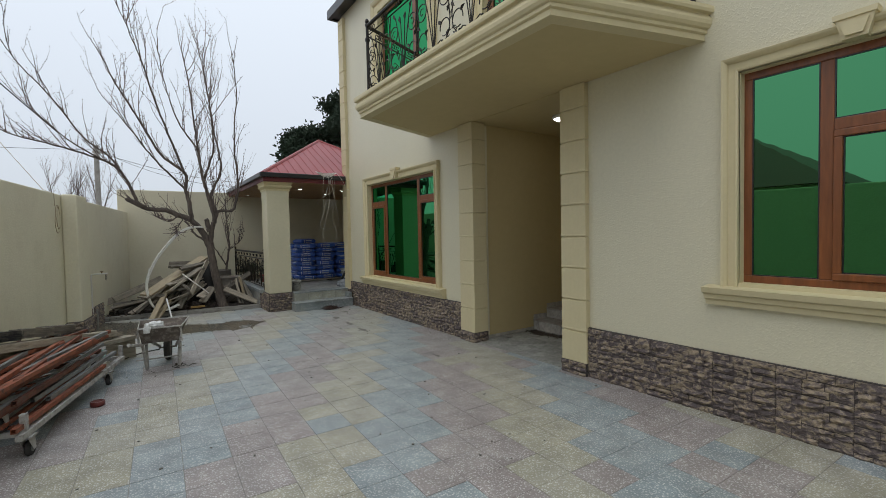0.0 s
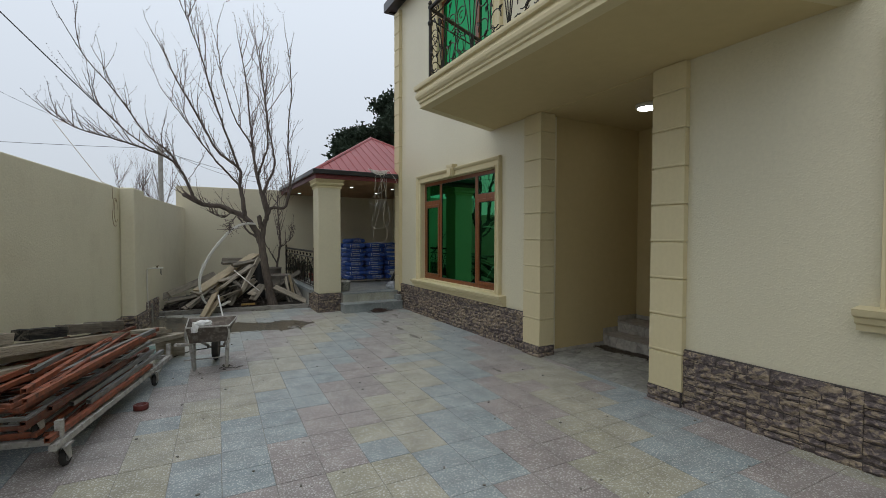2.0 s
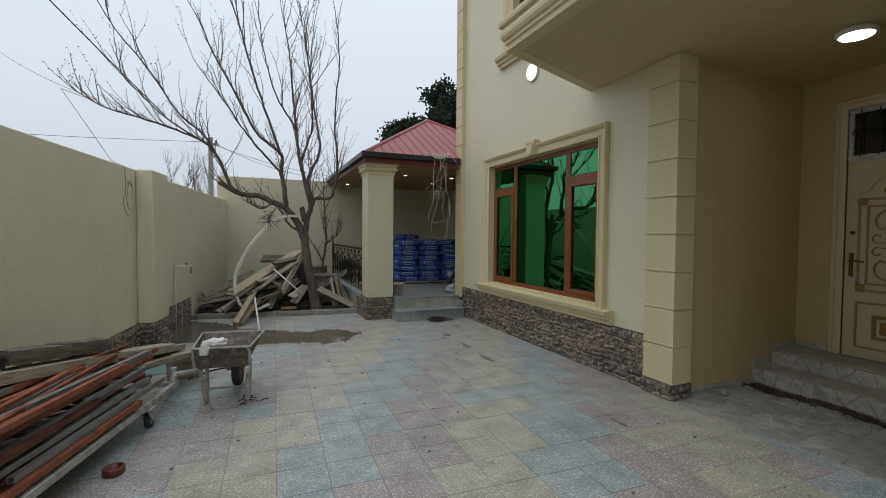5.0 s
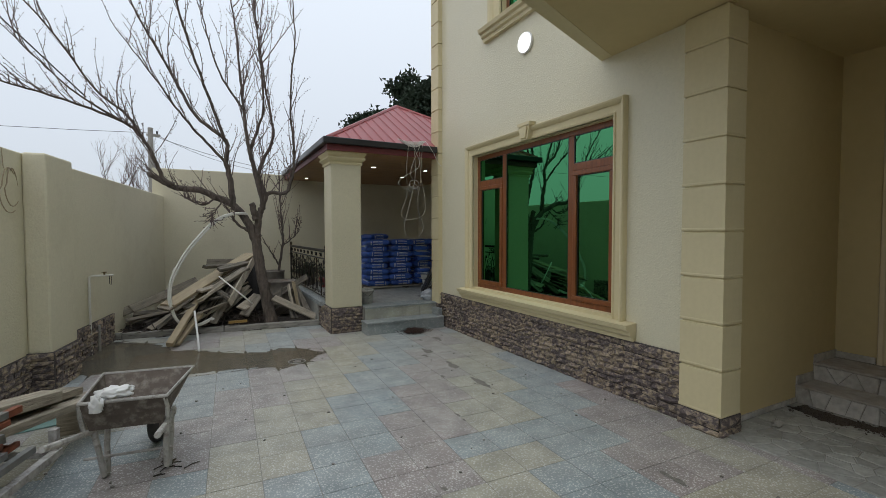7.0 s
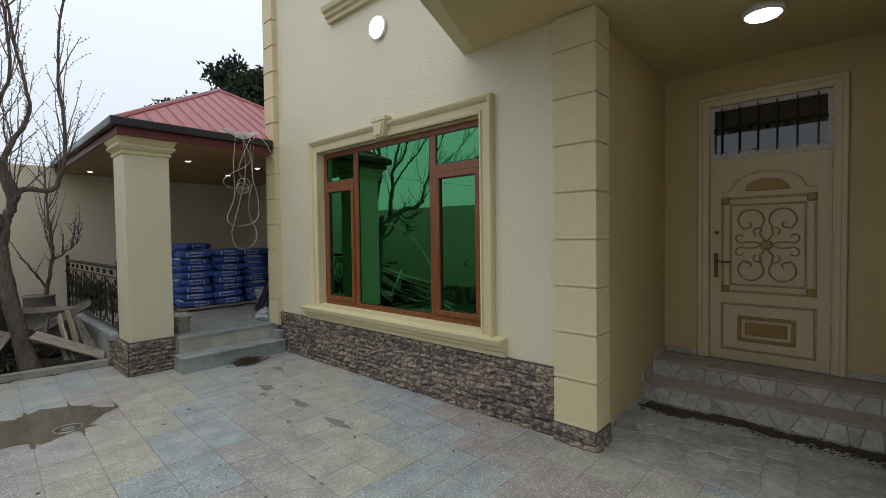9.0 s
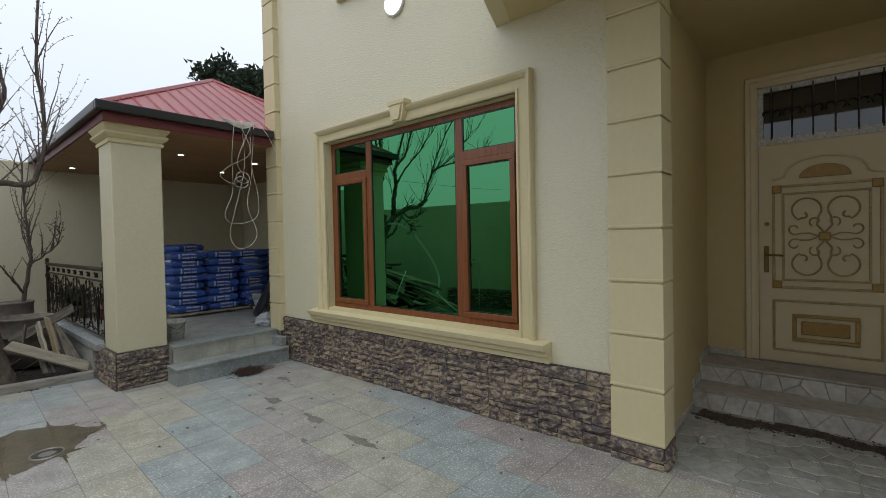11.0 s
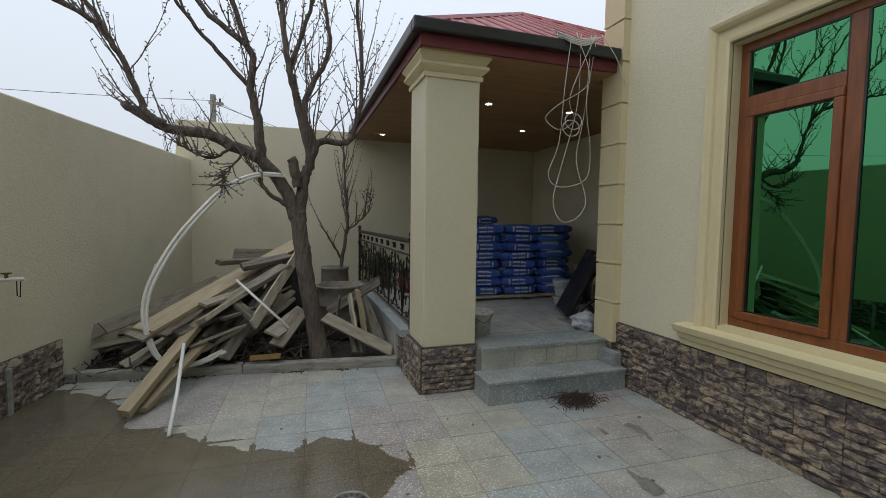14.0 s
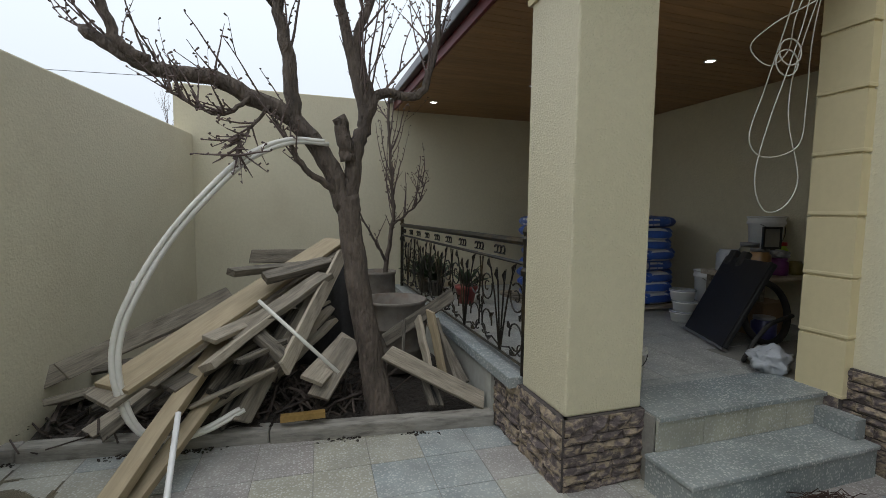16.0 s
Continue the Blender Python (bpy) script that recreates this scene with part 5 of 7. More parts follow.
board((1.64, 10.66, 0.70), (1.70, 10.50, 0.24), 0.075, 0.025, 90, True, "short fresh batten propped upright")
board((1.56, 10.72, 0.64), (1.61, 10.52, 0.26), 0.085, 0.025, 90, False, "short batten propped upright")
board((1.46, 10.7, 0.62), (1.42, 10.55, 0.40), 0.06, 0.02, 90)
board((1.72, 10.8, 0.6), (1.78, 10.5, 0.2), 0.07, 0.025, 90)
board((1.58, 10.6, 0.3), (1.6, 10.36, 0.13), 0.10, 0.03, 0)
board((1.78, 11.1, 0.5), (1.88, 10.6, 0.16), 0.09, 0.03, 40)
M_black_tarp = mat("black_roofing_felt", (0.02, 0.019, 0.018), 0.8, spread=0.4, bump=0.5)
bm = bmesh.new()
bmesh.ops.create_grid(bm, x_segments=14, y_segments=14, size=0.5)
for v in bm.verts:
    u, w = v.co.x + .5, v.co.y + .5
    v.co = Vector((0.72 + u * .5, 11.55 + w * .12 - .2 * (1 - w) + .04 * math.sin(u * 14), 0.12 + w * .85 + .03 * math.sin(u * 9 + w * 5)))
o = part("felt_sheet", bm, M_black_tarp, None, smooth=True)
o.modifiers.new("thick", 'SOLIDIFY').thickness = 0.006
tagged(o, "black roofing felt propped behind the tree", "sheet")
bm = bmesh.new()
for i in range(210):
    x, y = tr.choice((tr.uniform(-.7, 1.25), tr.uniform(.4, 1.15))), tr.uniform(10.45, 10.95)
    a = tr.uniform(.3, 2.6)
    L = tr.uniform(.15, .45)
    z = tr.uniform(.06, .14)
    up = 1.0 if x > .35 else .25
    tube(bm, [(x, y, z), (x + L * .5 * math.cos(a), y + L * .4 * math.sin(a), z + up * tr.uniform(0, .1)), (x + L * math.cos(a), y + L * .8 * math.sin(a), z + up * tr.uniform(0, .16))], tr.uniform(.004, .011), 5)
M_brush = mat("brushwood_bark", (0.06, 0.045, 0.036), 0.9, spread=0.5, grain=30, stain=8, rand=0.8, island=True)
tagged(part("brushwood", bm, M_brush), "cut twigs and sticks lying under the boards", "brushwood", "", "stuff")
bm = bmesh.new()
for i in range(1500):
    x = tr.uniform(-.9, 1.95)
    if noise.noise((x * 2.6, 1.3, 0)) < tr.uniform(-.05, .35):
        continue
    y = 10.24 + (1.97 - x) * .124 + tr.choice((-.005 - abs(tr.gauss(0, .022)), tr.uniform(.13, .5)))
    box(bm, 0, tr.uniform(.004, .02), 0, tr.uniform(.003, .011), 0, tr.uniform(.002, .007), pose(x, y, .007 if y < 10.24 + (1.97 - x) * .124 else .1, tr.uniform(-20, 20), tr.uniform(-20, 20), tr.uniform(0, 180)))
tagged(part("litter", bm, M_soil), "crumbs of soil and bark along the kerb", "litter", "", "stuff")

# ---------------------------------------------------------------- white pipes
M_pvc = mat("white_pipe_plastic", (0.68, 0.66, 0.60), 0.4, spread=0.08)
pp = thing("bent_pipe", "pair of bent white plastic pipes arching up to the tree", "pipe")
arcp = [(0.42, 10.42, 0.24), (0.22, 10.36, 0.165), (0.05, 10.24, 0.20), (-0.06, 10.19, 0.33), (-0.12, 10.19, 0.58), (-0.11, 10.22, 0.79), (-0.04, 10.26, 0.99), (0.09, 10.33, 1.24), (0.26, 10.38, 1.47), (0.47, 10.46, 1.70), (0.70, 10.53, 1.82), (0.92, 10.58, 1.83)]
for o in (0, 1):
    bm = bmesh.new()
    tube(bm, [Vector(p) + Vector((0.024 * o, 0.008 * o, -0.014 * o)) for p in curve_pts(arcp, 5)], 0.0145, 10)
    part("pipe", bm, M_pvc, pp, smooth=True)
bm = bmesh.new()
cyl(bm, (-0.055, 10.30, 0.96), (-0.035, 10.30, 1.02), 0.024, sides=12)
part("coupling", bm, M_pvc, pp)
o = bmesh.new()
tube(o, [(0.265, 9.27, 0.022), (0.24, 9.6, 0.17), (0.20, 10.02, 0.42)], 0.0135, 10)
tagged(part("plastic_pipe", o, M_white, None, smooth=True), "straight white plastic pipe leaning over the kerb", "pipe")
o = bmesh.new()
tube(o, [(0.52, 10.55, 0.85), (0.98, 10.36, 0.42)], 0.012, 8)
tagged(part("white_stick", o, M_pvc, None, smooth=True), "short white rod lying across the boards", "rod")
o = bmesh.new()
box(o, 0.64, 0.90, 10.40, 10.45, 0.13, 0.165)
tagged(part("spirit_level", o, M_gold), "small yellow level lying behind the kerb", "tool")

# ---------------------------------------------------------------- yard tap and cables on the wall
tap = thing("garden_tap", "pale plastic standpipe with a tap beside the yard wall", "tap")
bm = bmesh.new()
ty = 9.76
tx = lwx(ty) + 0.022
tube(bm, [(tx, ty, 0.0), (tx, ty, 0.95), (tx + .005, ty, 0.98), (tx + .03, ty, 0.99), (tx + .24, ty + .03, 0.99)], 0.013, 8)
part("pipe", bm, M_pvc, tap)
bm = bmesh.new()
tube(bm, [(tx + .15, ty + .018, 0.99), (tx + .15, ty + .018, 1.03)], 0.011, 8)
box(bm, tx + .125, tx + .175, ty + .008, ty + .028, 1.025, 1.036)
part("tap_lever", bm, M_brass, tap)
bm = bmesh.new()
tube(bm, [(tx + .20, ty + .025, 0.99), (tx + .20, ty + .025, 0.88), (tx + .215, ty + .025, 0.87), (tx + .22, ty + .027, .975)], 0.0035, 5)
part("wire", bm, M_iron, tap)
o = bmesh.new()
tube(o, [(tx + .045, ty + .20, 0), (tx + .045, ty + .20, .34)], 0.022, 8)
tagged(part("pipe_stub", o, M_concrete), "short grey pipe stub standing by the tap", "pipe")
cb = thing("hanging_cable", "loops of thin brown cable hung over the yard wall", "cable")
M_cable = mat("brown_cable", (0.36, 0.28, 0.18), 0.6, spread=0.2)
wx = lambda y: lwx(y) + 0.012
for k, (yy, w, zz) in enumerate(((8.18, .23, 1.70), (8.22, .17, 1.76))):
    bm = bmesh.new()
    tube(bm, [(wx(yy) + .002 * k, yy + w * math.sin(t) * (1.0 if math.cos(t) < 0 else .7), (zz + 2.1) / 2 - (2.1 - zz) / 2 * -math.cos(t)) for t in [i * 2 * math.pi / 22 for i in range(23)]], 0.0045, 5)
    part("loop", bm, M_cable, cb)
bm = bmesh.new()
tube(bm, [(wx(8.1), 8.1, 2.08), (wx(8.08) + .0, 8.08, 2.258), (wx(8.08) - .1, 8.0, 2.30), (-1.9, 8.6, 3.2), (-2.1, 10.5, 3.55)], 0.004, 5)
part("lead", bm, M_cable, cb)

# ---------------------------------------------------------------- hanging white cable on the porch roof
M_wcable = mat("white_cable", (0.62, 0.60, 0.55), 0.5, spread=0.06)
wc = thing("cable_coil", "tangle of white cable hung from the porch gutter", "cable")
cr = random.Random(9)
cx0, cy0 = 3.24, 9.24
for k in range(5):
    r = .15 + .02 * k
    bm = bmesh.new()
    tube(bm, [(cx0 + r * math.cos(t) + cr.uniform(-.01, .01), cy0 + .10 + .07 * math.sin(t), 2.90 + .03 * math.sin(t) + .012 * k + .02 * math.cos(2 * t)) for t in [i * 2 * math.pi / 20 for i in range(20)]], 0.0045, 5, True)
    part("loop", bm, M_wcable, wc)
strands = [[(3.08, 9.1, 2.88), (3.06, 9.06, 2.5), (3.10, 9.06, 2.1), (3.02, 9.06, 1.82), (3.12, 9.06, 1.72), (3.33, 9.06, 1.80), (3.36, 9.06, 2.05), (3.28, 9.06, 2.4), (3.22, 9.08, 2.9)],
           [(3.14, 9.08, 2.9), (3.20, 9.05, 2.4), (3.12, 9.05, 1.9), (3.06, 9.05, 1.6), (3.13, 9.05, 1.43), (3.26, 9.05, 1.46), (3.33, 9.05, 1.62), (3.24, 9.05, 1.95), (3.30, 9.06, 2.3), (3.26, 9.08, 2.9)],
           [(3.30, 9.08, 2.92), (3.40, 9.05, 2.75), (3.46, 9.06, 2.62), (3.56, 9.1, 2.55), (3.64, 9.2, 2.5)],
           [(3.1, 9.07, 2.9), (3.22, 9.05, 2.55), (3.05, 9.05, 2.38), (2.99, 9.05, 2.28), (3.10, 9.05, 2.2), (3.22, 9.05, 2.3), (3.12, 9.05, 2.45), (3.24, 9.06, 2.9)]]
for s in strands:
    bm = bmesh.new()
    s = [(3.31 + (x - 3.19) * 1.25 + .04 * max(0, min(1, (2.6 - z) / .4)), y + .20 + .28 * max(0, min(1, (2.6 - z) / .3)), 1.43 + (z - 1.43) * 1.03) for x, y, z in s]
    tube(bm, curve_pts(s, 5), 0.0034, 5)
    part("strand", bm, M_wcable, wc, smooth=True)
for i in range(2):
    z = 2.24 + .06 * i
    bm = bmesh.new()
    tube(bm, [(3.33 + .085 * math.cos(t) + .02 * i, 9.50, z + .07 * math.sin(t)) for t in [q * 2 * math.pi / 14 for q in range(14)]], 0.004, 5, True)
    part("loop", bm, M_wcable, wc)

# ---------------------------------------------------------------- cement bags on the porch
M_bagblue = mat("blue_bag_film", (0.04, 0.105, 0.40), 0.3, spread=0.3, grain=12, stain=6, bump=0.6, bumpscale=14, bumpdist=0.012)
M_bagwhite = mat("white_bag_print", (0.55, 0.57, 0.6), 0.4, spread=0.12, bump=0.5, bumpscale=14, bumpdist=0.01)
BL, BW, BH = 0.51, 0.39, 0.124


def swell(u, v):
    return max(0.0, (1 - abs(u) ** 15)) ** .5 * max(0.0, (1 - abs(v) ** 12)) ** .5 * (1.05 - .11 * u * u - .13 * v * v)


def bag_mesh(bm, l, w, h, sx0=-1, sx1=1):
    n, m = 14, 12
    top, bot = [], []
    for j in range(m + 1):
        rt, rb = [], []
        for i in range(n + 1):
            u, v = math.sin(math.pi * (i / n - .5)), math.sin(math.pi * (j / m - .5))
            e = swell(u, v)
            wob = .020 * noise.noise((u * 2.6, v * 2.6, 3))
            x, y = u * l / 2 * (1 - .03 * v * v), v * w / 2 * (1 - .04 * u * u)
            rt.append(bm.verts.new((x, y, h / 2 + e * h * .5 + wob * e)))
            rb.append(bm.verts.new((x, y, h / 2 - e * h * .5)))
        top.append(rt)
        bot.append(rb)
    for j in range(m):
        for i in range(n):
            bm.faces.new((top[j][i], top[j][i + 1], top[j + 1][i + 1], top[j + 1][i]))
            bm.faces.new((bot[j][i], bot[j + 1][i], bot[j + 1][i + 1], bot[j][i + 1]))
    bmesh.ops.remove_doubles(bm, verts=bm.verts, dist=0.002)


def shell(bm, u0, u1, v0, v1, grow=1.012, zcut=None):
    """A printed field laid on the bag's skin."""
    n = 5
    for s in (1, -1):
        g = []
        for j in range(n + 1):
            row = []
            for i in range(n + 1):
                u, v = u0 + (u1 - u0) * i / n, v0 + (v1 - v0) * j / n
                e = swell(u, v)
                row.append(bm.verts.new((u * BL / 2 * (1 - .03 * v * v) * 1.004, v * BW / 2 * (1 - .04 * u * u) * 1.004, BH / 2 + s * (e * BH * .5 + .0025) + (.020 * noise.noise((u * 2.6, v * 2.6, 3)) * e if s > 0 else 0))))
            g.append(row)
        for j in range(n):
            for i in range(n):
                bm.faces.new((g[j][i], g[j][i + 1], g[j + 1][i + 1], g[j + 1][i]))


bag = thing("cement_bag", "full blue and white plastic cement bag in the stack", "bag", "cement bags stacked on the porch")
bm = bmesh.new()
bag_mesh(bm, BL, BW, BH)
part("sack", bm, M_bagblue, bag, smooth=True)
bm = bmesh.new()
shell(bm, .62, .97, -.97, .97)
part("print_band", bm, M_bagwhite, bag, "white printed end of the bag", smooth=True)
for v0, v1 in ((-.995, -.962), (.962, .995)):
    for u0, u1 in ((-.42, .02), (.06, .38)):
        bm = bmesh.new()
        shell(bm, u0, u1, v0, v1)
        part("print_line", bm, M_bagwhite, bag, smooth=True)
    bm = bmesh.new()
    shell(bm, -.62, -.52, v0 - .006 * (v0 < 0), v1 + .006 * (v0 > 0))
    part("print_mark", bm, M_bagwhite, bag, smooth=True)
bgr = random.Random(2)
first = True
pal = thing("pallet", "low timber pallet under the cement bags", "pallet")
for i in range(7):
    part("slat", boxes((3.12, 4.95, 11.42 + i * .2, 11.55 + i * .2, FZ + .035, FZ + .055)), M_wood_old, pal)
for i in range(3):
    part("bearer", boxes((3.15 + i * .85, 3.23 + i * .85, 11.43, 12.74, FZ + .005, FZ + .035)), M_wood_old, pal)


def put_bag(x, y, lev, rz):
    global first
    m = pose(x + bgr.uniform(-.028, .028), y + bgr.uniform(-.025, .025), FZ + .056 + lev * (BH - .006), bgr.uniform(-2.5, 2.5), bgr.uniform(-2.5, 2.5), rz + bgr.uniform(-8, 8))
    if first:
        bag.matrix_basis = m
        first = False
    else:
        copy_thing(bag, m)


for lev in range(8):
    put_bag(3.42, 11.70, lev, 0 if lev % 3 else 180)
    put_bag(3.96, 11.70, lev, 0 if lev % 2 else 180)
    put_bag(4.46, 11.76, lev, -90 if lev not in (3, 7) else 0)
for lev in range(8):
    put_bag(3.40, 12.14, lev, 90)
    put_bag(3.80, 12.16, lev, 90)
    if lev < 8:
        put_bag(4.30, 12.2, lev, 90)
        put_bag(4.80, 12.1, lev, 90)
put_bag(3.62, 12.2, 8, 15)

# paint bucket by the column
M_plaster = mat("splashed_plastic", (0.5, 0.49, 0.45), 0.7, spread=0.3, grain=14, stain=8, dark=(0.10, 0.095, 0.09), darkamount=0.7)


def bucket(at, r, h, label, m, lid=False, name="bucket"):
    b = thing(name, label, "bucket", at=at)
    bm = bmesh.new()
    lathe(bm, [(r * .82, 0), (r * .95, h * .86), (r * 1.05, h * .88), (r * 1.05, h * .93), (r, h * .95), (r * 1.03, h), (r * .95, h), (r * .9, h * .8), (0.005, h * .78)])
    part("body", bm, m, b, smooth=True)
    bm = bmesh.new()
    tube(bm, [(r * 1.02 * math.cos(t), r * 1.02 * math.sin(t), h * .9 - .35 * h * (1 - abs(math.cos(t)))) for t in [math.pi + i * math.pi / 12 for i in range(13)]], 0.003, 5)
    part("handle", bm, M_iron, b)
    if lid:
        bm = bmesh.new()
        lathe(bm, [(r * 1.06, h), (r * 1.06, h * 1.03), (0.005, h * 1.035)])
        part("lid", bm, m, b, smooth=True)
    return b


bucket((2.645, 9.86, FZ + .006), 0.125, 0.225, "plaster-splashed bucket beside the porch column", M_plaster)
bucket((4.70, 11.12, FZ + .006), 0.12, 0.46, "white plastic bucket by the cement bags", M_white, True)

# black chest leaning on a table, with a hose
M_blackbox = mat("black_panel", (0.014, 0.014, 0.015), 0.4, spread=0.3, grain=20)
M_chrome = mat("dull_metal", (0.35, 0.35, 0.34), 0.4, metal=0.8, spread=0.2)
chest = thing("black_cabinet", "broad flat black panel cabinet tilted against the work table", "cabinet")
c0, c1 = Vector((3.79, 10.14, FZ + .015)), Vector((4.04, 10.74, FZ + .015))
cx_ = (c1 - c0).normalized()
cz_ = (Vector((cx_.y, -cx_.x, 0)) * .44 + Vector((0, 0, 1)) * .90).normalized()
cy_ = cz_.cross(cx_)
chest.matrix_world = Matrix.Translation(c0) @ Matrix((cx_, cy_, cz_)).transposed().to_4x4()
part("body", boxes((0, .64, -.02, .02, .02, .74)), M_blackbox, chest, bevel=0.01)
part("edge_strip", boxes((-.003, .643, -.024, .024, .0, .018)), M_chrome, chest, "dull metal bottom edge")
part("batten", boxes((.0, .03, .021, .034, .02, .74)), M_blackbox, chest)
for u in (.40, .56):
    part("strap", boxes((u - .045, u + .045, -.03, .03, .66, .80)), M_black_tarp, chest, bevel=0.02)
hose = bmesh.new()
tube(hose, curve_pts([(3.80, 9.98, FZ + .025), (3.72, 9.93, FZ + .02), (3.70, 9.90, FZ + .06), (3.82, 9.92, FZ + .17), (4.02, 9.97, FZ + .25), (4.35, 10.05, FZ + .27)], 6), 0.016, 8)
tagged(part("hose", hose, M_black_tarp, None, smooth=True), "thick black hose curled on the porch floor", "hose")
ty = thing("tyre_ring", "black bicycle tyre leaning under the table", "tyre")
bm = bmesh.new()
tube(bm, [(4.30 + .24 * math.cos(t), 10.22 + .05 * math.sin(t), FZ + .262 + .235 * math.sin(t)) for t in [i * 2 * math.pi / 28 for i in range(28)]], 0.026, 8, True)
part("tread", bm, M_black_tarp, ty, smooth=True)

tb = thing("work_table", "rough timber work table crowded with jars and tins", "table")
part("tabletop", boxes((4.45, 5.20, 10.38, 10.98, .845, .885)), M_wood_old, tb, bevel=0.004)
for x in (4.50, 5.10):
    for y in (10.42, 10.9):
        part("leg", boxes((x, x + .05, y, y + .05, FZ + .005, .845)), M_wood_old, tb)


def jar(at, r, h, c, label, lidc=None, name="jar"):
    j = thing(name, label, "container", "things on the work table", at=at)
    bm = bmesh.new()
    lathe(bm, [(r * .95, 0), (r, h * .05), (r, h * .8), (r * .8, h * .88), (r * .8, h)], sides=20)
    part("body", bm, mat("jar_" + name, c, 0.3, spread=0.25, grain=20, stain=10), j, smooth=True)
    if lidc:
        bm = bmesh.new()
        lathe(bm, [(r * .86, h * .94), (r * .86, h * 1.06), (r * .8, h * 1.07)], sides=20)
        part("lid", bm, mat("lid_" + name, lidc, 0.35), j, smooth=True)
    return j


TZ = .886
jar((4.57, 10.50, TZ), .085, .22, (0.28, 0.15, 0.05), "amber glass jar on the table", (0.12, 0.12, 0.12))
jar((4.79, 10.49, TZ), .075, .14, (0.16, 0.03, 0.14), "purple tin on the table", (0.2, 0.05, 0.17), "tin")
jar((4.97, 10.47, TZ), .06, .12, (0.2, 0.16, 0.04), "small yellow tin on the table", None, "tin")
jar((4.99, 10.65, TZ), .085, .26, (0.30, 0.5, 0.05), "green bottle with a red cap on the table", (0.5, 0.03, 0.03), "bottle")
jar((4.60, 10.82, TZ), .10, .20, (0.35, 0.36, 0.37), "jar in a plastic bag on the table", None)
jar((4.77, 10.75, TZ), .09, .25, (0.2, 0.18, 0.13), "brown jar at the back of the table", (0.2, 0.2, 0.2))
bucket((5.03, 10.8, TZ + .0), .15, .50, "tall white bucket standing on the table", M_white, True)
fr = thing("framed_plate", "small square plate in a dark frame propped on the jars", "plate")
bm = bmesh.new()
ring_yz(bm, -.09, .09, 0, .19, .018, -.008, .008)
bmesh.ops.transform(bm, matrix=pose(4.59, 10.42, TZ + .235, 0, 0, 80), verts=bm.verts)
part("frame", bm, M_black, fr)
bm = bmesh.new()
box(bm, -.003, .003, -.075, .075, .018, .172, pose(4.59, 10.42, TZ + .235, 0, 0, 80))
part("plate", bm, M_chrome, fr)
part("prop", boxes((4.53, 4.65, 10.43, 10.49, TZ + .222, TZ + .236)), M_black, fr)


def crumple(at, sx, sy, sz, m, label, seed, name, category):
    bm = bmesh.new()
    bmesh.ops.create_icosphere(bm, subdivisions=4, radius=1)
    for v in bm.verts:
        k = 1 + .35 * noise.noise(v.co * 2 + Vector((seed, 0, 0))) + .22 * noise.noise(v.co * 5 + Vector((0, seed, 0)))
        v.co = Vector((v.co.x * sx * k, v.co.y * sy * k, max(0, v.co.z * k * .8 + .6) * sz))
    o = part(name, bm, m, None, smooth=True)
    o.location = at
    return tagged(o, label, category)


M_film = mat("crumpled_plastic", (0.36, 0.38, 0.40), 0.2, spread=0.15, grain=15, bump=0.8, bumpscale=20)
crumple((3.72, 9.75, FZ + .005), .14, .10, .12, M_film, "crumpled clear plastic bag on the porch floor", 3, "plastic_bag", "bag")
crumple((4.54, 10.62, TZ), .09, .08, .13, M_film, "white and blue plastic bag on the table", 8, "plastic_bag", "bag")
crumple((4.79, 10.49, TZ + .15), .08, .07, .05, M_film, "crumpled film lying on a tin", 5, "plastic_bag", "bag")
for i, (dx, dy) in enumerate(((0, 0), (.012, -.01), (-.008, .006))):
    tb2 = thing("paint_tub", "white plastic tub with a lid in a short stack", "tub", "white tubs stacked on the porch", at=(4.30 + dx, 11.02 + dy, FZ + .006 + .104 * i))
    bm = bmesh.new()
    lathe(bm, [(.098, 0), (.11, .075), (.116, .078), (.116, .088), (.11, .09)], sides=22)
    part("body", bm, M_white, tb2, smooth=True)
    bm = bmesh.new()
    lathe(bm, [(.118, .0905), (.118, .102), (.104, .103), (.005, .1)], sides=22)
    part("lid", bm, M_film, tb2, smooth=True)
jar((4.40, 10.30, FZ + .006), .09, .19, (0.06, 0.06, 0.16), "blue paint tin on the porch floor", (0.3, 0.3, 0.3), "paint_tin")
o = boxes((4.45, 4.75, 10.35, 10.6, FZ + .005, FZ + .30))
tagged(part("cardboard_box", o, mat("cardboard", (0.25, 0.17, 0.10), 0.8, spread=0.2), None, bevel=0.006), "brown cardboard box under the table", "box")


# ---------------------------------------------------------------- pot plants behind the railing
M_leaf = mat("pot_leaf", (0.035, 0.06, 0.025), 0.5, spread=0.4, grain=12)
M_terra = mat("red_pot", (0.25, 0.05, 0.04), 0.5, spread=0.2)


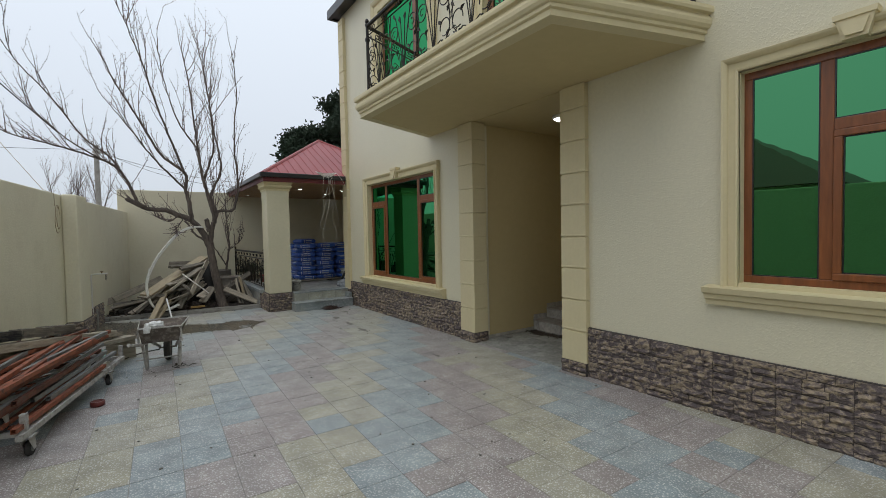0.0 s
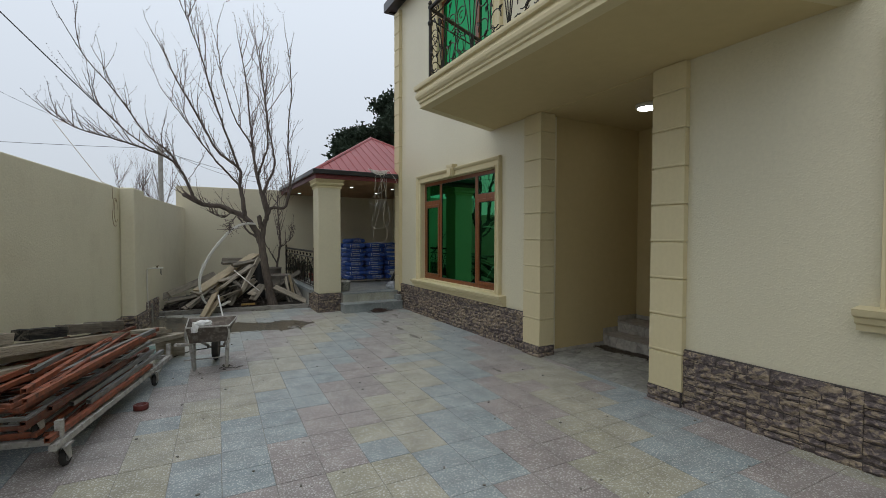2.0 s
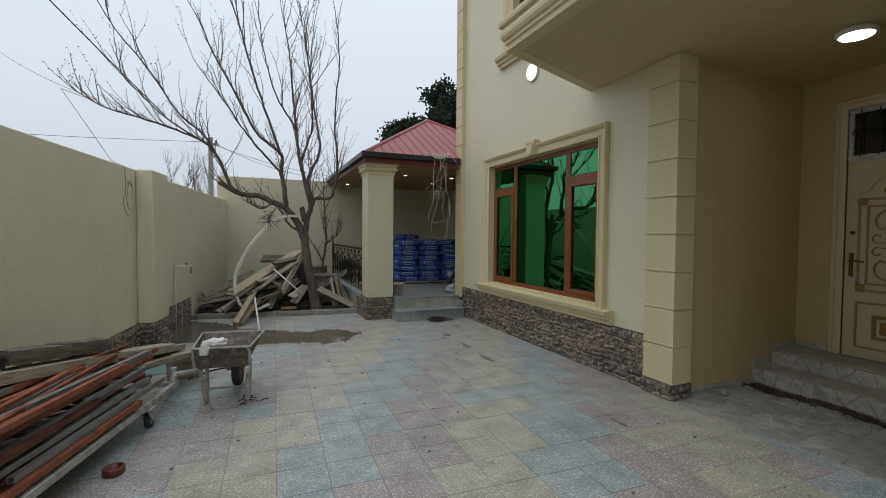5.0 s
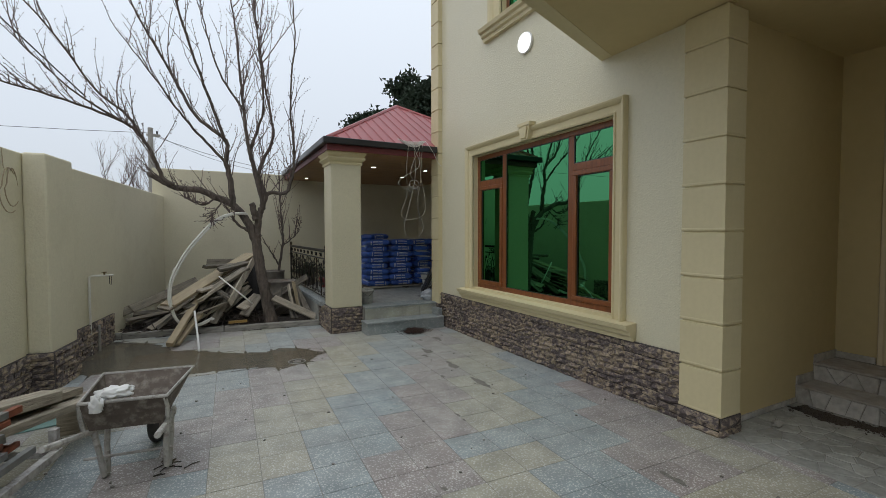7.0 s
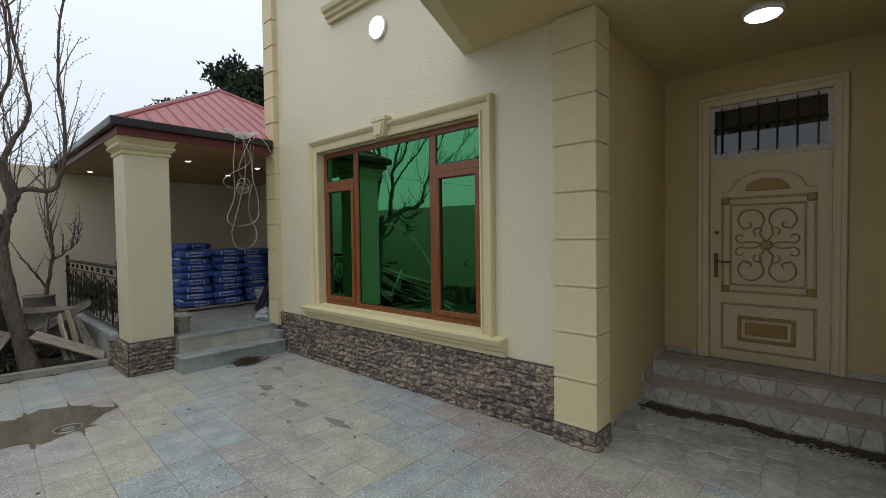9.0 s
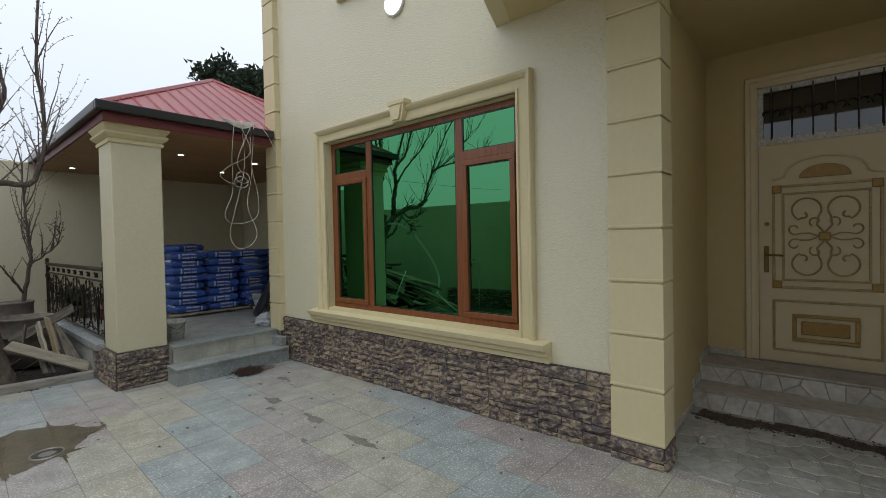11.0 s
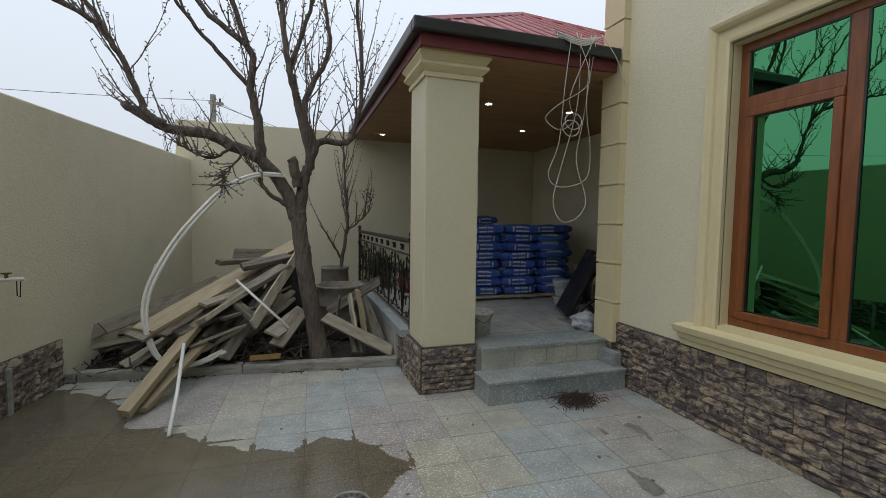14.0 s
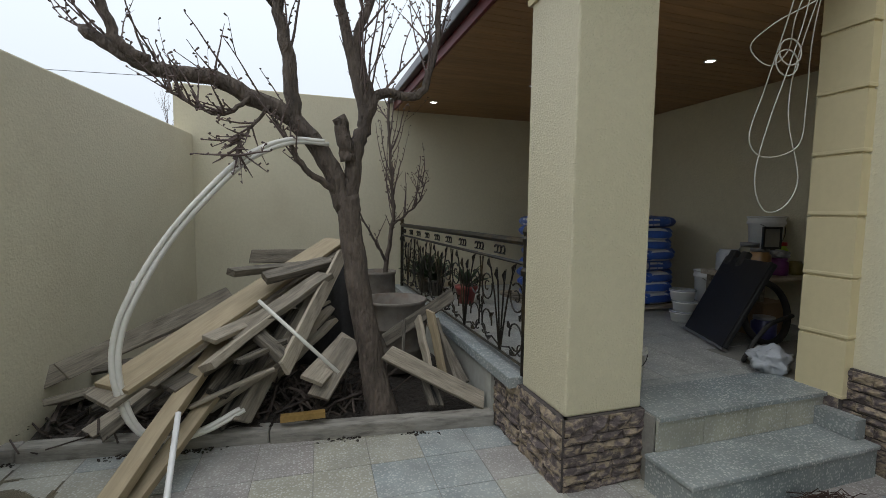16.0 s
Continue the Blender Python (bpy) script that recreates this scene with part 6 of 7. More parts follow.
def pot_plant(at, r, m, n, s, label):
    p = thing("pot_plant", label, "plant", "pot plants on the porch", at=at)
    bm = bmesh.new()
    lathe(bm, [(r * .7, 0), (r, .16), (r * 1.1, .165), (r * 1.1, .2), (r * .9, .2), (0.005, .18)], sides=18)
    part("pot", bm, m, p, smooth=True)
    bm = bmesh.new()
    for i in range(n):
        a, e = tr.uniform(0, 6.28), tr.uniform(.3, 1.4)
        d = Vector((math.cos(a) * math.cos(e), math.sin(a) * math.cos(e), math.sin(e)))
        L = tr.uniform(.5, 1.0) * s
        sd = d.cross(Vector((0, 0, 1))).normalized()
        b0 = Vector((0, 0, .18))
        mid, tip = b0 + d * L * .6, b0 + d * L + Vector((0, 0, -.12 * L))
        vs = [bm.verts.new(q) for q in (b0, mid - sd * .03 * s / .3, tip, mid + sd * .03 * s / .3)]
        bm.faces.new(vs)
    tagged(part("leaves", bm, M_leaf, p), "", "", "", "stuff")


pot_plant((2.35, 12.9, FZ + .006), .11, M_tub, 46, .42, "dark green pot plant behind the railing")
pot_plant((2.55, 12.35, FZ + .006), .12, M_terra, 30, .35, "green plant in a red pot on the porch")
pot_plant((2.3, 13.2, FZ + .006), .10, M_tub, 40, .5, "tall dark green pot plant by the back wall")

# ---------------------------------------------------------------- wheelbarrow
M_barrow = mat("cement_caked_steel", (0.11, 0.088, 0.07), 0.8, metal=0.1, spread=0.4, grain=16, stain=7, bump=0.5, bumpscale=25, dark=(0.30, 0.275, 0.24), darkamount=0.55)
M_tube = mat("cement_caked_tube", (0.40, 0.385, 0.355), 0.75, spread=0.35, grain=20, stain=9, bump=0.4, dark=(0.12, 0.09, 0.07), darkamount=0.6)
M_rubber = mat("rubber", (0.03, 0.028, 0.026), 0.8, spread=0.3, dark=(0.12, 0.11, 0.1), darkamount=0.4)
wb = thing("wheelbarrow", "cement-caked wheelbarrow standing on the paving", "wheelbarrow", at=(-0.015, 6.275, 0.0), rz=-9)
wb.scale = (.93, .93, .95)
bm = bmesh.new()
tops = [(-.225, -.28, .58), (.245, -.28, .58), (.29, .29, .60), (-.29, .29, .60)]
bots = [(-.20, -.21, .385), (.205, -.21, .385), (.19, .12, .40), (-.19, .12, .40)]
def quad_shell(bm, tops, bots, t):
    """An open tray with thickness."""
    ctr = Vector((0, 0, .75))
    o = [bm.verts.new(p) for p in tops] + [bm.verts.new(p) for p in bots]
    i = [bm.verts.new(Vector(p) + (Vector((0, 0, p[2])) - Vector(p)).normalized() * t) for p in tops] + [bm.verts.new(Vector(p) + (Vector((0, 0, p[2])) - Vector(p)).normalized() * t + Vector((0, 0, t))) for p in bots]
    for k in range(4):
        l = (k + 1) % 4
        bm.faces.new((o[k], o[l], o[4 + l], o[4 + k]))
        bm.faces.new((i[k], i[4 + k], i[4 + l], i[l]))
        bm.faces.new((o[k], i[k], i[l], o[l]))
    bm.faces.new(o[4:])
    bm.faces.new(i[4:][::-1])
quad_shell(bm, tops, bots, .006)
part("tray", bm, M_barrow, wb, "rusty cement-caked tray")
bm = bmesh.new()
tube(bm, tops, .011, 6, True)
part("rim", bm, M_tube, wb)
for s in (-1, 1):
    bm = bmesh.new()
    tube(bm, [(s * .10, .50, .19), (s * .17, .2, .33), (s * .21, -.15, .36), (s * .24, -.38, .41), (s * .27, -.60, .46)], .019, 8)
    part("handle", bm, M_tube, wb)
    bm = bmesh.new()
    tube(bm, [(s * .21, -.13, .37), (s * .19, -.10, .2), (s * .18, -.06, .03), (s * .18, .0, .02), (s * .19, .03, .2), (s * .19, .05, .35)], .019, 8)
    part("leg", bm, M_tube, wb)
    bm = bmesh.new()
    tube(bm, [(s * .23, -.2, .37), (s * .235, -.24, .50), (s * .225, -.265, .57)], .014, 6)
    part("stay", bm, M_tube, wb)
bm = bmesh.new()
tube(bm, [(-.29, -.06, .15), (.22, -.06, .16)], .009, 6)
part("leg_brace", bm, M_tube, wb)
wh = thing("wheel")
wh.parent = wb
bm = bmesh.new()
tube(bm, [(0, .47 + .135 * math.cos(t), .175 + .135 * math.sin(t)) for t in [i * 2 * math.pi / 24 for i in range(24)]], .04, 10, True)
part("tyre", bm, M_rubber, wh, smooth=True)
bm = bmesh.new()
cyl(bm, (-.03, .47, .175), (.03, .47, .175), .10, sides=20)
cyl(bm, (-.11, .47, .175), (.11, .47, .175), .012, sides=8)
part("rim", bm, M_barrow, wh)
crumple((-0.10, 6.08, 0.55), .09, .05, .05, M_white, "white rag lying over the rim of the wheelbarrow", 21, "rag", "rag")
crumple((-0.175, 6.015, 0.50), .035, .025, .07, M_white, "white rag end hanging over the barrow", 23, "rag", "rag")
bm = bmesh.new()
for i in range(9):
    x, y = tr.uniform(.08, .28), tr.uniform(6.12, 6.3)
    tube(bm, [(x, y, .015), (x + tr.uniform(-.06, .06), y + tr.uniform(-.04, .04), .03), (x + tr.uniform(-.1, .1), y + tr.uniform(-.06, .06), .016)], .004, 5)
tagged(part("wire_scraps", bm, M_iron), "scraps of black wire under the wheelbarrow", "scrap", "", "stuff")

# ---------------------------------------------------------------- trolley with scaffold frames
M_orange = mat("orange_primer_steel", (0.19, 0.056, 0.026), 0.65, spread=0.5, grain=18, stain=7, rand=0.9, dark=(0.075, 0.045, 0.035), darkamount=0.9)
M_galv = mat("galvanised_tube", (0.25, 0.25, 0.24), 0.5, metal=0.4, spread=0.3, grain=12, stain=5, rand=0.5, dark=(0.14, 0.11, 0.09), darkamount=0.5)
tro = thing("trolley", "low steel trolley on castors loaded with scaffold tubes", "trolley", at=(-0.93, 4.23, 0.0), rz=-14.0)
# own axes: y along the long side, x to the house; long side near x = 0
RL, RW = 2.18, 0.72
for x in (-.025, -RW):
    part("side_rail", boxes((x - .02, x + .025, -.1, RL, .17, .215)), M_tube, tro, bevel=0.004)
for y in (0.0, .7, 1.4, RL - .04):
    part("cross_rail", boxes((-RW, -.04, y, y + .04, .172, .212)), M_tube, tro, bevel=0.004)
for y in (-.02, RL - .05):
    part("corner_post", boxes((-.05, -.01, y, y + .04, .215, .34)), M_tube, tro)


def castor(parent, x, y, top=.17, side=0):
    c = thing("castor", "", "")
    c.parent = parent
    part("plate", boxes((x - .05, x + .05, y - .05, y + .05, top - .012, top)), M_tube, c)
    for s in (-1, 1):
        bm = bmesh.new()
        vs = [bm.verts.new((x + s * .028, y + a, z)) for a, z in ((-.045, top - .012), (.045, top - .012), (.06, .055), (.03, .05))]
        ws = [bm.verts.new(v.co + Vector((s * .004, 0, 0))) for v in vs]
        bm.faces.new(vs)
        bm.faces.new(ws)
        for k in range(4):
            bm.faces.new((vs[k], vs[(k + 1) % 4], ws[(k + 1) % 4], ws[k]))
        part("fork", bm, M_tube, c)
    bm = bmesh.new()
    tube(bm, [(x, y + .045 + .042 * math.cos(t), .064 + .042 * math.sin(t)) for t in [i * 2 * math.pi / 18 for i in range(18)]], .021, 8, True)
    part("tyre", bm, M_rubber, c, smooth=True)
    bm = bmesh.new()
    cyl(bm, (x - .018, y + .045, .064), (x + .018, y + .045, .064), .034, sides=14)
    part("hub", bm, M_galv, c)
    return c


for x, y in ((-.03, .02), (-.03, 1.68), (-RW, .02), (-RW, 1.68)):
    castor(tro, x, y)
trm = tro.matrix_world.copy()
orr = random.Random(17)


def bar(p0, p1, w, m, label, square=True, name="scaffold_tube"):
    bm = bmesh.new()
    a, b = trm @ Vector(p0), trm @ Vector(p1)
    if square:
        d = b - a
        L = d.length
        # hollow square tube
        t = .004
        rings = []
        for x in (0, L):
            rings.append(([bm.verts.new((x, q * w / 2, r * w / 2)) for q, r in ((-1, -1), (1, -1), (1, 1), (-1, 1))], [bm.verts.new((x, q * (w / 2 - t), r * (w / 2 - t))) for q, r in ((-1, -1), (1, -1), (1, 1), (-1, 1))]))
        for k in range(4):
            l = (k + 1) % 4
            bm.faces.new((rings[0][0][k], rings[0][0][l], rings[1][0][l], rings[1][0][k]))
            bm.faces.new((rings[0][1][k], rings[1][1][k], rings[1][1][l], rings[0][1][l]))
            for e in (0, 1):
                bm.faces.new((rings[e][0][k], rings[e][1][k], rings[e][1][l], rings[e][0][l]))
        x = d.normalized()
        z = (Vector((0, 0, 1)) - x * x.z).normalized()
        mm = Matrix((x, z.cross(x), z)).transposed().to_4x4()
        o = part(name, bm, m)
        o.matrix_world = Matrix.Translation(a) @ mm
    else:
        tube(bm, [a, b], w / 2, 10)
        o = part(name, bm, m, None, smooth=True)
    return tagged(o, label, "tube", "scaffold tubes on the trolley")


def scaffold_frame(x, y, z, turn, length, width, m, label):
    """A welded ladder frame lying flat: two long tubes, cross tubes and two short braces."""
    f = thing("scaffold_section", label, "scaffold", "scaffold frames stacked on the trolley")
    f.matrix_world = trm @ pose(x, y, z, orr.uniform(-.8, .8), orr.uniform(-.8, .8), turn)
    h = .015
    for sx in (0, width):
        bm = boxes((sx - h, sx + h, 0, length, -h, h))
        part("long_tube", bm, m, f, bevel=.003)
    n = orr.choice((3, 4))
    for k in range(n):
        y_ = .04 + (length - .08) * k / (n - 1) + orr.uniform(-.06, .06) * (0 < k < n - 1)
        part("cross_tube", boxes((h, width - h, y_ - .012, y_ + .012, -.012, .012)), m, f, bevel=.003)
    for q in (0.1, .55):
        bm = bmesh.new()
        tube(bm, [(h, length * q, 0), (width - h, length * (q + .3), 0)], .009, 6)
        part("brace", bm, M_galv if orr.random() < .4 else m, f)
    return f


z = .232
for layer in range(9):
    m = M_orange if layer not in (2, 5) else M_galv
    scaffold_frame(-RW + .03 + orr.uniform(-.07, .05) - .01 * layer, -.18 + orr.uniform(-.12, .22), z, orr.uniform(-5, 5), orr.uniform(1.95, 2.3), orr.uniform(.52, .64), m,
                   "rusty orange welded scaffold frame lying flat" if m is M_orange else "grey steel scaffold frame lying flat")
    z += .037
for i in range(16):
    om = orr.random() < .6
    x = -RW + .02 + orr.uniform(0, .62)
    y0 = orr.uniform(-.3, .35)
    zt = z + .004 + .034 * (i // 8) - .30 * max(0.0, x + .22)
    L = orr.uniform(1.1, 1.9)
    dx = orr.uniform(-.22, .22)
    x1 = max(-RW - .05, min(-.06, x + dx))
    bar((x, y0, zt), (x1, min(y0 + L, RL - .02), zt + orr.uniform(-.01, .01)), orr.choice((.025, .03, .035)), M_orange if om else M_galv,
        "loose orange square tube on the load" if om else "loose grey steel tube on the load")
for x, y0, y1, z0, c in ((-.06, .45, 1.95, .30, M_galv), (-.10, .3, 1.8, .345, M_galv), (-.04, -.12, 1.55, .255, M_orange), (-.12, -.2, 1.2, .40, M_orange), (-.08, .0, .75, .42, M_orange)):
    bar((x, y0, z0), (x + .03, y1, z0 + .01), .035, c, "orange square tube along the edge of the load" if c is M_orange else "grey steel tube along the edge of the load")
tw = thing("spare_castor", "loose castor frame lying among the tubes", "castor")
c = castor(tw, 0, 0)
tw.matrix_world = trm @ pose(-.13, 1.62, .20, 0, 0, 0)
tw = thing("spare_castor", "loose castor frame lying among the tubes", "castor")
c = castor(tw, 0, 0)
tw.matrix_world = trm @ pose(-.16, -.02, .215, 0, 0, 0)

# planks stacked behind the trolley
def yplank(p0, p1, w, t, roll, label):
    return tagged(board(p0, p1, w, t, roll, False, label, name="plank"), label, "plank", "planks behind the trolley")


o = boxes((-.62, -.30, 7.10, 7.22, 0.0, .27))
tagged(part("bearer_block", o, M_wood_old, None, bevel=0.006), "timber block under the ends of the planks", "block")
o = boxes((-1.66, -1.36, 4.30, 4.42, 0.0, .56), (-1.68, -1.34, 4.26, 4.46, .56, .62))
tagged(part("trestle", o, M_wood_old, None, bevel=0.006), "rough timber trestle holding up the planks", "trestle")
PA, PB = Vector((-1.50, 4.30, .66)), Vector((-0.34, 7.18, .27))


def along(t, dx=0.0, dz=0.0):
    p = PA.lerp(PB, t)
    return (p.x + dx, p.y - dx * .4, p.z + dz)


yplank(along(0), along(1.0), .20, .05, 0, "long weathered formwork plank")
yplank(along(0, -.08, .075), along(.93, -.08, .07), .16, .05, 0, "long weathered formwork plank on the stack")
yplank(along(0, -.02, .15), along(.84, -.02, .10), .16, .07, 0, "tapering beam lying on the planks")
for t in (.02, .2, .34, .46):
    yplank(along(t, -.05, .235), along(t + .13, -.05, .225), .14, .085, 0, "short timber offcut on the plank stack")

# small things on the paving
tape = thing("tape_roll", "red roll of adhesive tape on the paving", "tape", at=(-0.60, 5.215, 0.006))
bm = bmesh.new()
lathe(bm, [(.055, 0), (.06, .004), (.06, .042), (.055, .046), (.042, .046), (.042, 0)], sides=28)
part("roll", bm, mat("red_tape", (0.12, 0.025, 0.02), 0.4, spread=0.3), tape, smooth=True)
o = bmesh.new()
box(o, -1.0, -.45, 7.35, 7.85, .008, .016, None)
bmesh.ops.transform(o, matrix=pose(-.72, 7.6, 0, 0, 0, 12) @ pose(.72, -7.6, 0), verts=o.verts)
tagged(part("glass_sheet", o, mat("turquoise_sheet", (0.20, 0.32, 0.30), 0.15, spread=0.1), None), "pale turquoise glass sheet lying on the paving", "sheet")
o = bmesh.new()
tube(o, curve_pts([(-.42, 7.05, .012), (-.35, 7.15, .012), (-.2, 7.3, .012), (-.02, 7.36, .012)], 5), .008, 6)
tagged(part("rod", o, M_iron), "dark rod lying on the paving", "rod")
dr = thing("drain", "round metal floor drain in the wet paving", "drain", at=(1.29, 8.27, 0.006), kind="structure")
bm = bmesh.new()
tube(bm, [(.094 * math.cos(t), .094 * math.sin(t), .003) for t in [i * 2 * math.pi / 32 for i in range(32)]], .007, 6, True)
part("ring", bm, M_chrome, dr)
bm = bmesh.new()
lathe(bm, [(.089, 0), (.089, .003), (.005, .004)], sides=28)
part("plate", bm, M_chrome, dr)
for i in range(14):
    a_ = i * 2 * math.pi / 14
    part("slot", boxes((-.011, .011, -.007, .007, .0035, .0052)), M_black, dr).matrix_basis = Matrix.Rotation(a_, 4, 'Z') @ Matrix.Translation((.072, 0, 0))


def joint_gap(x, y):
    """Distance to the nearest joint between the paving tiles."""
    a, b, t = x - 0.985, y - 6.06, radians(-2.0)
    u, v = (a * math.cos(t) + b * math.sin(t)) / 0.305, (b * math.cos(t) - a * math.sin(t)) / 0.305
    return min(abs(u - round(u)), abs(v - round(v))) * 0.305


def blotch(name, pts, z, m, label, category, rough=.05, cell=0.02, creep=0.0):
    """A thin spill with a ragged edge, laid as small cells."""
    xs, ys = [p[0] for p in pts], [p[1] for p in pts]
    k = len(pts)

    def depth(x, y):
        inside, best = False, 9.0
        for i in range(k):
            (x0, y0), (x1, y1) = pts[i], pts[(i + 1) % k]
            if (y0 > y) != (y1 > y) and x < (x1 - x0) * (y - y0) / (y1 - y0) + x0:
                inside = not inside
            t = max(0, min(1, ((x - x0) * (x1 - x0) + (y - y0) * (y1 - y0)) / max(1e-9, (x1 - x0) ** 2 + (y1 - y0) ** 2)))
            best = min(best, math.hypot(x - x0 - t * (x1 - x0), y - y0 - t * (y1 - y0)))
        return best if inside else -best

    bm = bmesh.new()
    verts = {}

    def vert(i, j):
        if (i, j) not in verts:
            verts[i, j] = bm.verts.new((i * cell, j * cell, z))
        return verts[i, j]

    for i in range(int((min(xs) - .2) / cell) - 1, int((max(xs) + .2) / cell) + 1):
        for j in range(int((min(ys) - .2) / cell) - 1, int((max(ys) + .2) / cell) + 1):
            x, y = (i + .5) * cell, (j + .5) * cell
            e = noise.noise((x * 3.1, y * 3.1, 0)) * rough * 1.8 + noise.noise((x * 13, y * 13, 4)) * rough
            if creep and abs(depth(x, y)) < .3:
                e += creep * max(0.0, 1 - joint_gap(x, y) / .022) * (1 + noise.noise((x * 4, y * 4, 9)))
            if depth(x, y) + e > 0:
                bm.faces.new((vert(i, j), vert(i + 1, j), vert(i + 1, j + 1), vert(i, j + 1)))
    if not bm.faces:
        bm.free()
        return None
    o = part(name, bm, m)
    return tagged(o, label, category, "", "stuff" if category == "stain" else "structure")


M_wet = mat("wet_mud", (0.125, 0.097, 0.056), 0.14, spread=0.35, grain=9, stain=2.2, bump=0.15, bumpscale=18, bumpdist=0.004)
M_wet.node_tree.nodes["Principled BSDF"].inputs["Alpha"].default_value = 0.66
blotch("water", [(-1.06, 8.95), (-0.4, 8.62), (0.25, 8.34), (0.75, 8.26), (1.12, 8.10), (1.45, 8.18), (1.64, 8.55), (1.42, 8.82), (1.22, 8.98), (1.02, 8.84), (0.72, 8.98), (0.45, 9.16), (0.2, 9.42), (-.05, 9.5), (-.2, 9.95), (-.55, 10.2), (-.75, 10.45), (-.98, 10.45)], 0.0095, M_wet, "muddy puddle of water round the drain", "water", .04, .0125, .11)
M_tar = mat("dark_grime", (0.17, 0.16, 0.14), 0.8, spread=0.4)
sr_ = random.Random(31)
for (x, y, L, w) in ((2.83, 8.07, .5, .05), (2.83, 7.33, .42, .05), (2.72, 7.75, .16, .05), (2.80, 6.6, .6, .016), (2.78, 5.6, .7, .013), (3.0, 8.55, .2, .05), (2.55, 7.0, .15, .06), (2.4, 8.3, .12, .05), (3.25, 8.45, .3, .04), (2.2, 6.0, .25, .02), (1.6, 5.1, .25, .03), (2.9, 4.6, .5, .02)):
    w *= .6
    L *= .8
    blotch("stain", [(x - w, y - L / 2), (x + w * .7, y - L / 3), (x + w, y + L / 3), (x - w * .3, y + L / 2)], 0.0098, M_tar, "dark grimy smear on the tiles", "stain", .03, .008)
bm = bmesh.new()
for i in range(260):
    a, r = tr.uniform(0, 6.28), abs(tr.gauss(0, .075))
    x, y = 3.12 + r * 1.5 * math.cos(a), 9.0 + r * .8 * math.sin(a)
    L = tr.uniform(.04, .13)
    b = tr.uniform(0, 6.28)
    z = .012 + tr.uniform(0, .075) * max(0.0, 1 - r * 5)
    tube(bm, [(x, y, z), (x + L * .5 * math.cos(b), y + L * .5 * math.sin(b), z + tr.uniform(0, .03)), (x + L * math.cos(b), y + L * math.sin(b), max(.012, z - .02))], .0025, 4)
tagged(part("brush_heap", bm, mat("dry_brush", (0.055, 0.03, 0.022), 0.9, spread=0.4)), "small heap of dark dry brush at the foot of the steps", "brush", "", "stuff")
bm = bmesh.new()
for i in range(650):
    y = tr.uniform(3.25, 4.82)
    x = 4.84 + .06 * tr.gauss(0, 1) + .03 * math.sin(y * 5)
    box(bm, 0, tr.uniform(.005, .026), 0, tr.uniform(.003, .012), 0, tr.uniform(.002, .007), pose(min(x, 4.97), y, .0145, tr.uniform(-20, 20), tr.uniform(-20, 20), tr.uniform(0, 180)))
M_sweep = mat("dark_earth", (0.06, 0.047, 0.036), 0.95, spread=0.5, grain=60)
blotch("stain", [(4.74, 3.3), (4.95, 3.25), (4.95, 4.1), (4.97, 4.8), (4.78, 4.84), (4.70, 4.6), (4.80, 4.35), (4.84, 4.05), (4.76, 3.8), (4.82, 3.5)], 0.0155, M_sweep, "dark earth swept up against the entrance step", "stain", .05, .01)
tagged(part("sweepings", bm, mat("dark_sweepings", (0.045, 0.032, 0.024), 0.95, spread=0.5)), "dark sweepings of earth before the entrance steps", "dirt", "", "stuff")
crumple((4.28, 4.70, .012), .05, .03, .035, M_concrete, "small lump of mortar before the steps", 41, "mortar_lump", "lump")
bm = bmesh.new()
for i in range(150):
    x, y = tr.uniform(-.9, 3.6), tr.uniform(2.0, 9.2)
    s = tr.uniform(.004, .014)
    box(bm, 0, s * 1.6, 0, s, 0, s * .6, pose(x, y, .008, 0, 0, tr.uniform(0, 180)))
tagged(part("grit", bm, M_tar), "grit and small stones scattered on the tiles", "grit", "", "stuff")

# ---------------------------------------------------------------- beyond the walls
def pine(at, h, r, seed, label):
    q = random.Random(seed)
    p = thing("pine_tree", label, "tree", "pines beyond the porch", at=at)
    bm = bmesh.new()
    tube(bm, [(0, 0, 0), (.1, 0, h * .5), (0.05, .1, h * .95)], [.28, .2, .05], 10)
    part("trunk", bm, M_bark, p, smooth=True)
    br = bmesh.new()
    crown = bmesh.new()
    for i in range(95):
        z = h * q.uniform(.40, 1.0)
        rr = r * (1.15 - .75 * max(0, (z / h - .55)) / .45) * q.uniform(.35, 1.0)
        a = q.uniform(0, 6.28)
        c = Vector((rr * math.cos(a), rr * math.sin(a), z))
        tube(br, [(0, 0, z - .5), c * .6 + Vector((0, 0, z * .4 - .2)), c], [.06, .04, .015], 5)
        for k in range(150):
            d = Vector((q.gauss(0, 1), q.gauss(0, 1), q.gauss(0, .7)))
            o = c + d * .26
            n = Vector((q.gauss(0, 1), q.gauss(0, 1), q.uniform(.2, 1.2))).normalized()
            L = q.uniform(.14, .30)
            sd = n.orthogonal().normalized()
            for w in range(2):
                sd2 = (Matrix.Rotation(w * 1.57, 3, n) @ sd) * L * .26
                vs = [crown.verts.new(v) for v in (o - sd2, o + n * L * .55 - sd2 * .6, o + n * L, o + n * L * .5 + sd2 * .6, o + sd2)]
                crown.faces.new(vs)
    part("branches", br, M_bark, p)
    tagged(part("needles", crown, M_pine, p), "", "", "", "stuff")
    return p


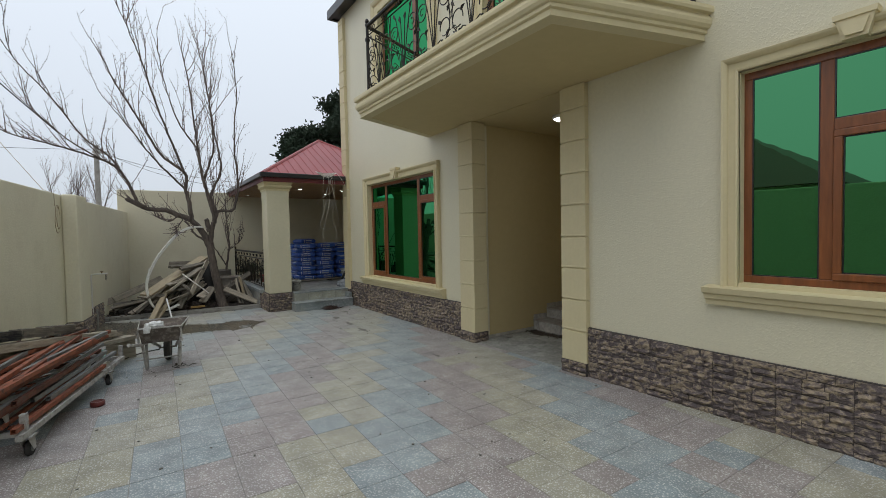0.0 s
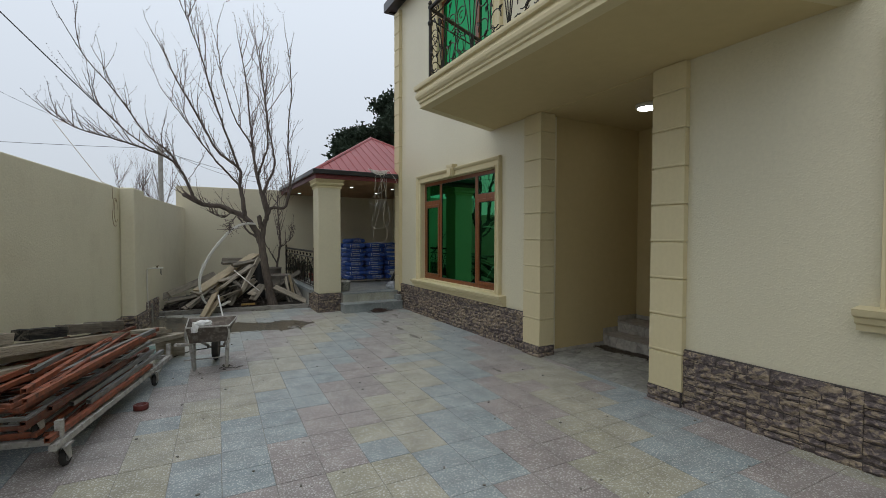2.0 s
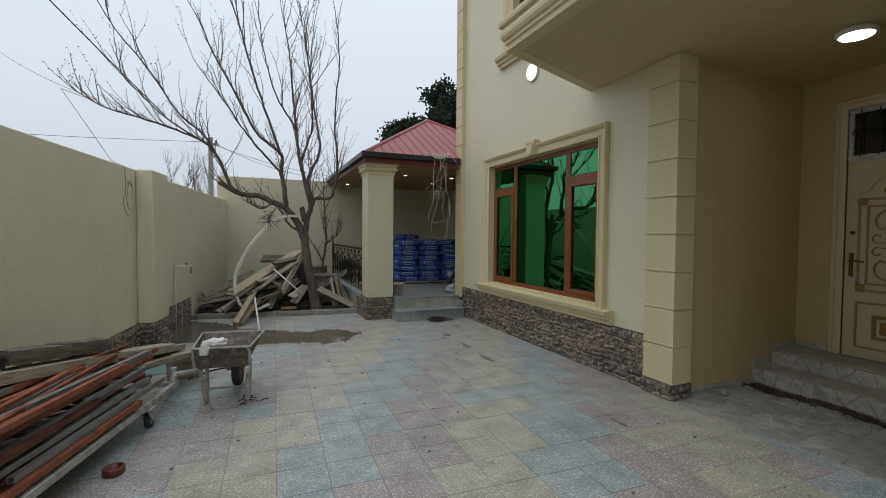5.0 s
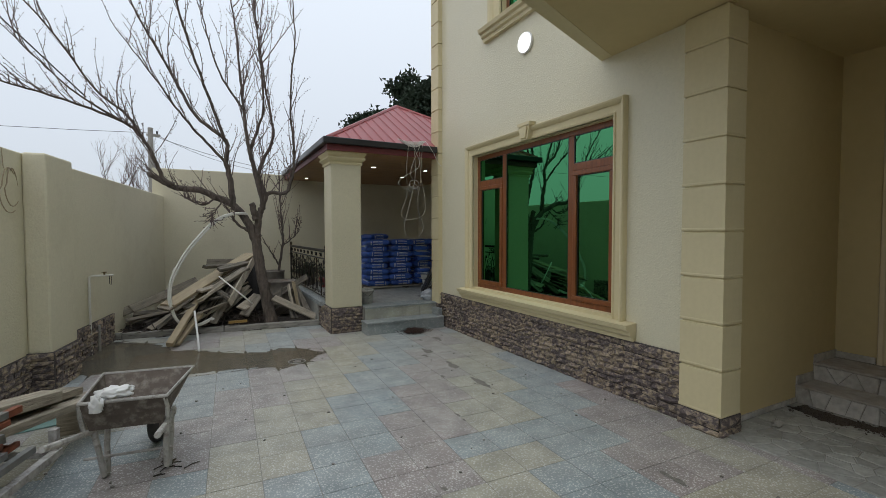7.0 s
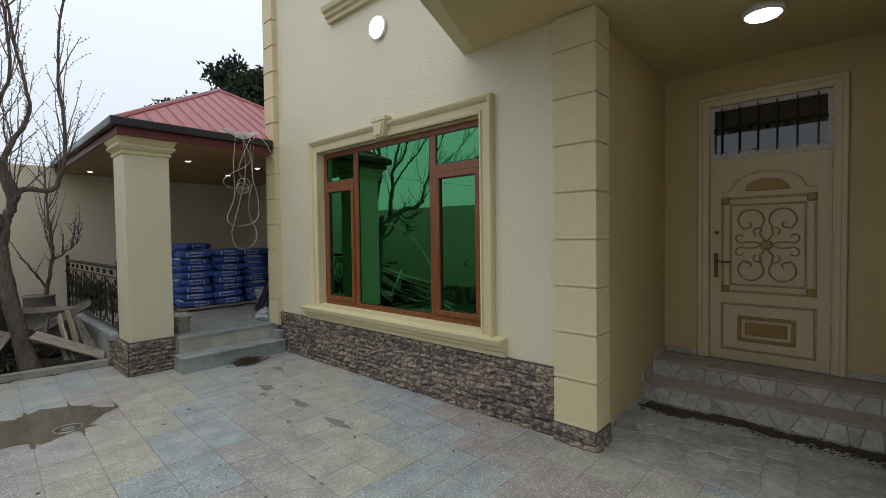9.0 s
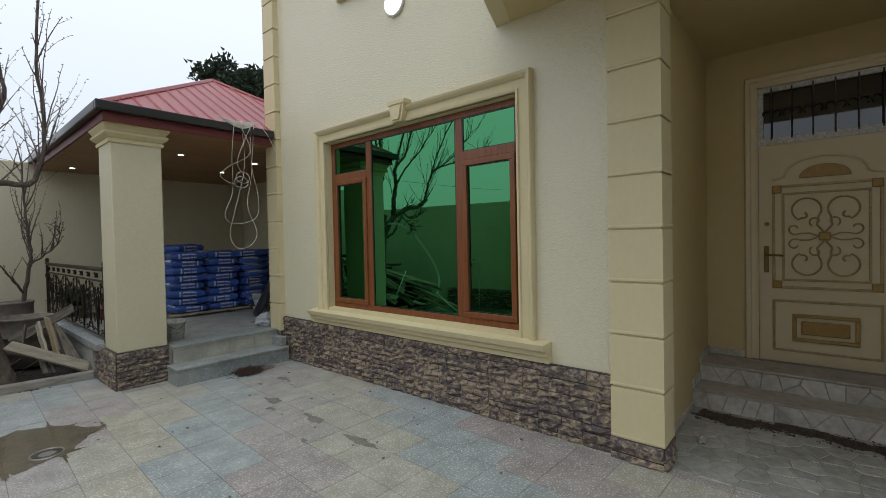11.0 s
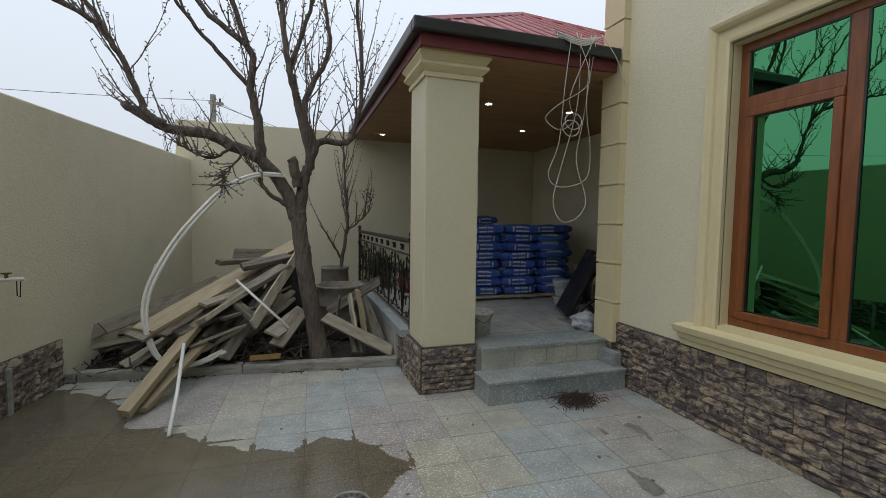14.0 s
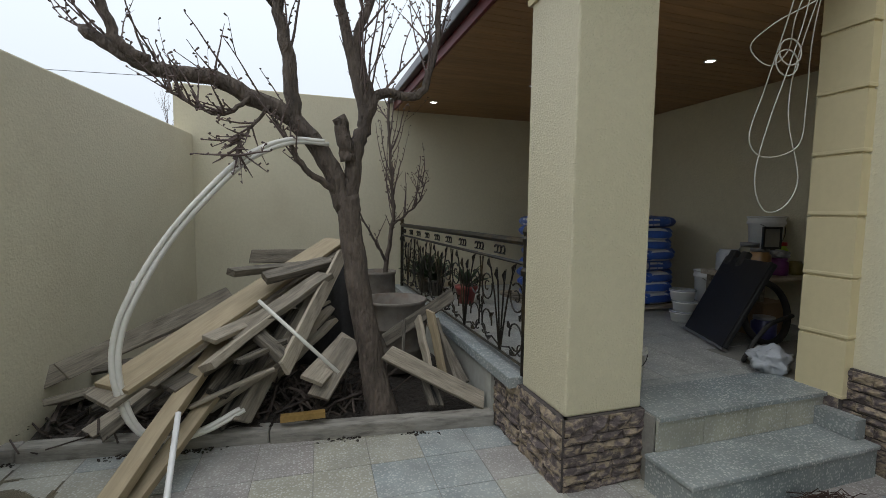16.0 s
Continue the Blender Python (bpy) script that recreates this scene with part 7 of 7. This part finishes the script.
M_pine = mat("pine_needles", (0.028, 0.048, 0.026), 0.7, spread=0.5, grain=3, stain=1.2)
pine((10.25, 24.5, 0), 9.5, 2.9, 1, "dark green pine tree behind the porch")
pine((13.2, 26.5, 0), 10.2, 2.6, 2, "dark green pine tree further behind the house")
pine((7.6, 25.0, 0), 7.3, 1.35, 3, "smaller dark pine tree behind the porch roof")
pole = thing("utility_pole", "grey timber utility pole beyond the yard wall", "pole", at=(-1.42, 22, 0))
bm = bmesh.new()
tube(bm, [(0, 0, 0), (0, 0, 5.3)], [.11, .085], 10)
part("shaft", bm, M_concrete, pole)
part("crossarm", boxes((-.12, .3, -.05, .05, 5.0, 5.08)), M_concrete, pole)
for s in (-.05, .2):
    bm = bmesh.new()
    cyl(bm, (s, 0, 5.08), (s, 0, 5.2), .03, sides=8)
    part("insulator", bm, M_black, pole)
M_wire = mat("overhead_wire", (0.05, 0.05, 0.05), 0.6, spread=0.1)
for a, b, r, sag in (((-1.42, 22, 5.12), (-26, 20, 5.3), .008, .5), ((-1.3, 22, 5.1), (3.2, 21, 3.8), .007, .3), ((-5.0, 14, 5.5), (-2.31, 10.5, 3.66), .0035, .1),
                     ((-6.5, 14.0, 9.4), (-1.7, 14.0, 4.2), .014, .05), ((-1.42, 22, 5.05), (6, 30, 5.0), .01, .3)):
    bm = bmesh.new()
    A, B = Vector(a), Vector(b)
    tube(bm, [A.lerp(B, i / 12) - Vector((0, 0, sag * 4 * (i / 12) * (1 - i / 12))) for i in range(13)], r, 5)
    tagged(part("overhead_wire", bm, M_wire), "thin dark overhead wire", "wire", "overhead wires")
bt = thing("far_tree", "leafless bushy tree beyond the yard wall", "tree", at=(0, 0, 0))
TW = bmesh.new()
for k in range(7):
    x = -2.2 + .25 * k - .6
    limb(bt, [(-2.0, 23, -0.1), (x * .5 - 1.0, 23 + .1 * k, 1.8), (x, 23, 2.9), (x + tr.uniform(-.4, .4), 23, 3.6 + tr.uniform(-.3, .3))], .05, .012, 3, .9, .9)
tagged(part("crown", TW, M_twig, bt), "", "", "", "stuff")

# neighbour's house, seen only in the window glass
nb = thing("neighbour_house", "cream two-storey neighbour house with a dark roof", "house", at=(0, 0, 0))
part("wall", boxes((-14, -7.0, -9, 1.6, 0, 5.2)), M_render, nb)
bm = bmesh.new()
vs = [bm.verts.new(p) for p in ((-14.6, -9.6, 5.2), (-6.4, -9.6, 5.2), (-6.4, 2.2, 5.2), (-14.6, 2.2, 5.2), (-10.5, -5, 7.4), (-10.5, -2, 7.4))]
for f in ((0, 1, 4), (1, 2, 5, 4), (2, 3, 5), (3, 0, 4, 5), (3, 2, 1, 0)):
    bm.faces.new([vs[i] for i in f])
part("roof", bm, M_black, nb)
bm = bmesh.new()
tube(bm, [(-6.5, 1.2, 5.1), (-6.6, 1.2, 4.8), (-6.95, 1.2, 4.5), (-6.95, 1.2, 0)], .05, 8)
part("downpipe", bm, M_white, nb)
part("window", boxes((-7.01, -6.98, -2.4, -1.2, 3.4, 4.6)), M_darkglass, nb)
lowh = thing("neighbour_shed", "low neighbour house with a dark pyramid roof", "house")
part("wall", boxes((-9, -4.4, 3.2, 8.0, 0, 2.5)), M_render, lowh)
bm = bmesh.new()
vs = [bm.verts.new(p) for p in ((-9.4, 2.8, 2.5), (-4.1, 2.8, 2.5), (-4.1, 8.4, 2.5), (-9.4, 8.4, 2.5), (-6.7, 5.6, 4.3))]
for f in ((0, 1, 4), (1, 2, 4), (2, 3, 4), (3, 0, 4), (3, 2, 1, 0)):
    bm.faces.new([vs[i] for i in f])
part("roof", bm, M_redtrim, lowh)

# ---------------------------------------------------------------- cladding and tiles, piece by piece
cladding("cladding_window", (3.745, 9.56), (3.745, 5.13), (-1, 0), 0.0, 0.54, "brown ledge-stone plinth under the green window")
cladding("cladding_near", (3.745, 2.885), (3.745, 0.2), (-1, 0), 0.0, 0.54, "brown ledge-stone plinth of the house beside the entrance")
cladding("cladding_behind", (3.745, 0.2), (3.745, -5.5), (-1, 0), 0.0, 0.54, "brown ledge-stone plinth further along the house", False)
cladding("cladding_pillar", (3.70, 5.13), (3.70, 4.80), (-1, 0), 0.0, 0.145, "ledge-stone foot of the quoin pillar")
cladding("cladding_pillar", (3.70, 4.79), (3.95, 4.79), (0, -1), 0.0, 0.145, "ledge-stone foot round the quoin pillar side")
cladding("cladding_pillar", (3.70, 3.215), (3.70, 2.885), (-1, 0), 0.0, 0.145, "ledge-stone foot of the other quoin pillar")
cladding("cladding_column", (2.0, 9.50), (2.48, 9.50), (0, -1), 0.0, 0.385, "ledge-stone foot of the porch column")
cladding("cladding_column", (1.99, 10.3), (1.99, 9.5), (-1, 0), 0.0, 0.385, "ledge-stone side of the porch plinth")
cladding("cladding_corner", (3.70, 9.60), (3.70, 9.33), (-1, 0), 0.2, 0.36, "ledge-stone under the corner quoins", False)
nv = Vector((1, -LWS)).normalized()
def lw(y, o=0.0):
    return (lwx(y) + nv.x * (0.02 + o), y + nv.y * (0.02 + o))
cladding("cladding_yard", lw(2.0), lw(8.4), nv, 0.0, 0.37, "ledge-stone plinth along the yard wall", False)
cladding("cladding_yard", lw(8.4, 0.19), lw(8.95, 0.19), nv, 0.0, 0.38, "ledge-stone plinth round the yard wall pilaster")
pn = Vector((-LWS, -1)).normalized()
pa, pb = Vector(lw(8.4, -0.02)), Vector(lw(8.4, 0.19))
cladding("cladding_yard", tuple(pa + pn * 0.02), tuple(pb + pn * 0.02), pn, 0.0, 0.38, "ledge-stone plinth on the near side of the pilaster")
cladding("cladding_yard", lw(8.95), lw(10.56), nv, 0.0, 0.39, "ledge-stone plinth beside the garden tap")

# tiles lie a little askew to the house, in stepped diagonal stripes of three tints, two tiles wide
T, TURN, TO = 0.305, radians(-2.0), (0.985, 6.06)
trnd = random.Random(3)


def tile_geometry():
    b = bmesh.new()
    g, c = 0.0012, 0.0014
    vs = [b.verts.new(p) for p in ((g, g, 0), (T - g, g, 0), (T - g, T - g, 0), (g, T - g, 0))]
    ts = [b.verts.new(p) for p in ((g + c, g + c, 0.006), (T - g - c, g + c, 0.006), (T - g - c, T - g - c, 0.006), (g + c, T - g - c, 0.006))]
    b.faces.new(ts)
    for i in range(4):
        b.faces.new((vs[i], vs[(i + 1) % 4], ts[(i + 1) % 4], ts[i]))
    return b


tile_mes = [make("tile", tile_geometry(), m) for m in TILE_TINTS]
count, rest = 0, ([], [], [])
for j in range(-37, 15):
    for i in range(-14, 11):
        x = TO[0] + T * (i * math.cos(TURN) - j * math.sin(TURN))
        y = TO[1] + T * (i * math.sin(TURN) + j * math.cos(TURN))
        if x > 3.72 or x + T < lwx(y) or y > 10.36 + (1.97 - x) * 0.124 or (x > 2.45 and y > 9.2) or (x > 2.02 and y > 9.55):
            continue
        tint = ((i - (j + 1) // 2) % 6) // 2
        if trnd.random() < .05:
            tint = trnd.randrange(3)
        m = pose(x, y, trnd.uniform(-0.0008, 0.0008), trnd.uniform(-0.12, 0.12), trnd.uniform(-0.12, 0.12), math.degrees(TURN))
        if 2.9 < y < 8.6 and -0.6 < x < 3.6 and count < 300:
            o = new("tile", tile_mes[tint])
            o.parent, o.matrix_basis = floor, m
            count += 1
        else:
            rest[tint].append(m)
for ms, me in zip(rest, tile_mes):
    far = bmesh.new()
    for m in ms:
        n0 = len(far.verts)
        far.from_mesh(me)
        far.verts.ensure_lookup_table()
        for v in far.verts[n0:]:
            v.co = m @ v.co
    tagged(part("tiles", far, me.materials[0], floor), "", "", "", "stuff")
